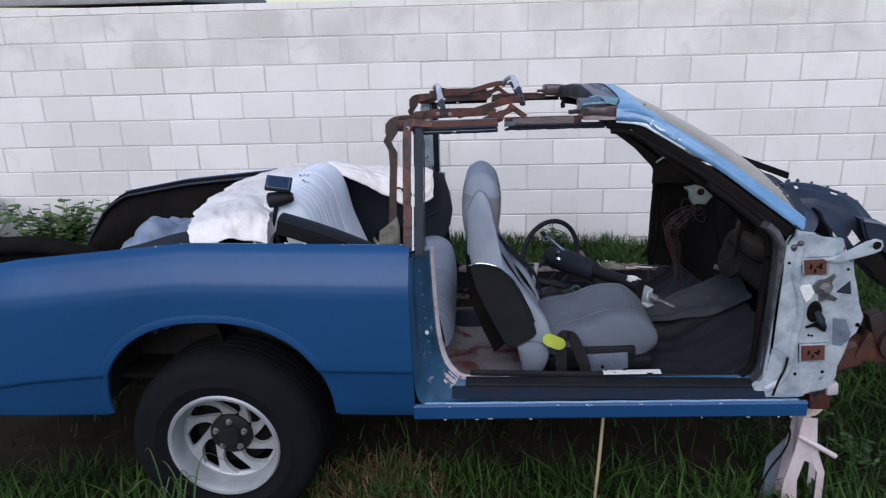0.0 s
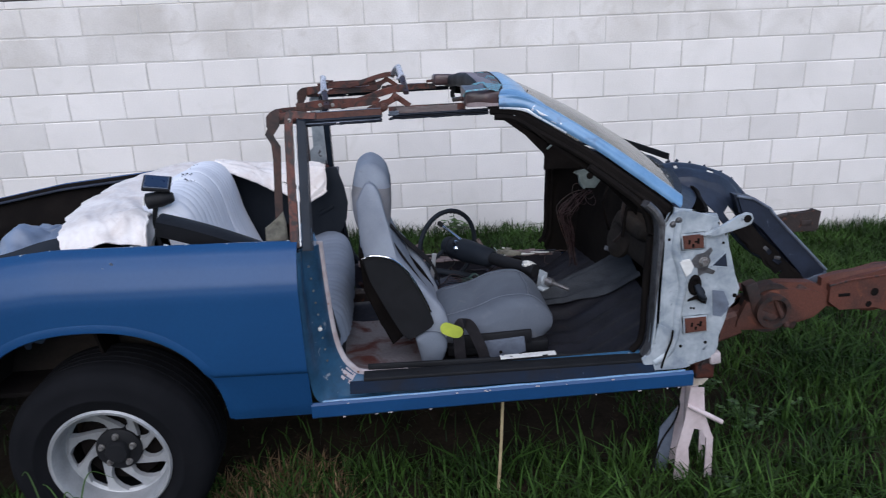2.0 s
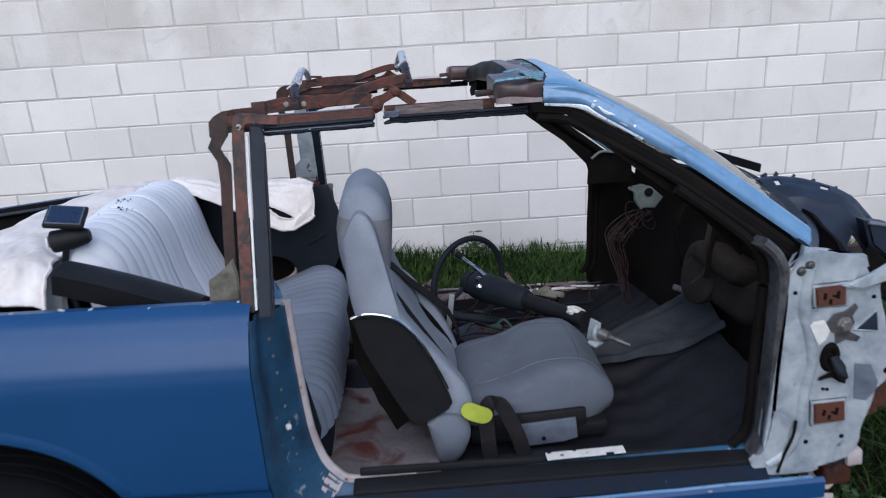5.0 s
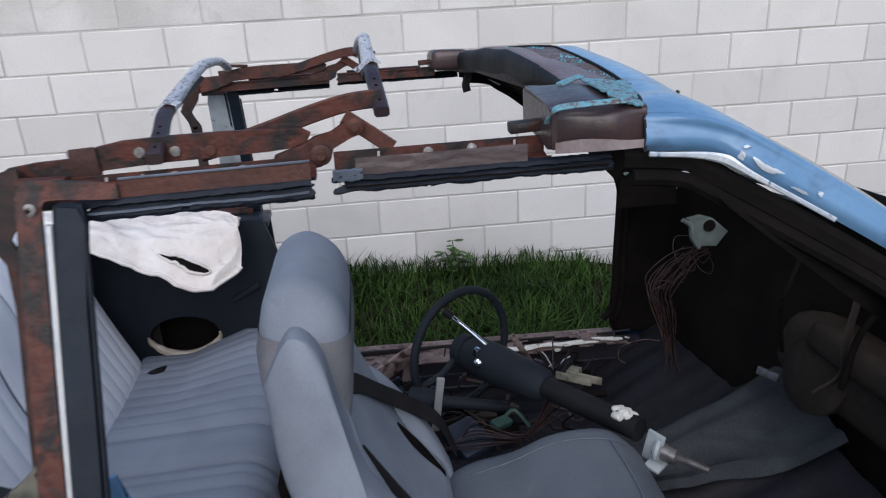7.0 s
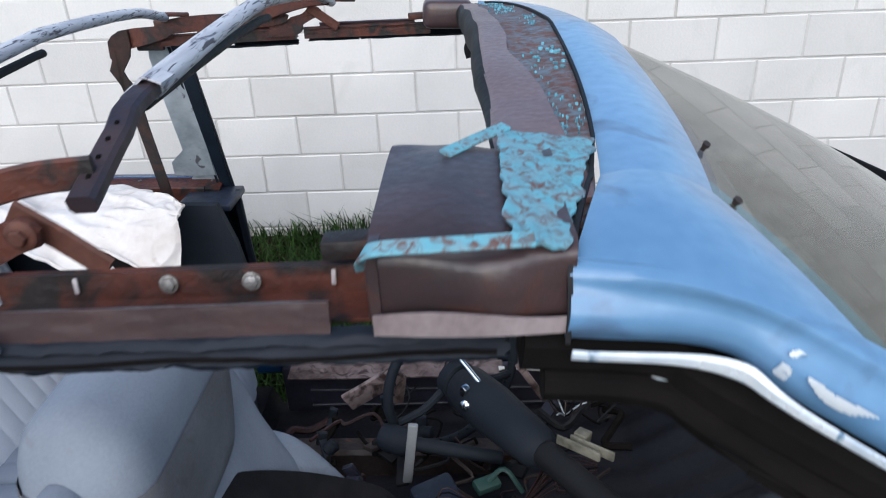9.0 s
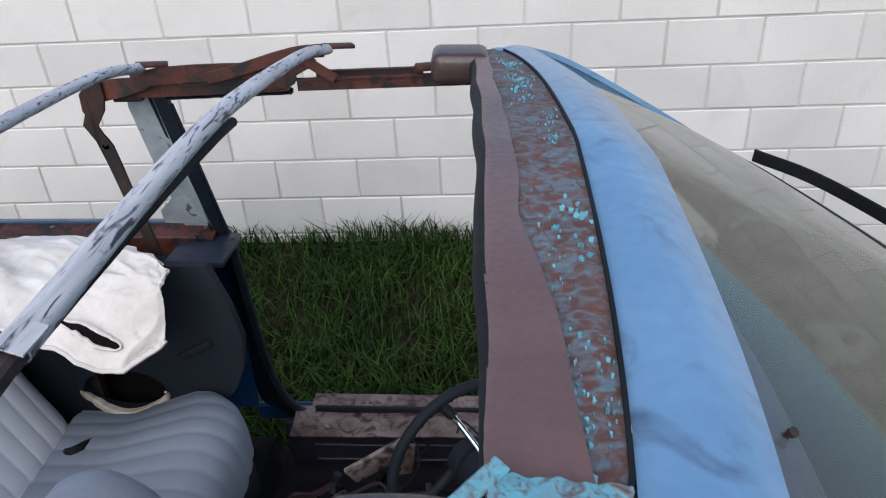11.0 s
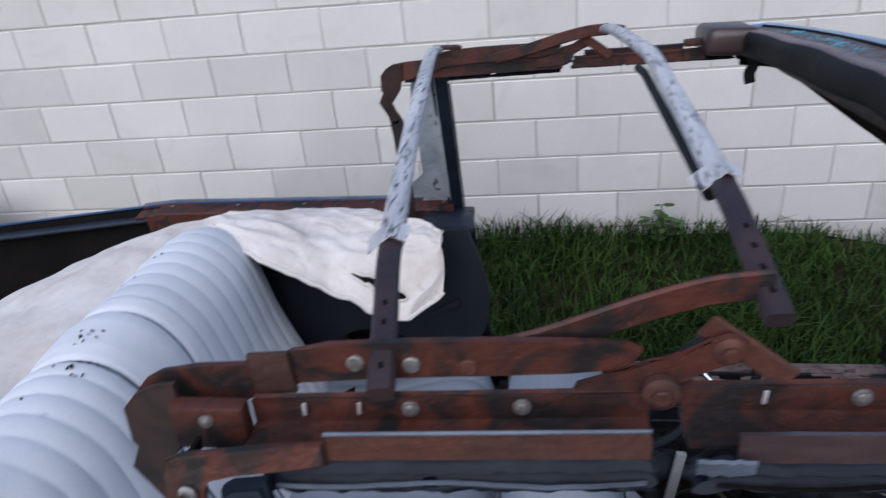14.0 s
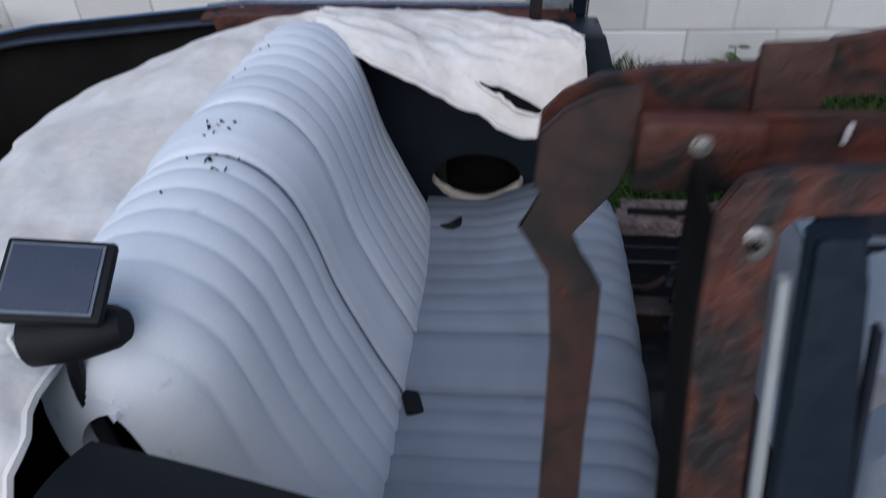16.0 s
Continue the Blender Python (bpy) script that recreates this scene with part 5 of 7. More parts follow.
        rings = [[bm.verts.new(L(x0 + (x1 - x0) * k / n, y, dz)) for y, dz in prof] for k in range(n + 1)]
        for a, b in zip(rings, rings[1:]):
            for i in range(len(prof)):
                j = (i + 1) % len(prof)
                bm.faces.new((a[i], a[j], b[j], b[i]))
        bm.faces.new(rings[0][::-1])
        bm.faces.new(rings[-1])
        rail = part("side_rail", bm, "rust", car, "rusty folded roof side rail", 25)
        # drip shelf in front of the web
        a0, a1 = (x0 + 0.070, x1 - 0.004) if x0 < -0.5 else (x0 + 0.028, x1 - 0.034)
        bm = B()
        def shelf(u, v, a0=a0, a1=a1, L=L, front=x0 > -0.5):
            x = a0 + (a1 - a0) * u
            y, z = lerp(v, [(0.0, 0.884), (0.2, 0.879), (1.0, 0.876)]), lerp(v, [(0.0, 0.011), (0.2, 0.0125), (1.0, -0.0085)])
            return L(x, y - (0.010 if front else 0.0), z) + clump((x, v * 0.2, 4.0), 30, 0.0005)
        sheet(bm, shelf, 40, 10, 0.0025)
        part("drip_shelf", bm, "rust_bright" if x0 < -0.5 else "vinyl", rail, "brown drip shelf along the rail", 25)
        if x0 < -0.5:
            bm = B()
            sweep(bm, [L(a0 + (a1 - a0) * k / 10, 0.8785, 0.0135) for k in range(11)], rect(0.003, 0.0035, 0.001))
            part("worn_edge", bm, "brace_grey", rail, "worn bare steel edge")
        # torn weatherstrip hanging under the shelf
        bm = B()
        xa, xb = (-0.560, x1 - 0.002) if x0 < -0.5 else (x0, 0.086)
        deep = 0.026 if x0 < -0.5 else 0.021
        def strip(u, v, xa=xa, xb=xb, L=L, deep=deep, front=x0 > -0.5):
            x = xa + (xb - xa) * u
            y = lerp(v, [(0.0, 0.882), (0.15, 0.874), (0.32, 0.870), (0.45, 0.876), (0.55, 0.873), (0.72, 0.868), (0.90, 0.871), (1.0, 0.884)])
            z = lerp(v, [(0.0, 0.0), (0.15, -0.06), (0.32, -0.28), (0.45, -0.40), (0.55, -0.52), (0.72, -0.80), (0.90, -1.0), (1.0, -0.95)])
            torn = 0.0028 * noise.noise(V((x * 45, v * 2.5, 1))) + 0.0016 * noise.noise(V((x * 130, v * 6, 5)))
            xx = x + 0.006 * noise.noise(V((v * 9, x0, 2))) * (1 if u in (0.0, 1.0) else 0)
            p = L(x, y - (0.010 if front else 0.0) + torn, -0.0075 + z * deep + 0.5 * torn)
            p.x = xx
            return p
        sheet(bm, strip, 80, 22, 0.003, keep=lambda u, v, k=x0: noise.noise(V((u * 14, v * 3, k))) < 0.52 or v < 0.3)
        part("rail_seal", bm, "rubber", rail, "torn flattened black rubber weatherstrip", 60)
        bm = B()
        def lipfn(u, v, xa=xa, xb=xb, L=L, deep=deep, front=x0 > -0.5):
            x = xa + (xb - xa) * (0.04 + 0.94 * u)
            return L(x, 0.8675 - (0.010 if front else 0.0) + 0.002 * math.sin(x * 40), -0.0075 - deep * (0.52 + 0.10 * v) + 0.001 * noise.noise(V((x * 60, 0, 2))))
        sheet(bm, lipfn, 50, 2, 0.002)
        part("seal_lip", bm, "brace_grey" if x0 < -0.5 else "black_and_shade", rail, "chalky torn lip of the weatherstrip")
        for x in ((-0.458, -0.375) if x0 < -0.5 else (-0.141, -0.084)):
            part("rail_bolt", bolt(B(), L(x, 0.9205, 0.0), (0, s, 0.15), 0.0050, 0.004), "zinc", rail, "zinc bolt")
        for x in ((-0.540, -0.497) if x0 < -0.5 else (-0.205, -0.028)):
            part("rail_slot", box(B(), L(x, 0.9200, 0.001), (0.0034, 0.002, 0.012), (0, 4, 0), 0.001), "primer", rail, "pale slot")
        if x0 < -0.5:
            bm = B()
            box(bm, V((-0.612, Y(0.912), 1.402)), (0.060, 0.016, 0.040), (0, 1, 0), 0.003)
            blk = part("rail_block", bm, "rust", rail, "rusty block at the rail end")
            part("rivet", bolt(B(), V((-0.612, Y(0.904), 1.411)), (0, s, 0.2), 0.0042, 0.003), "zinc", blk, "worn bright rivet")
        else:
            bm = B()
            box(bm, V((-0.008, Y(0.940), 1.437)), (0.052, 0.020, 0.014), (0, -3, 0), 0.002)
            part("rail_tab", bm, "rust", rail, "rusty raised tab at the rail's front")
            if s < 0:
                bm = B()
                sheet(bm, lambda u, v: V((-0.262 + 0.036 * u, 0.868 + 0.004 * v, 1.4155 - 0.014 * v + 0.003 * noise.noise(V((u * 8, v * 8, 3))))), 10, 6, 0.003, keep=lambda u, v: noise.noise(V((u * 6, v * 5, 1))) > -0.35)
                part("peeled_rubber", bm, "brace_grey", rail, "peeled blue-grey rubber end")
    # upper plate with bolts
    bm = B()
    plate(bm, [(-0.691, 1.390), (-0.689, 1.408), (-0.677, 1.421), (-0.660, 1.430), (-0.630, 1.434), (-0.585, 1.436), (-0.562, 1.440), (-0.550, 1.449), (-0.52, 1.454), (-0.46, 1.4565), (-0.40, 1.457), (-0.34, 1.456), (-0.30, 1.455), (-0.288, 1.448),
               (-0.294, 1.436), (-0.305, 1.430), (-0.34, 1.4275), (-0.41, 1.425), (-0.48, 1.423), (-0.548, 1.420), (-0.556, 1.412), (-0.60, 1.400), (-0.645, 1.391), (-0.66, 1.388)],
          Y(0.940), Y(0.946), bev=0.0014)
    up_plate = part("upper_link", bm, "rust", car, "flat rusty upper roof link")
    bm = B()
    box(bm, (-0.567, Y(0.938), 1.430), (0.034, 0.006, 0.038), (0, -3, 0), 0.002)
    part("link_lap", bm, "rust_bright", up_plate, "lapped red-brown joint plate")
    for x, z in ((-0.500, 1.438), (-0.457, 1.4365), (-0.414, 1.4345)):
        m = Matrix.Translation((x, Y(0.940), z)) @ V((0, s, 0.05)).to_track_quat("Z", "Y").to_matrix().to_4x4()
        part("link_bolt", lathe(B(), [(0.0072, 0), (0.0072, 0.0022), (0.0060, 0.0032)], m, 8), "zinc" if x < -0.43 else "rust_bright", up_plate, "flat bolt head")
    # scissor links
    bm = B()
    sweep(bm, spline([(-0.43, Y(0.950), 1.430), (-0.36, Y(0.955), 1.446), (-0.29, Y(0.965), 1.466), (-0.24, Y(0.972), 1.477), (-0.195, Y(0.976), 1.480)], 5), rect(0.006, 0.024, 0.002))
    part("long_link", bm, "rust", car, "curved rusty roof link")
    bm = B()
    plate(bm, [(-0.345, 1.402), (-0.335, 1.424), (-0.300, 1.434), (-0.285, 1.444), (-0.262, 1.448), (-0.245, 1.461), (-0.230, 1.464), (-0.219, 1.456), (-0.222, 1.444), (-0.240, 1.438), (-0.262, 1.428), (-0.266, 1.412), (-0.280, 1.404)], Y(0.932), Y(0.938), bev=0.0012)
    part("short_link", bm, "rust", car, "broad rusty roof link")
    bm = B()
    sweep(bm, [(-0.245, Y(0.948), 1.464), (-0.215, Y(0.947), 1.442), (-0.186, Y(0.944), 1.420)], rect(0.005, 0.020, 0.002))
    part("brace_link", bm, "rust_bright", car, "drilled rusty brace link")
    for p, r in ((V((-0.277, Y(0.930), 1.422)), 0.0105), (V((-0.232, Y(0.938), 1.453)), 0.0085)):
        bm = B()
        lathe(bm, [(r * 1.3, 0), (r * 1.3, 0.007), (r, 0.009)], Matrix.Translation(p) @ pose(0, 0, 0, 90 if s < 0 else -90), 18)
        bolt(bm, p + V((0, s * 0.006, 0)), (0, s, 0), r * 0.72, 0.007, False)
        part("pivot", bm, "rust_bright", car, "round rusted pivot bolt")
    # capped front end of the rail
    if s < 0:
        bm = B()
        def cap_fn(u, v):
            a = math.tau * v
            ca, sa = math.cos(a), math.sin(a)
            k = 0.38
            y = 0.952 + 0.085 * math.copysign(abs(ca) ** k, ca)
            z = 1.444 + 0.027 * math.copysign(abs(sa) ** k, sa) + 0.004 * (y - 0.9) / 0.1
            return V((0.006 + 0.118 * u, y + 0.004 * math.sin(u * 7), z)) + clump((u * 0.4, v, 0.5), 8, 0.004)
        sheet(bm, cap_fn, 20, 40, 0.003)
        plate(bm, [(0.868, 1.42), (1.035, 1.42), (1.035, 1.47), (0.868, 1.468)], 0.006, 0.012, axis="x")
        cap = part("rail_cap", bm, "vinyl", car, "brown vinyl wrapped rail end with turquoise folds")
        bm = B()
        sheet(bm, lambda u, v: V((0.008 + 0.112 * u, 0.862 - 0.003 * math.sin(math.pi * u), 1.417 + (0.013 + 0.003 * math.sin(5 * u)) * v)), 10, 3, 0.002)
        part("pale_patch", bm, "vinyl_pale", cap, "faded pale lower face")
        for pts in ([(0.003, 0.878, 1.452), (0.005, 0.868, 1.464), (0.012, 0.863, 1.472), (0.05, 0.861, 1.475), (0.100, 0.864, 1.4755)], [(0.048, 0.994, 1.479), (0.070, 1.020, 1.480), (0.093, 1.048, 1.480)]):
            bm = B()
            sweep(bm, spline(pts, 5), rect(0.011, 0.003, 0.001), up=(0, -0.4, 1))
            part("fold", bm, "turquoise", cap, "turquoise paint in the vinyl fold")
        bm = B()
        sheet(bm, lambda u, v: V((0.086 + 0.006 * noise.noise(V((v * 9, 1, 0))) * (1 - u) + (0.032 + 0.042 * v) * u + 0.006 * noise.noise(V((v * 11, 5, 0))) * u, 0.868 + 0.175 * v + 0.004 * noise.noise(V((u * 9, 2, 0))) * v,
                                       1.4758 - 0.009 * u + 0.004 * math.sin(2.2 * v) + 0.002 * noise.noise(V((u * 6, v * 6, 0))))), 30, 48, 0.002)
        part("flaking_patch", bm, "turquoise", cap, "flaking turquoise paint")
    else:
        bm = B()
        box(bm, (0.050, Y(0.94), 1.440), (0.105, 0.12, 0.056), (0, 2, 0), 0.016, 3)
        cap = part("rail_cap", bm, "vinyl", car, "dark vinyl wrapped rail end")
        bm = B()
        sweep(bm, spline([(0.095, Y(0.97), 1.415), (0.100, Y(0.972), 1.39), (0.092, Y(0.975), 1.37), (0.096, Y(0.975), 1.35)], 4), rect(0.022, 0.004, 0.001), up=(0, 1, 0))
        part("strap", bm, "black", cap, "hanging torn strap end")

# roof bows
for line, yc in (([(-0.474, 0.905, 1.436), (-0.484, 0.99, 1.452), (-0.495, 1.083, 1.466), (-0.522, 1.40, 1.476), (-0.540, 1.70, 1.480), (-0.551, 1.935, 1.475), (-0.555, 2.09, 1.455)], 1.083),
                 ([(-0.196, 0.950, 1.466), (-0.201, 1.03, 1.488), (-0.205, 1.111, 1.503), (-0.210, 1.50, 1.513), (-0.205, 1.92, 1.497), (-0.201, 2.138, 1.469)], 1.111)):
    curve, y0, far = spline(line, 10), line[0][1], line[-1][1]
    def bow(y, curve=curve):
        for p, q in zip(curve, curve[1:]):
            if y <= q.y:
                return p.lerp(q, (y - p.y) / (q.y - p.y))
        return curve[-1].copy()
    bm = B()
    sweep(bm, [bow(y0 + (yc + 0.05 - y0) * k / 10) for k in range(11)], rect(0.020, 0.014, 0.003))
    rb = part("roof_bow", bm, "bow_dark", car, "violet-black steel roof bow")
    bm = B()
    n = 44
    pts = [bow(yc + (far - yc) * k / n) for k in range(n + 1)]
    sweep(bm, pts, ring(0.0112, 14, 0.0095), scale=[1.12 - 0.1 * min(1, k / 8) + 0.05 * noise.noise(V((k * 0.4, yc * 9, 0))) for k in range(n + 1)])
    part("bow_sleeve", bm, "bow", rb, "worn silver sleeve flaking to black")
    bm = B()
    p = bow(yc)
    sweep(bm, [p + V((-0.022, 0.0, -0.004)), p + V((0.0, 0.004, 0.012)), p + V((0.016, 0.004, 0.006))], rect(0.03, 0.002))
    part("sleeve_end", bm, "bow", rb, "split sleeve end")
    bm = B()
    for k in range(4):
        p = bow(y0 + 0.02 + 0.022 * k)
        box(bm, p + V((0, 0, 0.007)), (0.0035, 0.006, 0.003), (0, 0, 15), 0.001)
    pieces("bow_hole", bm, "black_and_shade", rb, "punched hole")
    bm = B()
    tube(bm, [bow(yc + (far - yc) * f) + V((-0.008, 0, -0.014 - 0.012 * math.sin(math.pi * f))) for f in (0.0, 0.15, 0.3, 0.45)], 0.006, 8)
    part("torn_lining", bm, "black", rb, "torn black lining under the bow")
    bm = B()
    box(bm, bow(far) + V((0.02, 0.01, 0.004)), (0.06, 0.03, 0.008), (0, 4, 20), 0.002)
    part("bow_bracket", bm, "rust", rb, "rusty bow bracket")

# ---- rear seat ----
def ribbed(y):
    """Upholstery channels across the seat: fine ribs on both seats, deep seams round the middle panel."""
    d = min(abs(y - 1.400), abs(y - 1.548))
    h = 0.020 - 0.007 * max(0.0, 1 - d / 0.010) - 0.006 * max(0.0, 1 - d / 0.04)
    if 1.40 < y < 1.548:
        return h + 0.003
    f = ((y - 1.40) / 0.046) % 1.0 if y < 1.5 else ((y - 1.548) / 0.052) % 1.0
    return h + (0.0050 if y < 1.5 else 0.0032) * math.sin(math.pi * f) ** 0.55


FACE = spline([(-0.915, 0, 0.50), (-0.945, 0, 0.60), (-0.995, 0, 0.72), (-1.040, 0, 0.84), (-1.062, 0, 0.93), (-1.082, 0, 1.005), (-1.115, 0, 1.048), (-1.160, 0, 1.052), (-1.205, 0, 1.025), (-1.240, 0, 0.97), (-1.25, 0, 0.90)], 6)


def back_fn(u, v):
    """u along the car's width, v from the foot of the backrest up over its rolled top."""
    y = 1.035 + 1.025 * u
    n = len(FACE) - 1
    i = min(n - 1, int(v * n))
    f = v * n - i
    p = FACE[i].lerp(FACE[i + 1], f)
    d = (FACE[min(n, i + 2)] - FACE[max(0, i - 1)]).normalized()
    nrm = V((d.z, 0, -d.x))
    e = abs(2 * u - 1)
    puff = 0.030 * (1 - e ** 6) - 0.075 * e ** 16
    wob = 0.012 * math.sin(v * 9 + 1) * (1 - u)
    return V((p.x, y, p.z)) + nrm * (puff + ribbed(y + wob) * min(1, v * 8) + 0.006 * noise.noise(V((y * 5, v * 4, 2)))) - V((0, 0, 0.05 * e ** 10 * max(0, v - 0.4)))


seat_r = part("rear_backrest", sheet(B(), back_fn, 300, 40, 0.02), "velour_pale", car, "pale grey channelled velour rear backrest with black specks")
bm = B()
for u, v, n, sp in ((0.33, 0.62, 10, 0.022), (0.41, 0.66, 8, 0.012), (0.30, 0.66, 4, 0.1), (0.72, 0.7, 4, 0.12)):
    for k in range(n):
        p = back_fn(u + random.uniform(-sp, sp), v + random.uniform(-0.03, 0.03)) + V((0.022, 0, 0.013)) * 0.12
        box(bm, p, (random.uniform(0.003, 0.010), random.uniform(0.002, 0.005), 0.001), (0, 60, random.uniform(0, 180)))
# dark welts paint the crease shadows beside the middle panel
for u in ((1.400 - 1.035) / 1.025, (1.548 - 1.035) / 1.025):
    welt = B()
    sweep(welt, [back_fn(u - 0.012 * math.sin(v * 9 + 1) * (1 - u) / 1.025, v) + V((0.004, 0, 0.002)) for v in [0.06 + 0.80 * k / 30 for k in range(31)]], ring(0.0022, 6))
    part("seam", welt, "brace_grey", seat_r, "seam welt, dark to stand in for the crease shadow")
pieces("speck", bm, "trim", seat_r, "black specks of dirt", 0)
bm = B()
box(bm, (-0.885, 1.36, 0.632), (0.03, 0.05, 0.02), (0, 30, 20), 0.006)
tube(bm, [(-0.90, 1.93, 0.60), (-0.86, 1.90, 0.63), (-0.84, 1.95, 0.615)], 0.012, 8)
pieces("belt_buckle", bm, "black", seat_r, "black belt buckle")


def cush_fn(u, v):
    y = 0.93 + 1.145 * u
    if v < 0.72:
        f = v / 0.72
        p, nrm = V((-0.93 + 0.368 * f, y, 0.585 + 0.012 * f)), V((0, 0, 1))
    else:
        a = (v - 0.72) / 0.28
        b = a * math.pi * 0.5
        p, nrm = V((-0.562 + 0.048 * math.sin(b), y, 0.597 - 0.06 * (1 - math.cos(b)) - 0.10 * max(0, a - 0.6))), V((math.sin(b), 0, math.cos(b)))
    e = abs(2 * u - 1)
    return p + nrm * (0.022 * (1 - e ** 6) + ribbed(y) * 1.5 - 0.012) - V((0.05, 0, 0.02)) * e ** 12 * v + V((0.015, 0, 0.12)) * max(0.0, y - CY) * min(1.0, max(0.0, (v - 0.30) / 0.35))


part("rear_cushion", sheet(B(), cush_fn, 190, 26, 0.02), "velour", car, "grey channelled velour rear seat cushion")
bm = B()
box(bm, (-0.72, CY, 0.47), (0.44, 1.05, 0.20), bev=0.02)
part("seat_base", bm, "trim", car, "dark seat base")

# rear quarter trims
for s in (-1, 1):
    def Y(y, s=s):
        return y if s < 0 else 2 * CY - y
    bm = B()
    poly = [(-1.24, 0.85), (-1.26, 0.98), (-0.62, 0.965), (-0.555, 0.96), (-0.49, 0.60), (-0.52, 0.45), (-0.80, 0.45), (-0.86, 0.60), (-0.90, 0.83)]
    if s > 0:
        poly = [(-1.24, 0.45), (-1.26, 1.0), (-0.60, 1.02), (-0.525, 1.02), (-0.480, 0.87), (-0.478, 0.80), (-0.500, 0.70), (-0.56, 0.62), (-0.64, 0.575), (-0.72, 0.45)]
    if s < 0:
        plate(bm, poly, Y(0.80), Y(0.83), bev=0.008)
    else:
        # panel with an oval speaker hole
        c, ra, rb2, n = V((-0.805, 0, 0.665)), 0.105, 0.062, 28
        outer, inner, outer2, inner2 = [], [], [], []
        for k in range(n):
            a = math.tau * k / n
            dx, dz = math.cos(a), math.sin(a)
            best = 9.0
            for i in range(len(poly)):
                (x1, z1), (x2, z2) = poly[i], poly[(i + 1) % len(poly)]
                ex, ez = x2 - x1, z2 - z1
                det = dx * -ez + dz * ex
                if abs(det) > 1e-9:
                    t = ((x1 - c.x) * -ez + (z1 - c.z) * ex) / det
                    w = (dx * (z1 - c.z) - dz * (x1 - c.x)) / det
                    if t > 0 and -1e-6 <= w <= 1 + 1e-6:
                        best = min(best, t)
            for lst, y in ((outer, Y(0.955)), (outer2, Y(0.93))):
                lst.append(bm.verts.new((c.x + dx * best, y, c.z + dz * best)))
            for lst, y in ((inner, Y(0.955)), (inner2, Y(0.93))):
                lst.append(bm.verts.new((c.x + dx * ra, y, c.z + dz * rb2)))
        for k in range(n):
            j = (k + 1) % n
            bm.faces.new((outer[k], outer[j], inner[j], inner[k]))
            bm.faces.new((outer2[k], outer2[j], inner2[j], inner2[k]))
            bm.faces.new((inner[k], inner[j], inner2[j], inner2[k]))
            bm.faces.new((outer[k], outer[j], outer2[j], outer2[k]))
    tr = part("quarter_trim", bm, "trim", car, "charcoal rear quarter trim panel" + (" with a torn speaker hole" if s > 0 else ""))
    bm = B()
    if s < 0:
        sheet(bm, lambda u, v: V((-1.085 + 0.325 * u, 0.805 + 0.145 * v, 1.084 - 0.092 * u - 0.03 * u * u + 0.014 * math.sin(math.pi * v) - 0.018 * v * v)), 14, 10, 0.06)
        part("arm_ledge", bm, "black", tr, "dark padded trim ledge")
    else:
        sheet(bm, lambda u, v: V((-1.20 + 0.65 * u, Y(0.80) - 0.13 * v, 0.972 - 0.01 * v)), 10, 6, 0.012)
        part("arm_ledge", bm, "trim", tr)
        bm = B()
        box(bm, (-0.60, Y(0.95), 0.79), (0.10, 0.03, 0.02), (0, -28, 0), 0.004)
        part("slot_cover", bm, "trim", tr, "moulded belt slot")
        bm = B()
        pts = [V((-0.805 + 0.108 * math.cos(a), Y(0.962) - 0.012 * math.sin(3 * a), 0.662 + 0.060 * math.sin(a))) for a in [math.pi * (0.96 + 1.08 * k / 16) for k in range(17)]]
        sweep(bm, pts, rect(0.026, 0.026, 0.006), scale=[0.2 + 0.75 * math.sin(math.pi * k / 16) + 0.45 * abs(noise.noise(V((k * 0.8, 0, 0)))) for k in range(17)])
        part("torn_edge", bm, "cream", tr, "torn cream speaker hole edge")
        bm = B()
        box(bm, (-0.84, Y(0.86), 0.65), (0.30, 0.02, 0.2))
        part("hole_backing", bm, "black_and_shade", tr)
        bm = B()
        box(bm, (-0.585, Y(0.80), 0.982), (0.14, 0.16, 0.022), (0, 0, 0), 0.006)
        part("belt_cap", bm, "apron", tr, "dark blue belt cap")

# ---- front seat ----
SY0, SY1 = 1.018, 1.465
def profile_body(bm, prof, y0, y1, soft=0.72, ny=20):
    """A cushion: a closed (x, z) profile carried across the width with rounded sides."""
    c = V((sum(p[0] for p in prof) / len(prof), 0, sum(p[1] for p in prof) / len(prof)))
    pr = spline([(x, 0, z) for x, z in prof + prof[:1]], 5)[:-1]
    rows = []
    for k in range(ny + 1):
        f = k / ny
        f = 0.5 - 0.5 * math.cos(math.pi * f)
        e = abs(2 * f - 1)
        shrink = max(0.30, (1 - max(0.0, (e - soft) / (1 - soft)) ** 2.4) ** 0.45)
        y = y0 + (y1 - y0) * f
        rows.append([bm.verts.new((c.x + (p.x - c.x) * shrink, y, c.z + (p.z - c.z) * shrink)) for p in pr])
    n = len(pr)
    for a, b in zip(rows, rows[1:]):
        for i in range(n):
            bm.faces.new((a[i], a[(i + 1) % n], b[(i + 1) % n], b[i]))
    bm.faces.new(rows[0][::-1])
    bm.faces.new(rows[-1])
    return bm


fs = part("front_seat", profile_body(B(), [(-0.13, 0.47), (-0.08, 0.525), (0.05, 0.552), (0.15, 0.592), (0.25, 0.602), (0.31, 0.580), (0.370, 0.510), (0.355, 0.445), (0.24, 0.388), (0.0, 0.41), (-0.10, 0.42)], SY0, SY1), "velour_shaded", car,
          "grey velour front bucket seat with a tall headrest")
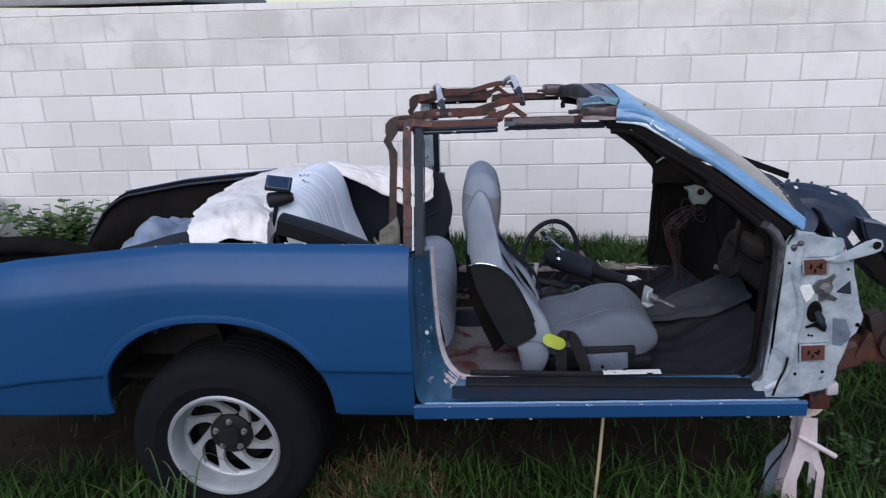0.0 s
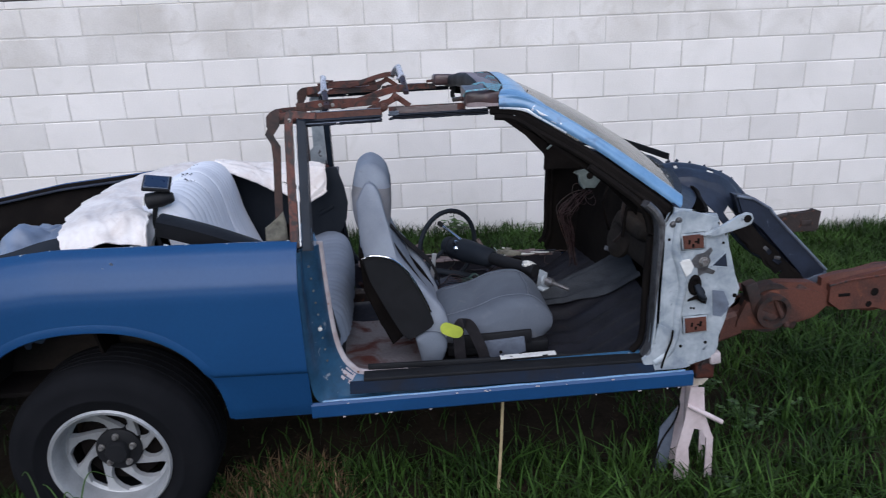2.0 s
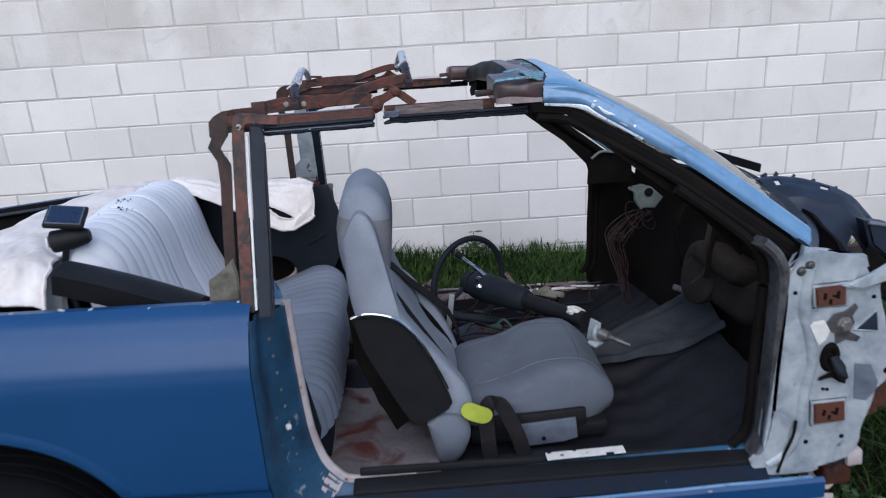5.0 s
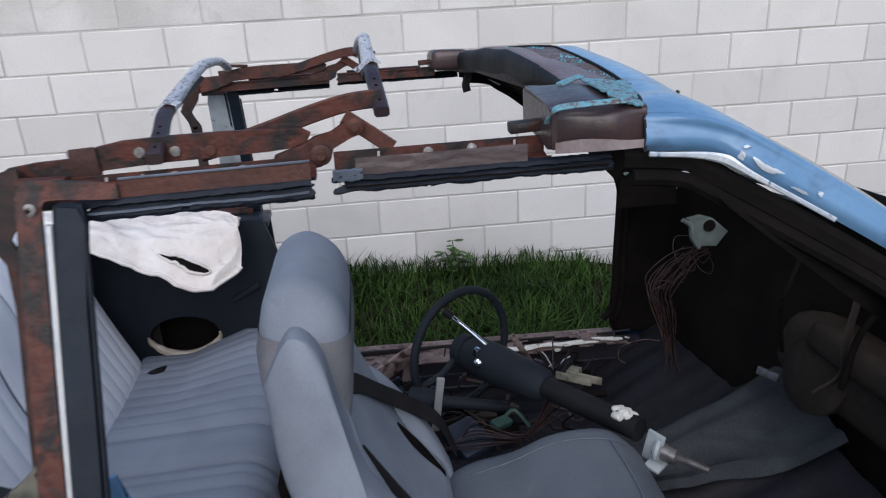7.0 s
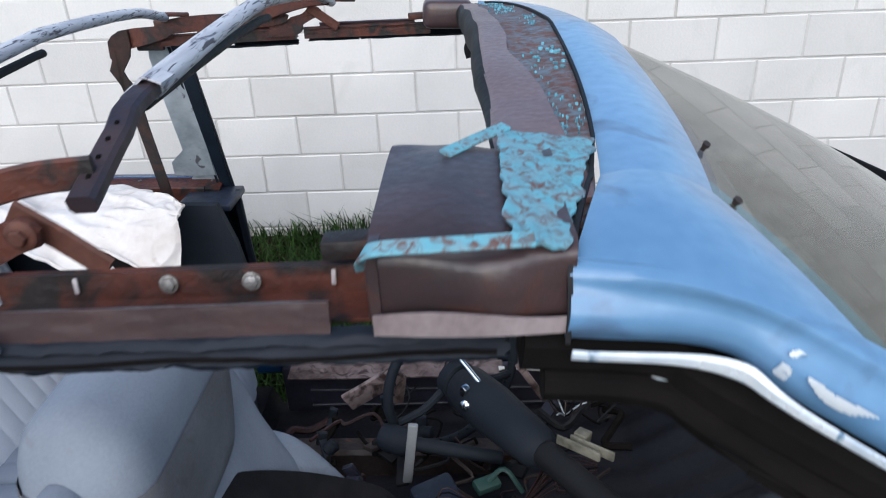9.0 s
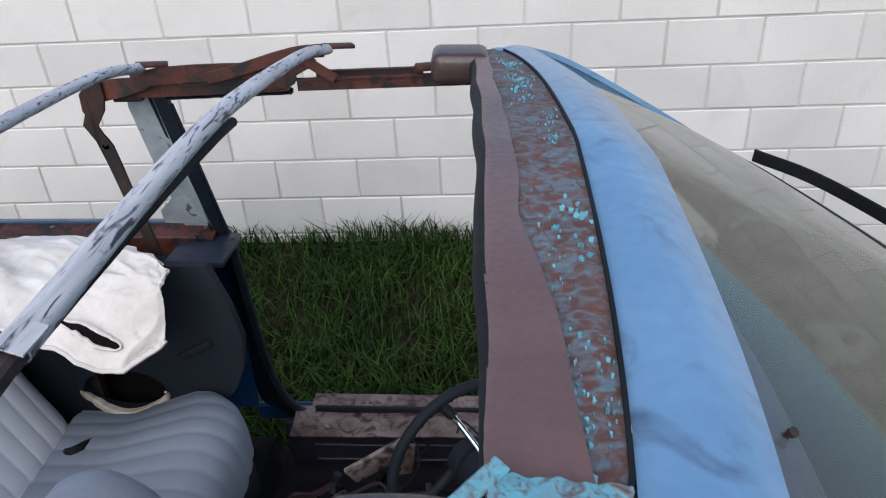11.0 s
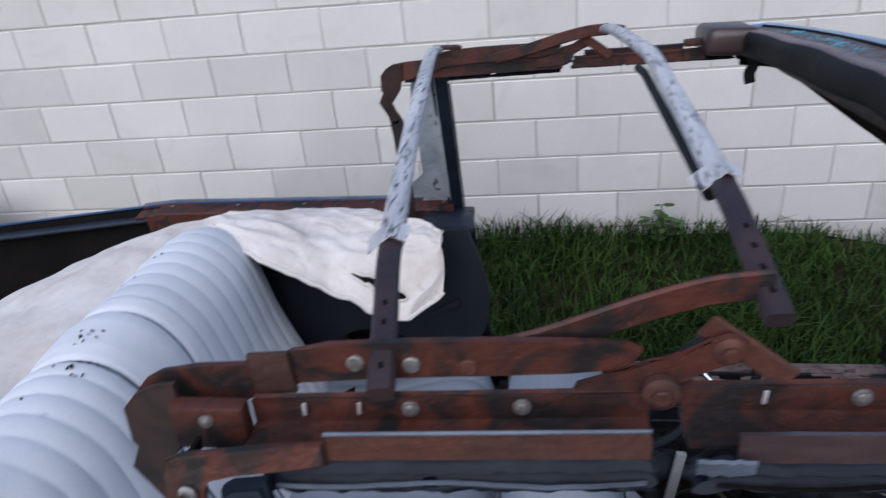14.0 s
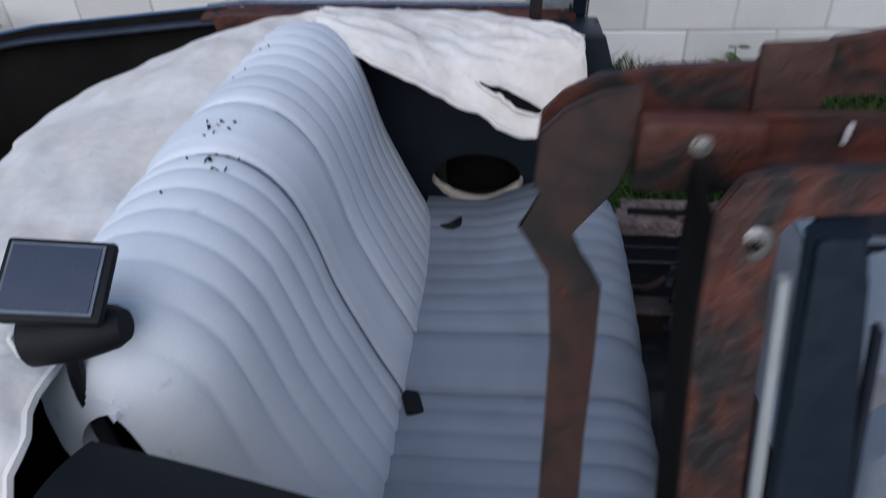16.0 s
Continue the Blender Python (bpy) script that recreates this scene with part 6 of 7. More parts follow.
CUSH = spline([(-0.07, 0, 0.532), (0.05, 0, 0.556), (0.15, 0, 0.596), (0.25, 0, 0.606), (0.31, 0, 0.584), (0.365, 0, 0.515)], 6)
for y in (SY0 + 0.085, SY1 - 0.085):
    part("cushion_seam", sweep(B(), [V((p.x, y + 0.012 * math.sin(k * 0.2), p.z - 0.0005)) for k, p in enumerate(CUSH)], ring(0.0016, 6)), "brace_grey", fs, "dark piped seam")
part("cushion_seam", sweep(B(), [V((0.272 + 0.012 * math.sin(k * 0.31), SY0 + 0.085 + 0.0277 * k, 0.601)) for k in range(11)], ring(0.0016, 6)), "brace_grey", fs)
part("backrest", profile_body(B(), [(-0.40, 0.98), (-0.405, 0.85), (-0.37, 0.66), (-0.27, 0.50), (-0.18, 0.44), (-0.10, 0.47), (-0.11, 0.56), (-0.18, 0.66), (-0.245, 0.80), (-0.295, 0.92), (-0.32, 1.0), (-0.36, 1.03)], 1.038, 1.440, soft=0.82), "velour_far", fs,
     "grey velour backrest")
HEAD = [(-0.422, 1.08), (-0.420, 1.0), (-0.402, 0.93), (-0.345, 0.88), (-0.295, 0.92), (-0.278, 1.00), (-0.274, 1.10), (-0.294, 1.162), (-0.345, 1.196), (-0.400, 1.167)]
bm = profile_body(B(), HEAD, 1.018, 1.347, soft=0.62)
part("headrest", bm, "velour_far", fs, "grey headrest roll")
bm = profile_body(B(), [(-0.345 + 1.03 * (x + 0.345), 1.03 + 1.012 * (z - 1.03)) for x, z in HEAD], 1.0155, 1.3495, soft=0.62)
bmesh.ops.bisect_plane(bm, geom=bm.verts[:] + bm.edges[:] + bm.faces[:], plane_co=(-0.345, 1.18, 1.108), plane_no=(0.12, 0.0, 1.0), clear_outer=True)
part("neck_panel", bm, "velour_neck", fs, "stained taupe panel under the headrest")
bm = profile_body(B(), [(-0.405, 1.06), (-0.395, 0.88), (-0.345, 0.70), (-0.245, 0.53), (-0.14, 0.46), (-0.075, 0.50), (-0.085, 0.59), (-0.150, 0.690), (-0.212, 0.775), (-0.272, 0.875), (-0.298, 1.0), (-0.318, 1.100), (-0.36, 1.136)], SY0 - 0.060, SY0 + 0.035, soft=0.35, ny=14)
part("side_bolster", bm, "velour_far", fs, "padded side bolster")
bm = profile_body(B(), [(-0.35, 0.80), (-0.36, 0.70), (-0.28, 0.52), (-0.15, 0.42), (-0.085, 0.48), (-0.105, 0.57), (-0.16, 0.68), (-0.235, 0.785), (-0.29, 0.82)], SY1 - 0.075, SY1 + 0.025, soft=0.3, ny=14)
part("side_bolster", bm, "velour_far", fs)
bm = B()
plate(bm, [(p.x, p.z) for p in spline([(-0.398, 0, 0.845), (-0.355, 0, 0.858), (-0.282, 0, 0.838), (-0.226, 0, 0.780), (-0.176, 0, 0.685), (-0.138, 0, 0.585), (-0.142, 0, 0.555), (-0.206, 0, 0.518), (-0.240, 0, 0.505), (-0.292, 0, 0.591), (-0.372, 0, 0.760)], 4)],
      SY0 - 0.072, SY0 - 0.045, bev=0.008)
part("side_shell", bm, "black", fs, "black plastic seat side shell")
bm = B()
sweep(bm, spline([(-0.398, SY0 - 0.074, 0.853), (-0.350, SY0 - 0.076, 0.865), (-0.278, SY0 - 0.076, 0.845), (-0.222, SY0 - 0.076, 0.785), (-0.172, SY0 - 0.076, 0.688), (-0.145, SY0 - 0.074, 0.620)], 6), rect(0.009, 0.010, 0.003), up=(0, 1, 0))
part("bright_trim", bm, "chrome", fs, "bright curved trim strip")
bm = profile_body(B(), [(-0.210, 0.505), (-0.166, 0.528), (-0.109, 0.516), (-0.084, 0.480), (-0.092, 0.430), (-0.125, 0.375), (-0.178, 0.372), (-0.196, 0.443)], SY0 - 0.082, SY0 - 0.02, soft=0.25, ny=10)
part("recline_cover", bm, "velour_shaded", fs, "grey recliner cover")
bm = B()
box(bm, (0.13, SY0 + 0.02, 0.405), (0.42, 0.05, 0.05), (0, 0, 0), 0.01)
box(bm, (0.13, SY1 - 0.05, 0.395), (0.42, 0.05, 0.05), (0, 0, 0), 0.01)
box(bm, (0.12, SY0 - 0.005, 0.45), (0.30, 0.02, 0.06), (0, -2, 0), 0.008)
pieces("seat_rail", bm, "black", fs, "black seat rail")
bm = B()
plate(bm, [(0.045, 0.450), (0.235, 0.462), (0.242, 0.392), (0.200, 0.385), (0.060, 0.372)], SY0 - 0.026, SY0 - 0.016, bev=0.004)
pn = part("seat_skirt", bm, "brace_grey", fs, "grey plastic skirt under the cushion")
bm = B()
lathe(bm, [(0.0003, 0.002), (0.007, 0.002), (0.007, 0)], Matrix.Translation((0.137, SY0 - 0.0262, 0.400)) @ pose(0, 0, 0, 90), 14)
part("screw_hole", bm, "black_and_shade", pn)
# added black plate in place of the backrest's shadowed rear
bm = B()
plate(bm, [(-0.412, 0.86), (-0.375, 0.86), (-0.25, 0.50), (-0.30, 0.46), (-0.345, 0.56), (-0.40, 0.70)], SY0 - 0.025, 1.42, bev=0.012)
part("back_panel", bm, "black_and_shade", fs, "black plate standing in for shade behind the backrest")
bm = B()
sweep(bm, spline([(-0.026, SY0 - 0.07, 0.36), (-0.035, SY0 - 0.07, 0.44), (-0.035, SY0 - 0.065, 0.545), (0.005, SY0 - 0.06, 0.548), (0.050, SY0 - 0.06, 0.45), (0.073, SY0 - 0.06, 0.37)], 6), rect(0.004, 0.045, 0.001), up=(1, 0, 0))
sweep(bm, spline([(-0.32, 1.16, 0.950), (-0.280, 1.26, 0.885), (-0.235, 1.35, 0.800), (-0.172, 1.42, 0.715), (-0.110, 1.475, 0.630), (-0.07, 1.51, 0.52)], 8), rect(0.052, 0.004, 0.001), up=(0.7, -0.2, 0.7))
sweep(bm, spline([(-0.283, 1.082, 0.86), (-0.222, 1.078, 0.76), (-0.147, 1.076, 0.64), (-0.10, 1.076, 0.56)], 8), rect(0.030, 0.004, 0.001), up=(0, 1, 0))
pieces("seat_belt", bm, "belt", fs, "black seat belt webbing")
# solid dark strip along the crease paints the shade of the gap
bm = B()
sweep(bm, spline([(-0.298, 1.345, 0.83), (-0.245, 1.352, 0.755), (-0.172, 1.360, 0.655), (-0.118, 1.368, 0.555)], 8), rect(0.022, 0.030, 0.006), up=(0, 1, 0), scale=[0.3 + 0.7 * k / 24 for k in range(25)])
part("side_gap", bm, "black_and_shade", fs, "dark strip standing in for gap shade beside the far bolster")
bm = B()
sheet(bm, lambda u, v: V((-0.066, SY0 - 0.082, 0.541)) + V((0.042 * (2 * u - 1), -0.006 * math.sin(math.pi * u), -0.024 * (2 * u - 1) * 0.8)) + V((0.010, 0, 0.024)) * (2 * v - 1) * math.sqrt(max(0.06, 1 - (2 * u - 1) ** 4)), 16, 8, 0.004)
part("belt_tag", bm, "lime", fs, "lime green tag on the belt")

# ---- loose things in and round the car ----
col = thing("steering_column", (0.2, 1.65, 0.37), "dropped steering column with wheel and chrome stalk lying on the floor clutter", "steering column")
A, C = V((0.038, 1.905, 0.553)), V((0.335, 1.475, 0.575))
ax = (C - A).normalized()
part("column_shroud", sweep(B(), [A - ax * 0.02, A, A + ax * 0.10, A + ax * 0.20, A + ax * 0.27, A + ax * 0.29], ring(0.055, 20), scale=[0.75, 1.05, 1.08, 0.95, 0.85, 0.6]), "trim", col, "dark grey column shroud")
part("column_tube", sweep(B(), [A + ax * 0.25, C, C + ax * 0.06], ring(0.030, 14)), "black", col, "black column tube")
wc = A - ax * 0.055
wm = Matrix.Translation(wc) @ ax.to_track_quat("Z", "Y").to_matrix().to_4x4()
bm = B()
lathe(bm, [(0.185 + 0.0125 * math.cos(math.tau * k / 10), 0.0125 * math.sin(math.tau * k / 10)) for k in range(10)], wm, 72, True)
sw = part("steering_wheel", bm, "trim", col, "dark grey steering wheel rim")
bm = B()
for k in range(40):
    a = math.tau * k / 40
    p = wm @ V((0.173 * math.cos(a), 0.173 * math.sin(a), 0.004))
    box(bm, p, (0.006, 0.006, 0.006), (0, 0, 30), 0.002)
pieces("finger_grip", bm, "trim", sw, "finger grip notches")
bm = B()
for a in (math.radians(200), math.radians(340)):
    tube(bm, [wm @ V((0.04 * math.cos(a), 0.04 * math.sin(a), 0.01)), wm @ V((0.11 * math.cos(a), 0.11 * math.sin(a), 0.02)), wm @ V((0.18 * math.cos(a), 0.18 * math.sin(a), 0))], 0.010, 8)
lathe(bm, [(0.05, 0.0), (0.05, 0.03), (0.03, 0.04)], wm, 20)
part("spoke", bm, "trim", sw)
bm = B()
tube(bm, [(-0.020, 1.960, 0.660), (0.04, 1.89, 0.626), (0.100, 1.812, 0.588)], 0.007, 10, scale=None)
lathe(bm, [(0.011, 0), (0.011, 0.02)], Matrix.Translation((0.100, 1.812, 0.583)), 12)
st = part("shift_stalk", bm, "chrome", col, "chrome shift stalk")
bm = B()
lathe(bm, [(0.010, 0), (0.013, 0.01), (0.012, 0.03), (0.004, 0.035)], Matrix.Translation((-0.016, 1.956, 0.658)) @ V((-0.7, 0.45, 0.5)).to_track_quat("Z", "Y").to_matrix().to_4x4(), 12)
part("stalk_knob", bm, "black", st, "black stalk knob")
bm = B()
box(bm, A + ax * 0.03 + V((-0.02, -0.045, 0.045)), (0.018, 0.018, 0.03), (20, 0, 40), 0.004)
lathe(bm, [(0.012, 0), (0.012, 0.02), (0.006, 0.024)], Matrix.Translation(A + ax * 0.04 + V((-0.02, -0.05, 0.02))) @ V((-0.3, -0.8, 0.3)).to_track_quat("Z", "Y").to_matrix().to_4x4(), 12)
pieces("ignition_lock", bm, "chrome", col, "bright ignition lock")
bm = B()
for k in range(7):
    box(bm, C + ax * (0.005 * k) + V((0.012 * math.sin(k * 2.2), 0.01 * math.cos(k), 0.02 + 0.008 * math.sin(k * 3))), (0.035, 0.02, 0.03), (30 * k, 20 * k, 0), 0.008)
part("white_connector", bm, "white", col, "crumpled white connector")
bm = B()
D = C + ax * 0.10 + V((0, 0, -0.03))
box(bm, D, (0.010, 0.045, 0.085), (10, 0, 40), 0.004)
box(bm, D + V((0.0, -0.02, -0.035)), (0.05, 0.04, 0.010), (10, 0, 40), 0.004)
lathe(bm, [(0.024, 0), (0.030, 0.006), (0.030, 0.014), (0.022, 0.018)], Matrix.Translation(D) @ V((0.8, -0.5, -0.1)).to_track_quat("Z", "Y").to_matrix().to_4x4(), 18)
part("bracket", bm, "bare", col, "pale steel bracket")
bm = B()
sweep(bm, [D, D + V((0.04, -0.03, -0.01)), D + V((0.05, -0.035, -0.012)), D + V((0.11, -0.06, -0.035))], ring(0.017, 14), scale=[1.2, 1.2, 0.55, 0.5])
part("shaft", bm, "steel_dark", col, "steel steering shaft end")
bm = B()
for dx, w, d in ((-0.014, 0.006, 0.10), (0.014, 0.006, 0.10), (0.0, 0.030, 0.03)):
    box(bm, A.lerp(C, 0.72) + V((0.03 + dx, 0.05 + (0.035 if d < 0.1 else 0), 0.03)), (w, d, 0.022), (0, 10, 55), 0.003)
part("connector_block", bm, "cream_dark", col, "dirty pale wiring block")
bm = B()
sweep(bm, [A + V((-0.16, -0.10, -0.075)), A + V((0.08, -0.10, -0.13))], ring(0.017, 12))
lathe(bm, [(0.03, 0), (0.034, 0.02), (0.034, 0.06), (0.025, 0.08)], Matrix.Translation(A + V((-0.20, -0.08, -0.075))) @ V((0.9, -0.4, 0)).to_track_quat("Z", "Y").to_matrix().to_4x4(), 16)
part("cross_tube", bm, "trim", col, "dark grey cross tube")
bm = B()
box(bm, (-0.09, 1.74, 0.50), (0.022, 0.012, 0.17), (0, 8, 0), 0.003)
part("silver_strut", bm, "alloy", col, "flat silver strut")

wires = thing("wire_bundle", (0.6, 2.0, 0.5), "tangle of red and faded wires hanging from the bulkhead", "wires")
BUNDLE = spline([(0.760, 1.97, 0.800), (0.705, 1.97, 0.775), (0.650, 1.97, 0.715), (0.632, 1.97, 0.665), (0.652, 1.96, 0.590), (0.672, 1.95, 0.480), (0.680, 1.94, 0.400)], 4)
for k in range(26):
    bm = B()
    a, r = random.uniform(0, math.tau), random.uniform(0.3, 1.0)
    first = random.choice((0, 0, 3, 6, 9))
    last = len(BUNDLE) - random.choice((0, 0, 1, 3, 6))
    pts = []
    for i in range(first, last, 3):
        f = i / (len(BUNDLE) - 1)
        w = r * lerp(f, [(0.0, 0.035), (0.35, 0.050), (0.6, 0.030), (0.85, 0.014), (1.0, 0.022)])
        pts.append(BUNDLE[i] + V((w * math.cos(a + 1.2 * f), 0.7 * w * math.sin(a), 0.3 * w * math.sin(3 * a + 4 * f))) + V((random.uniform(-0.006, 0.006), 0, random.uniform(-0.006, 0.006))))
    tube(bm, pts, random.choice((0.0011, 0.0014, 0.0019)), 5, 4)
    part("wire", bm, ("wire_red", "black_and_shade", "wire_pink", "wire_red", "dark_iron")[k % 5], wires)
for k in range(9):
    bm = B()
    c = BUNDLE[(2 * k) % 14] + V((random.uniform(-0.03, 0.04), random.uniform(-0.04, 0.04), random.uniform(-0.02, 0.05)))
    tube(bm, [c + V((0.030 * math.cos(i * 1.1 + k), 0.02 * math.sin(i * 1.7), 0.030 * math.sin(i * 1.1 + k) - 0.008 * i)) for i in range(5 + k % 3)], 0.0013, 5, 4)
    part("wire", bm, ("wire_red", "dark_iron", "wire_pink")[k % 3], wires)
bm = B()
tube(bm, [(0.700, 2.10, 0.423), (0.645, 2.10, 0.434), (0.590, 2.10, 0.425), (0.560, 2.10, 0.408), (0.555, 2.09, 0.375), (0.575, 2.08, 0.362)], 0.0014, 5, 5)
part("wire", bm, "flaked", wires, "single pale curled wire")
clutter = thing("floor_clutter", (0.1, 1.8, 0.38), "dark heap of loose cables and brackets on the driver side floor", "clutter")
for k in range(26):
    bm = B()
    x, y = random.uniform(-0.35, 0.40), random.uniform(1.64, 2.10)
    pts = [V((x, y, 0.33 + random.uniform(0, 0.05)))]
    for i in range(4):
        pts.append(pts[-1] + V((random.uniform(-0.08, 0.08), random.uniform(-0.08, 0.08), random.uniform(-0.03, 0.04))))
    tube(bm, [V((p.x, p.y, max(0.31, p.z))) for p in pts], random.choice((0.003, 0.005, 0.010)), 6, 4)
    part("cable", bm, ("black", "black_and_shade", "wire_red", "dark_iron")[k % 4], clutter)
for k in range(22):
    bm = B()
    c, yaw = V((random.uniform(-0.35, 0.30), random.uniform(1.62, 2.10), random.uniform(0.32, 0.39))), random.uniform(0, 180)
    w, d = random.uniform(0.04, 0.13), random.uniform(0.012, 0.035)
    box(bm, c, (w, d, 0.012), (random.uniform(-20, 20), random.uniform(-20, 20), yaw), 0.003)
    box(bm, c + V((0.3 * w * math.cos(radians(yaw)), 0.3 * w * math.sin(radians(yaw)), 0.014)), (0.014, d * 1.2, random.uniform(0.02, 0.05)), (random.uniform(-30, 30), 0, yaw), 0.003)
    if k % 3 == 0:
        lathe(bm, [(0.012, 0), (0.018, 0.004), (0.018, 0.03), (0.008, 0.036)], Matrix.Translation(c) @ pose(0, 0, 0, random.uniform(40, 120), 0, yaw), 12)
    part("bracket", bm, ("black", "trim", "dark_iron", "black_and_shade", "violet_sheet")[k % 5], clutter)

bm = B()
box(bm, (0.08, 1.70, 0.445), (0.06, 0.035, 0.022), (10, 5, 30), 0.006)
tube(bm, [(0.08, 1.70, 0.45), (0.12, 1.72, 0.47), (0.16, 1.69, 0.43)], 0.006, 6, 4)
part("plug", bm, "green", clutter, "dark green plug")
for k in range(8):
    bm = B()
    z = 0.47 + 0.006 * k
    tube(bm, [(-0.10 + 0.01 * k, 1.60, z - 0.02), (0.0, 1.57 + 0.008 * k, z), (0.12, 1.60 - 0.006 * k, z - 0.01), (0.24, 1.66 + 0.01 * k, z + 0.01), (0.33, 1.74, z - 0.03)], 0.0018, 5, 4)
    part("wire", bm, ("wire_red", "wire_pink", "black_and_shade", "wire_red")[k % 4], clutter)
for k in range(9):
    bm = B()
    a = math.tau * k / 9
    tube(bm, [(0.27, 1.86, 0.50), (0.27 + 0.03 * math.cos(a), 1.86 + 0.03 * math.sin(a), 0.53), (0.27 + 0.05 * math.cos(a), 1.86 + 0.05 * math.sin(a), 0.54 + 0.02 * (k % 3))], 0.0022, 5, 4)
    part("frayed_end", bm, ("bare", "black_and_shade", "dark_iron")[k % 3], clutter)
bm = B()
for c, sz, r in (((-0.20, 1.98, 0.50), (0.16, 0.012, 0.06), (10, -25, 15)), ((-0.15, 2.02, 0.46), (0.05, 0.010, 0.09), (0, 10, 20)), ((0.20, 1.98, 0.51), (0.018, 0.008, 0.14), (0, -30, 10))):
    box(bm, c, sz, r, 0.003)
pieces("steel_strip", bm, "flaked", clutter, "flaked steel strips")
bm = B()
box(bm, (-0.02, 1.64, 0.44), (0.10, 0.13, 0.05), (8, -6, 25), 0.012)
part("cover_plate", bm, "apron", clutter, "dark blue-grey moulded cover")
bm = B()
box(bm, (0.30, 1.93, 0.525), (0.022, 0.010, 0.008), (0, 20, 40), 0.002)
part("paper_scrap", bm, "white", clutter, "white scrap")

# white vinyl sheet over the rear seat
R = spline([(-1.40, 0.80, 0.985), (-1.46, 0.90, 1.05), (-1.53, 1.20, 1.05), (-1.53, 1.40, 1.048), (-1.52, 1.60, 1.045), (-1.45, 1.83, 1.04), (-1.25, 2.02, 1.035), (-1.10, 2.15, 1.00), (-0.97, 2.24, 0.978), (-0.82, 2.18, 1.00), (-0.66, 2.08, 1.022), (-0.605, 2.02, 1.01)], 8)
F = spline([(-1.15, 0.86, 0.99), (-1.17, 0.96, 1.07), (-1.20, 1.15, 1.060), (-1.225, 1.35, 1.055), (-1.215, 1.60, 1.055), (-1.19, 1.82, 1.065), (-1.18, 1.97, 1.045), (-1.10, 1.95, 1.035), (-0.95, 1.90, 0.985), (-0.82, 1.89, 0.92), (-0.69, 1.875, 0.868), (-0.600, 1.93, 0.905)], 8)
bm = B()
def drape(u, v):
    n = len(R) - 1
    i = min(n - 1, int(u * n))
    f = u * n - i
    p = R[i].lerp(R[i + 1], f).lerp(F[i].lerp(F[i + 1], f), v)
    p.z += (0.02 if u < 0.6 else 0.035) * math.sin(math.pi * v) + 0.012 * noise.noise(V((u * 9, v * 3, 0))) + 0.006 * noise.noise(V((u * 26, v * 9, 4))) - (0.014 * abs(noise.noise(V((u * 11 + 3 * v, v * 4 - u * 5, 8)))) + 0.004 * abs(noise.noise(V((u * 40, v * 12 + u * 9, 3))))) * (0.45 if u < 0.55 else 1.0)
    e = abs(2 * v - 1) ** 6
    p += V((0.014 * noise.noise(V((u * 40, 0, 1 + v))), 0.010 * noise.noise(V((u * 34, 4, 2 + v))), 0)) * e
    p.z -= 0.012 * e
    return p + V((0.012 * noise.noise(V((u * 22, v * 2, 7))), 0.012 * noise.noise(V((u * 15, v * 5, 9))), 0)) 
SLIT0, SLIT1 = V((-0.815, 1.900, 0.990)), V((-0.680, 1.915, 0.885))
sheet(bm, drape, 260, 90, 0.005)
cl = thing("vinyl_cover", (-1.2, 1.5, 0.95), "torn dirty white vinyl cover draped over the rear seat back", "cover")
cl_m = part("sheet", bm, "cloth", cl)
bm = B()
n = len(F)
sweep(bm, [drape(k / 80, 1.0) + V((0, 0, -0.004)) for k in range(81)], ring(0.006, 6))
part("hem", bm, "cloth", cl, "frayed rolled hem")
def on_sheet(p):
    """The sheet's own (u, v) nearest to a point."""
    return min(((i / 200, k / 50) for i in range(120, 201) for k in range(51)), key=lambda q: (drape(*q) - p).length)
(ua, va), (ub, vb) = on_sheet(SLIT0), on_sheet(SLIT1)
def tear(f, side, lift):
    u, v = ua + (ub - ua) * f, va + (vb - va) * f
    p, e = drape(u, v), 0.002
    nrm = (drape(u + e, v) - p).cross(drape(u, v + e) - p).normalized()
    nrm = nrm if nrm.z - nrm.y > 0 else -nrm
    along = (drape(ub, vb) - drape(ua, va)).normalized()
    wide = 0.013 * math.sin(math.pi * min(1.0, f)) ** 0.6 * (0.7 + 0.6 * f) * (1 + 0.3 * noise.noise(V((f * 9, side, 0))))
    return p + nrm * lift + nrm.cross(along) * side * wide
# dark lens laid on the uncut sheet stands in for the tear's shade
bm = sheet(B(), lambda u, v: tear(u, 2 * v - 1, 0.0045 - 0.002 * math.sin(math.pi * v)), 30, 6, 0.002)
part("tear", bm, "black_and_shade", cl, "dark patch standing in for the shade inside a long tear")
bm = B()
for side in (-1.1, 1.1):
    sweep(bm, [tear(k / 24, side, 0.006 + 0.002 * noise.noise(V((k * 0.7, side, 3)))) for k in range(25)], ring(0.0042, 6), scale=[0.5 + 0.6 * math.sin(math.pi * k / 24) for k in range(25)])
pieces("torn_lip", bm, "cloth", cl, "rolled edge of the tear")

lamp = thing("solar_lamp", (-1.140, 1.070, 0.950), "black solar garden lamp with a small tilted panel", "solar lamp")
bm = B()
box(bm, (-1.140, 1.055, 1.163), (0.10, 0.085, 0.014), (26, 10, 10), 0.004)
pn = part("panel", bm, "black", lamp, "square black panel frame")
bm = B()
box(bm, (-1.139, 1.0515, 1.1700), (0.086, 0.072, 0.003), (26, 10, 10))
part("bright_border", bm, "brace_grey", pn, "thin bright border")
bm = B()
box(bm, (-1.139, 1.051, 1.1712), (0.080, 0.066, 0.003), (26, 10, 10))
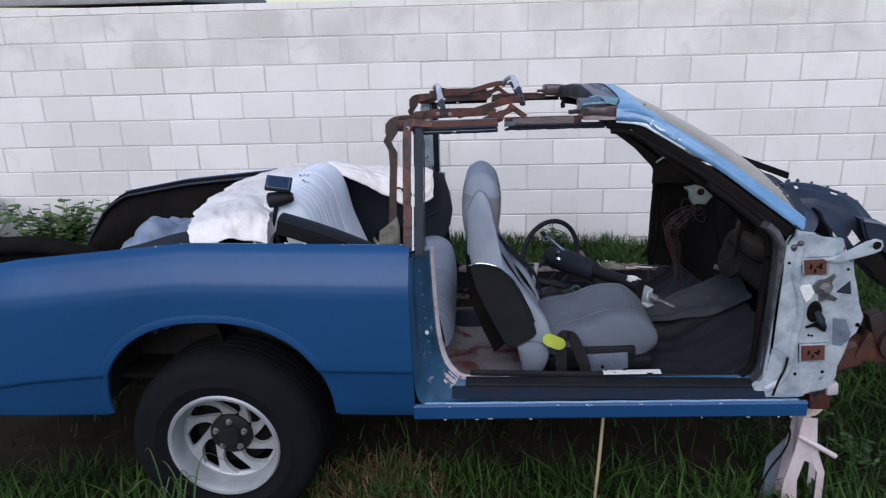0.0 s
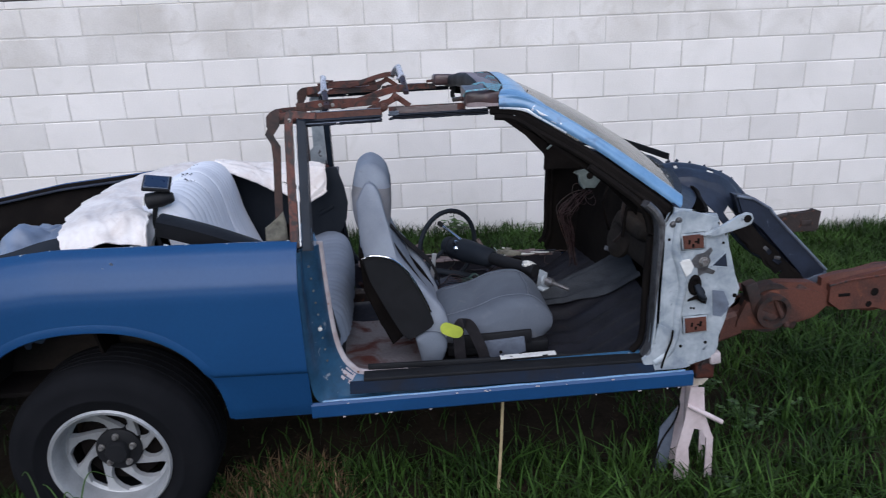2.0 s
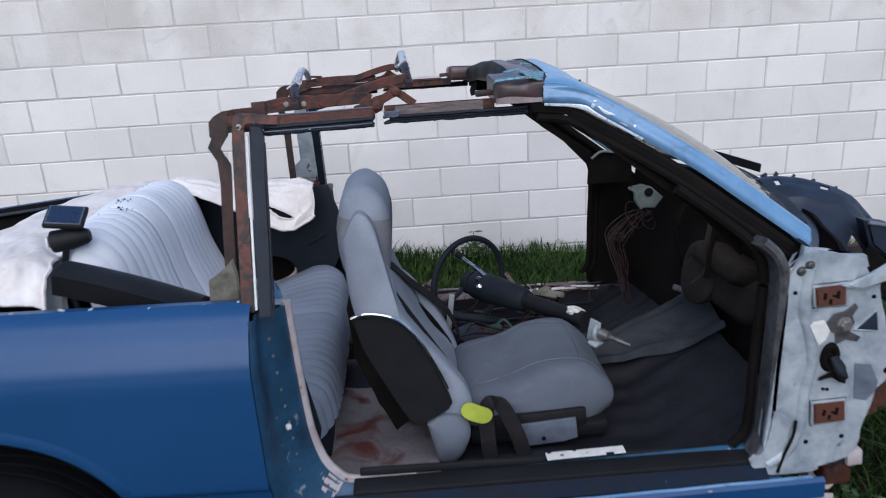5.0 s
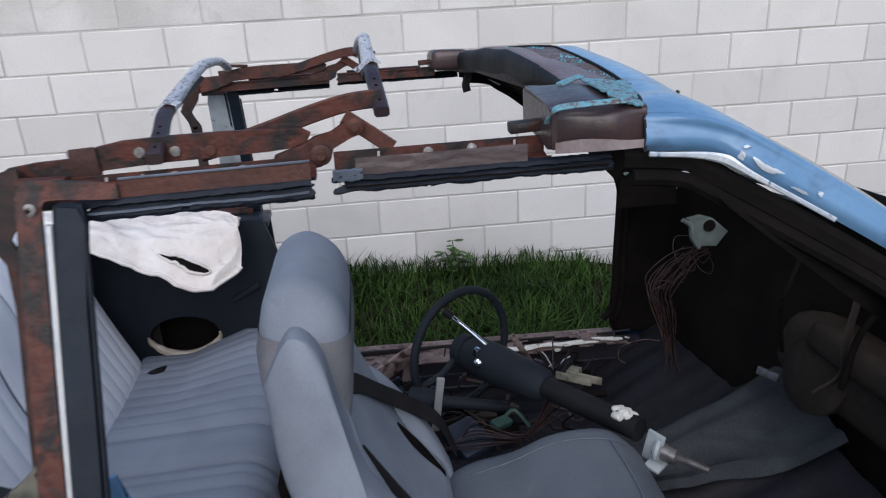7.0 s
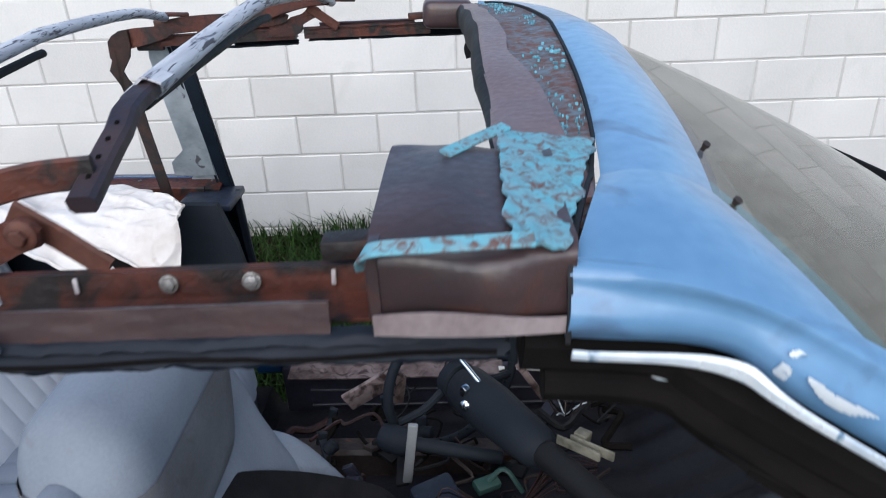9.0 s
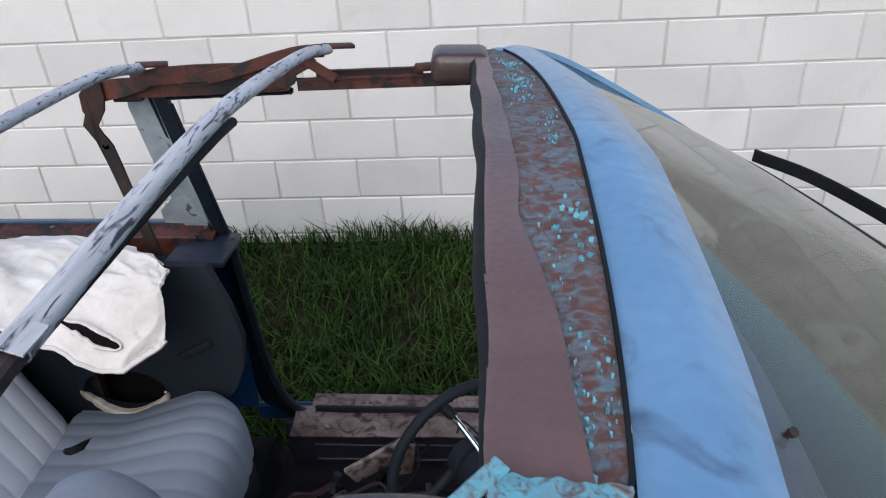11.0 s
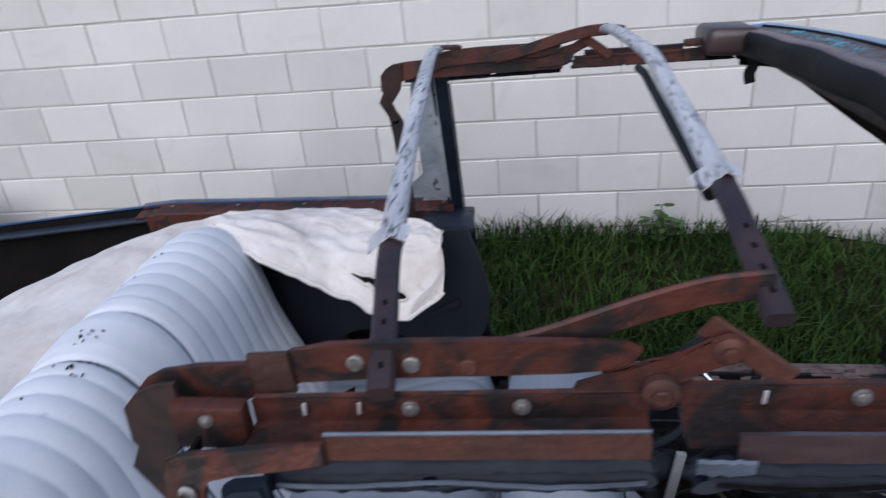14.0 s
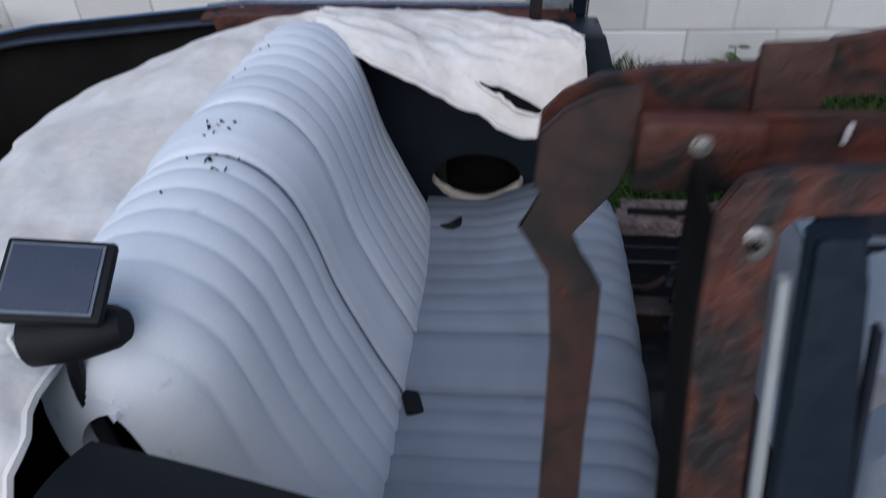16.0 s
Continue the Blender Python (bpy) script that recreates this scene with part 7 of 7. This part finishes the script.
part("solar_cell", bm, "panel_blue", pn, "dark solar cells with a bright border")
bm = B()
lathe(bm, [(0.022, 0), (0.030, 0.004), (0.030, 0.05), (0.022, 0.09), (0.016, 0.10)], Matrix.Translation((-1.185, 1.040, 1.100)) @ V((1, 0.15, 0.1)).to_track_quat("Z", "Y").to_matrix().to_4x4(), 20)
lathe(bm, [(0.010, 0), (0.010, 0.07)], Matrix.Translation((-1.140, 1.055, 1.090)), 10)
part("body", bm, "black", lamp, "black lamp body")
bm = B()
box(bm, (-1.188, 1.025, 1.105), (0.006, 0.012, 0.03), (0, 0, 10), 0.002)
part("tag", bm, "white", lamp, "white label")
bm = B()
tube(bm, [(-1.150, 1.055, 1.100), (-1.168, 1.052, 1.03), (-1.166, 1.045, 0.96), (-1.150, 1.03, 0.90)], 0.009, 8)
part("stem", bm, "black", lamp, "black stem")

bag = thing("plastic_bag", (-1.68, 1.15, 0.53), "crumpled blue-grey plastic bag in the trunk", "bag")
bm = B()
bmesh.ops.create_icosphere(bm, subdivisions=5, radius=1.0)
for v in bm.verts:
    d = v.co.copy()
    k = 1 + 0.18 * noise.noise(d * 2.2) + 0.09 * noise.noise(d * 6) + 0.03 * abs(noise.noise(d * 14))
    v.co = V((-1.66 + 0.24 * d.x * k, 1.15 + 0.28 * d.y * k, max(0.52, 0.74 + 0.25 * d.z * k)))
part("bag_film", bm, "bag", bag, smooth=60)
bm = B()
sweep(bm, spline([(-1.70, 0.84, 0.945), (-1.60, 0.86, 0.965), (-1.52, 0.88, 0.985), (-1.45, 0.90, 0.995)], 6), rect(0.07, 0.012, 0.004), up=(0.4, -0.5, 1))
part("trunk_strip", bm, "trim", car, "dark trim strip across the trunk corner")
hose = thing("hose", (-2.1, 1.0, 0.51), "thick black corrugated hose in the trunk", "hose")
bm = B()
tube(bm, [(-2.45, 0.95, 0.93), (-2.25, 0.90, 0.965), (-2.05, 0.90, 0.970), (-1.92, 0.92, 0.930), (-1.80, 1.0, 0.84), (-1.75, 1.15, 0.65), (-1.78, 1.25, 0.545)], 0.035, 12)
tube(bm, [(-2.5, 1.05, 0.545), (-2.45, 1.02, 0.80), (-2.28, 0.96, 0.895), (-2.1, 0.97, 0.89), (-1.95, 1.08, 0.78), (-1.9, 1.15, 0.56)], 0.035, 12)
pieces("tube", bm, "black_and_shade", hose)

jack = thing("jack_stand", (0.87, 0.80, -0.1), "pale pink steel jack stand under the sill", "jack stand")
for name_y, shift in ((0.740, 0.0), (0.850, 0.02)):
    bm = B()
    plate(bm, [(0.838 + shift, 0.320), (0.893 + shift, 0.316), (0.903 + shift, 0.195), (0.948 + shift, 0.085), (0.955 + shift, -0.10), (0.925 + shift, -0.10), (0.921 + shift, 0.085), (0.897 + shift, 0.128), (0.864 + shift, 0.137), (0.847 + shift, 0.046), (0.858 + shift, -0.02), (0.855 + shift, -0.10), (0.797 + shift, -0.10), (0.801 + shift, 0.048), (0.826 + shift, 0.183)], name_y, name_y + 0.007, bev=0.002)
    part("leg", bm, "pink", jack, "pale pink folded steel legs")
# grey in place of pink paints this leg's shaded side
bm = B()
plate(bm, [(0.742, -0.10), (0.752, 0.11), (0.818, 0.20), (0.805, 0.05), (0.79, -0.10)], 0.80, 0.807, bev=0.002)
part("leg", bm, "brace_grey", jack, "steel leg with its shade put into a grey colour")
bm = B()
lathe(bm, [(0.022, -0.06), (0.024, 0.0), (0.024, 0.12), (0.020, 0.13)], Matrix.Translation((0.868, 0.797, 0.19)), 16)
part("column", bm, "pink", jack)
bm = B()
plate(bm, [(0.833, 0.366), (0.845, 0.345), (0.868, 0.338), (0.900, 0.348), (0.921, 0.372), (0.917, 0.335), (0.896, 0.312), (0.850, 0.310), (0.835, 0.332)], 0.765, 0.83, bev=0.004)
part("saddle", bm, "cream", jack, "chipped cream saddle")
bm = B()
tube(bm, [(0.826, 0.735, 0.248), (0.88, 0.725, 0.220), (0.964, 0.715, 0.172)], 0.010, 10)
part("lever", bm, "pink", jack, "pale lever handle")
stick = thing("stick", (0.10, 0.75, -0.1), "thin pale straw stick leaning against the sill", "stick")
part("stem", tube(B(), [(0.075, 0.70, -0.08), (0.092, 0.72, 0.12), (0.108, 0.75, 0.36)], 0.006, 7), "wood", stick)

cable = thing("cable", (0.72, 0.69, -0.05), "thin black cable hanging from the door pillar", "cable")
part("strand", tube(B(), [(0.662, 0.690, 0.494), (0.661, 0.688, 0.439), (0.731, 0.688, 0.352), (0.774, 0.690, 0.293), (0.764, 0.695, 0.207), (0.721, 0.70, 0.12), (0.70, 0.72, 0.0), (0.69, 0.73, -0.10)], 0.004, 7), "black_and_shade", cable)
# chips and scratches in the paint
rc = random.Random(11)
bm = B()
for k in range(18):
    x = rc.uniform(-0.58, 0.76)
    box(bm, (x, CY - 0.8795, 0.362 + 0.0157 * (x + 0.6) + rc.choice((0.002, 0.004, 0.055, 0.058))), (rc.uniform(0.003, 0.016), 0.002, rc.uniform(0.002, 0.005)), (0, rc.uniform(-8, 8), 0))
pieces("paint_chip", bm, "primer", car, "bare chip in the paint", 0)
bm = B()
for x, z, w, h, a in ((-1.185, 0.990, 0.006, 0.030, -35), (-1.203, 0.982, 0.034, 0.006, 10), (-1.188, 0.981, 0.010, 0.006, 0), (-0.692, 1.000, 0.010, 0.004, 5), (-0.688, 1.006, 0.008, 0.003, 20), (-0.90, 0.72, 0.05, 0.0012, -3), (-1.02, 0.86, 0.03, 0.0012, -12)):
    box(bm, (x, CY - out_v(x, z) - 0.0025, z), (w, 0.004, h), (14, a, 0))
pieces("scratch", bm, "brace_grey", car, "pale scratch in the blue paint", 0)
bm = B()
for k in range(9):
    x = -1.50 + 0.11 * k + rc.uniform(-0.03, 0.03)
    box(bm, (x, CY - 0.815 + rc.uniform(-0.008, 0.012), top_z(x) + 0.003), (rc.uniform(0.006, 0.022), rc.uniform(0.004, 0.008), 0.005), (rc.uniform(-15, 15), rc.uniform(-15, 15), rc.uniform(0, 180)), 0.001)
pieces("clip", bm, "bare", car, "small bright clips along the belt edge")

# ---- plants ----
def blades(name, spots, mat, label, category, lean=0.5, width=0.004):
    """Many bent blades as one mesh: each spot is x, y, height."""
    vs, fs_ = [], []
    for x, y, h in spots:
        a, l2 = random.uniform(0, math.tau), random.uniform(0.1, lean) * h
        z = ground_z(x, y)
        w = width * random.uniform(0.6, 1.4)
        dx, dy = math.cos(a), math.sin(a)
        b = len(vs)
        sx, sy = -dy * w, dx * w
        vs += [(x - sx, y - sy, z - 0.01), (x + sx, y + sy, z - 0.01),
               (x + dx * l2 * 0.35 - sx * 0.8, y + dy * l2 * 0.35 - sy * 0.8, z + h * 0.55), (x + dx * l2 * 0.35 + sx * 0.8, y + dy * l2 * 0.35 + sy * 0.8, z + h * 0.55),
               (x + dx * l2, y + dy * l2, z + h * random.uniform(0.8, 1.0))]
        fs_ += [(b, b + 1, b + 3, b + 2), (b + 2, b + 3, b + 4)]
    me = bpy.data.meshes.new(name)
    me.from_pydata(vs, [], fs_)
    me.materials.append(M[mat])
    return tagged(new(name, me), label, category, kind="stuff")


def thick(x, y):
    return 0.5 + 0.5 * noise.noise(V((x * 1.3, y * 1.3, 5))) + 0.3 * noise.noise(V((x * 5, y * 5, 2)))


spots = []
for x0, x1, y0, y1, count in ((-4.5, 5.5, 2.35, 3.99, 70000), (-2.6, 3.6, 0.0, 2.5, 46000), (-7, 7, -4, 0.2, 60000), (3.5, 8, 0, 4, 9000)):
    for k in range(count):
        x, y = random.uniform(x0, x1), random.uniform(y0, y1)
        under = -2.6 < x < 0.75 and 0.95 < y < 2.2
        d = thick(x, y)
        bare = 1.9 * d - 0.25 if y < 2.3 and x > -0.6 else d + 0.35
        if under and random.random() < 0.93 or random.random() > bare:
            continue
        h = (0.05 + 0.09 * max(0, d)) * random.uniform(0.6, 1.4)
        if y > 3.9:
            h *= 1.3
        spots.append((x, y, h))
blades("grass", spots, "grass", "uncut dark green grass", "grass", 1.5, 0.0036)
spots = []
for k in range(1000):
    a, r = random.uniform(0, math.tau), 0.25 * math.sqrt(random.random())
    spots.append((-0.78 + r * math.cos(a) * 1.1, 0.80 + r * math.sin(a), random.uniform(0.03, 0.10)))
blades("dry_grass", spots, "straw", "clump of dry straw-coloured grass beside the tyre", "grass", 1.6, 0.003)
spots = []
for x0, x1, y0, y1, count in ((-2.5, 0.8, 0.0, 0.62, 60), (0.9, 3.2, 0.0, 1.6, 90), (-0.4, 0.9, 0.25, 0.85, 26), (-2.8, -1.7, 0.2, 0.7, 16)):
    for k in range(count):
        cx, cy = random.uniform(x0, x1), random.uniform(y0, y1)
        for i in range(random.randint(8, 22)):
            spots.append((random.gauss(cx, 0.035), random.gauss(cy, 0.03), random.uniform(0.09, 0.19)))
blades("tall_grass", spots, "grass", "loose tufts of taller green grass", "grass", 1.7, 0.0058)
bm = B()
for k in range(11):
    a, r = random.uniform(0, math.tau), random.uniform(0.05, 0.16)
    x, y, h = random.gauss(-1.50, 0.035), random.gauss(0.56, 0.02), random.uniform(0.20, 0.38)
    dx, dy = math.cos(a), 0.5 * math.sin(a)
    line = spline([(x, y, -0.11), (x + 0.15 * r * dx, y + 0.15 * r * dy, h * 0.55 - 0.1), (x + 0.6 * r * dx, y + 0.6 * r * dy, h - 0.1), (x + 1.25 * r * dx, y + 1.25 * r * dy, h * 0.86 - 0.1)], 5)
    sweep(bm, line, rect(0.010, 0.0012), up=(0, 1, 0.1), scale=[1 - 0.8 * i / (len(line) - 1) for i in range(len(line))])
tagged(finish("grass_tuft", bm, "weed"), "long arching grass blades in front of the wheel", "grass", kind="stuff")


def leafy(name, x, y, h, spread, count, size, label):
    """A broad-leaved weed: thin stems with many folded leaves."""
    th = thing(name, (x, y, ground_z(x, y)), label, "plant")
    bm, lf = B(), B()
    z0 = ground_z(x, y)
    for k in range(max(3, count // 12)):
        a, r = random.uniform(0, math.tau), random.uniform(0.2, 1.0) * spread
        top = V((x + r * math.cos(a), y + 0.5 * r * math.sin(a), z0 + h * random.uniform(0.6, 1.0)))
        tube(bm, [V((x + 0.3 * r * math.cos(a), y + 0.15 * r * math.sin(a), z0 - 0.01)), V((x + 0.6 * r * math.cos(a), y + 0.3 * r * math.sin(a), z0 + h * 0.4)), top], 0.003, 5, 3)
        for j in range(12):
            f = random.uniform(0.25, 1.0)
            p = V((x + (0.3 + 0.7 * f) * r * math.cos(a), y + (0.15 + 0.35 * f) * r * math.sin(a), z0 + (top.z - z0) * f))
            b = random.uniform(0, math.tau)
            s2 = size * random.uniform(0.5, 1.2)
            d, w = V((math.cos(b), math.sin(b), random.uniform(-0.3, 0.5))).normalized(), V((-math.sin(b), math.cos(b), random.uniform(-0.2, 0.2)))
            q = [p, p + d * s2 * 0.4 + w * s2 * 0.34, p + d * s2 * 0.8 + w * s2 * 0.24, p + d * s2, p + d * s2 * 0.8 - w * s2 * 0.24, p + d * s2 * 0.4 - w * s2 * 0.34]
            mid_p = p + d * s2 * 0.5 - V((0, 0, s2 * 0.1))
            c = lf.verts.new(mid_p)
            vv = [lf.verts.new(t) for t in q]
            for i in range(6):
                lf.faces.new((c, vv[i], vv[(i + 1) % 6]))
    part("stalk", bm, "weed", th)["kind"] = "stuff"
    part("leaves", lf, "weed", th, "broad green leaves", 0)


leafy("weed", 0.23, 3.88, 0.24, 0.13, 48, 0.065, "broad-leaved green weed at the foot of the wall")
leafy("weed_thicket", -3.75, 3.65, 0.50, 0.48, 640, 0.085, "thick broad-leaved green weeds against the wall")
leafy("weed_thicket", -4.5, 3.7, 0.56, 0.45, 420, 0.085, "thick broad-leaved green weeds against the wall")
leafy("weed", 1.30, 1.10, 0.09, 0.30, 120, 0.032, "low leafy weeds beside the jack stand")
rw = random.Random(21)
for k in range(9):
    leafy("weed", rw.uniform(1.0, 2.6), rw.uniform(0.1, 1.5), rw.uniform(0.05, 0.10), rw.uniform(0.10, 0.24), 60, rw.uniform(0.026, 0.042), "low leafy weed in the grass beside the stripped car")

# ---- the wall's blocks, each one a piece ----
def block_mesh(w, h, seed):
    bm = B()
    rnd = random.Random(seed)
    box(bm, (0, 0, 0), (w, 0.02, h), bev=0.004, seg=1)
    for v in bm.verts:
        v.co += V((rnd.uniform(-1, 1), 0.4 * rnd.uniform(-1, 1), rnd.uniform(-1, 1))) * 0.0022
    bmesh.ops.recalc_face_normals(bm, faces=bm.faces)
    me = bpy.data.meshes.new("block")
    bm.to_mesh(me)
    bm.free()
    return me


meshes = {}
for mat in ("block", "stain"):
    meshes[mat] = [block_mesh(BX - 0.009, BZ - 0.009, 40 + k) for k in range(4)]
    for me in meshes[mat]:
        me.materials.append(M[mat])
cap_mesh = block_mesh(BX - 0.008, 0.052, 77)
cap_mesh.materials.append(M["stain"])
rest_v, rest_f = [], []
for row in range(-1, 9):
    odd = row % 2 == 0
    for i in range(-29, 30):
        x = (i + (0.5 if odd else 0.0)) * BX
        if -10 <= i <= 16:
            ob = new("block", random.choice(meshes["stain" if row > 6 else "block"]))
            ob.location = (x, 4.010 + random.uniform(-0.0015, 0.0015), (row + 0.5) * BZ)
            ob.rotation_euler = (0, radians(random.uniform(-0.12, 0.12)), radians(random.uniform(-0.15, 0.15)))
            ob.parent = wall
            ob.matrix_parent_inverse = Matrix.Translation(-wall.location)
        else:
            me, b = meshes["block"][0], len(rest_v)
            rest_v += [tuple(v.co + V((x, 4.010, (row + 0.5) * BZ))) for v in me.vertices]
            rest_f += [tuple(b + k for k in p.vertices) for p in me.polygons]
for i in range(-29, 30):
    me, b = cap_mesh, len(rest_v)
    x = i * BX + 0.1
    rest_v += [tuple(v.co * 1.0 + V((x, 4.008, 9 * BZ + 0.026))) for v in me.vertices]
    rest_f += [tuple(b + k for k in p.vertices) for p in me.polygons]
me = bpy.data.meshes.new("far_blocks")
me.from_pydata(rest_v, [], rest_f)
me.materials.append(M["block"])
ob = new("far_blocks", me)
ob.parent = wall
ob.matrix_parent_inverse = Matrix.Translation(-wall.location)
ob["kind"] = "stuff"
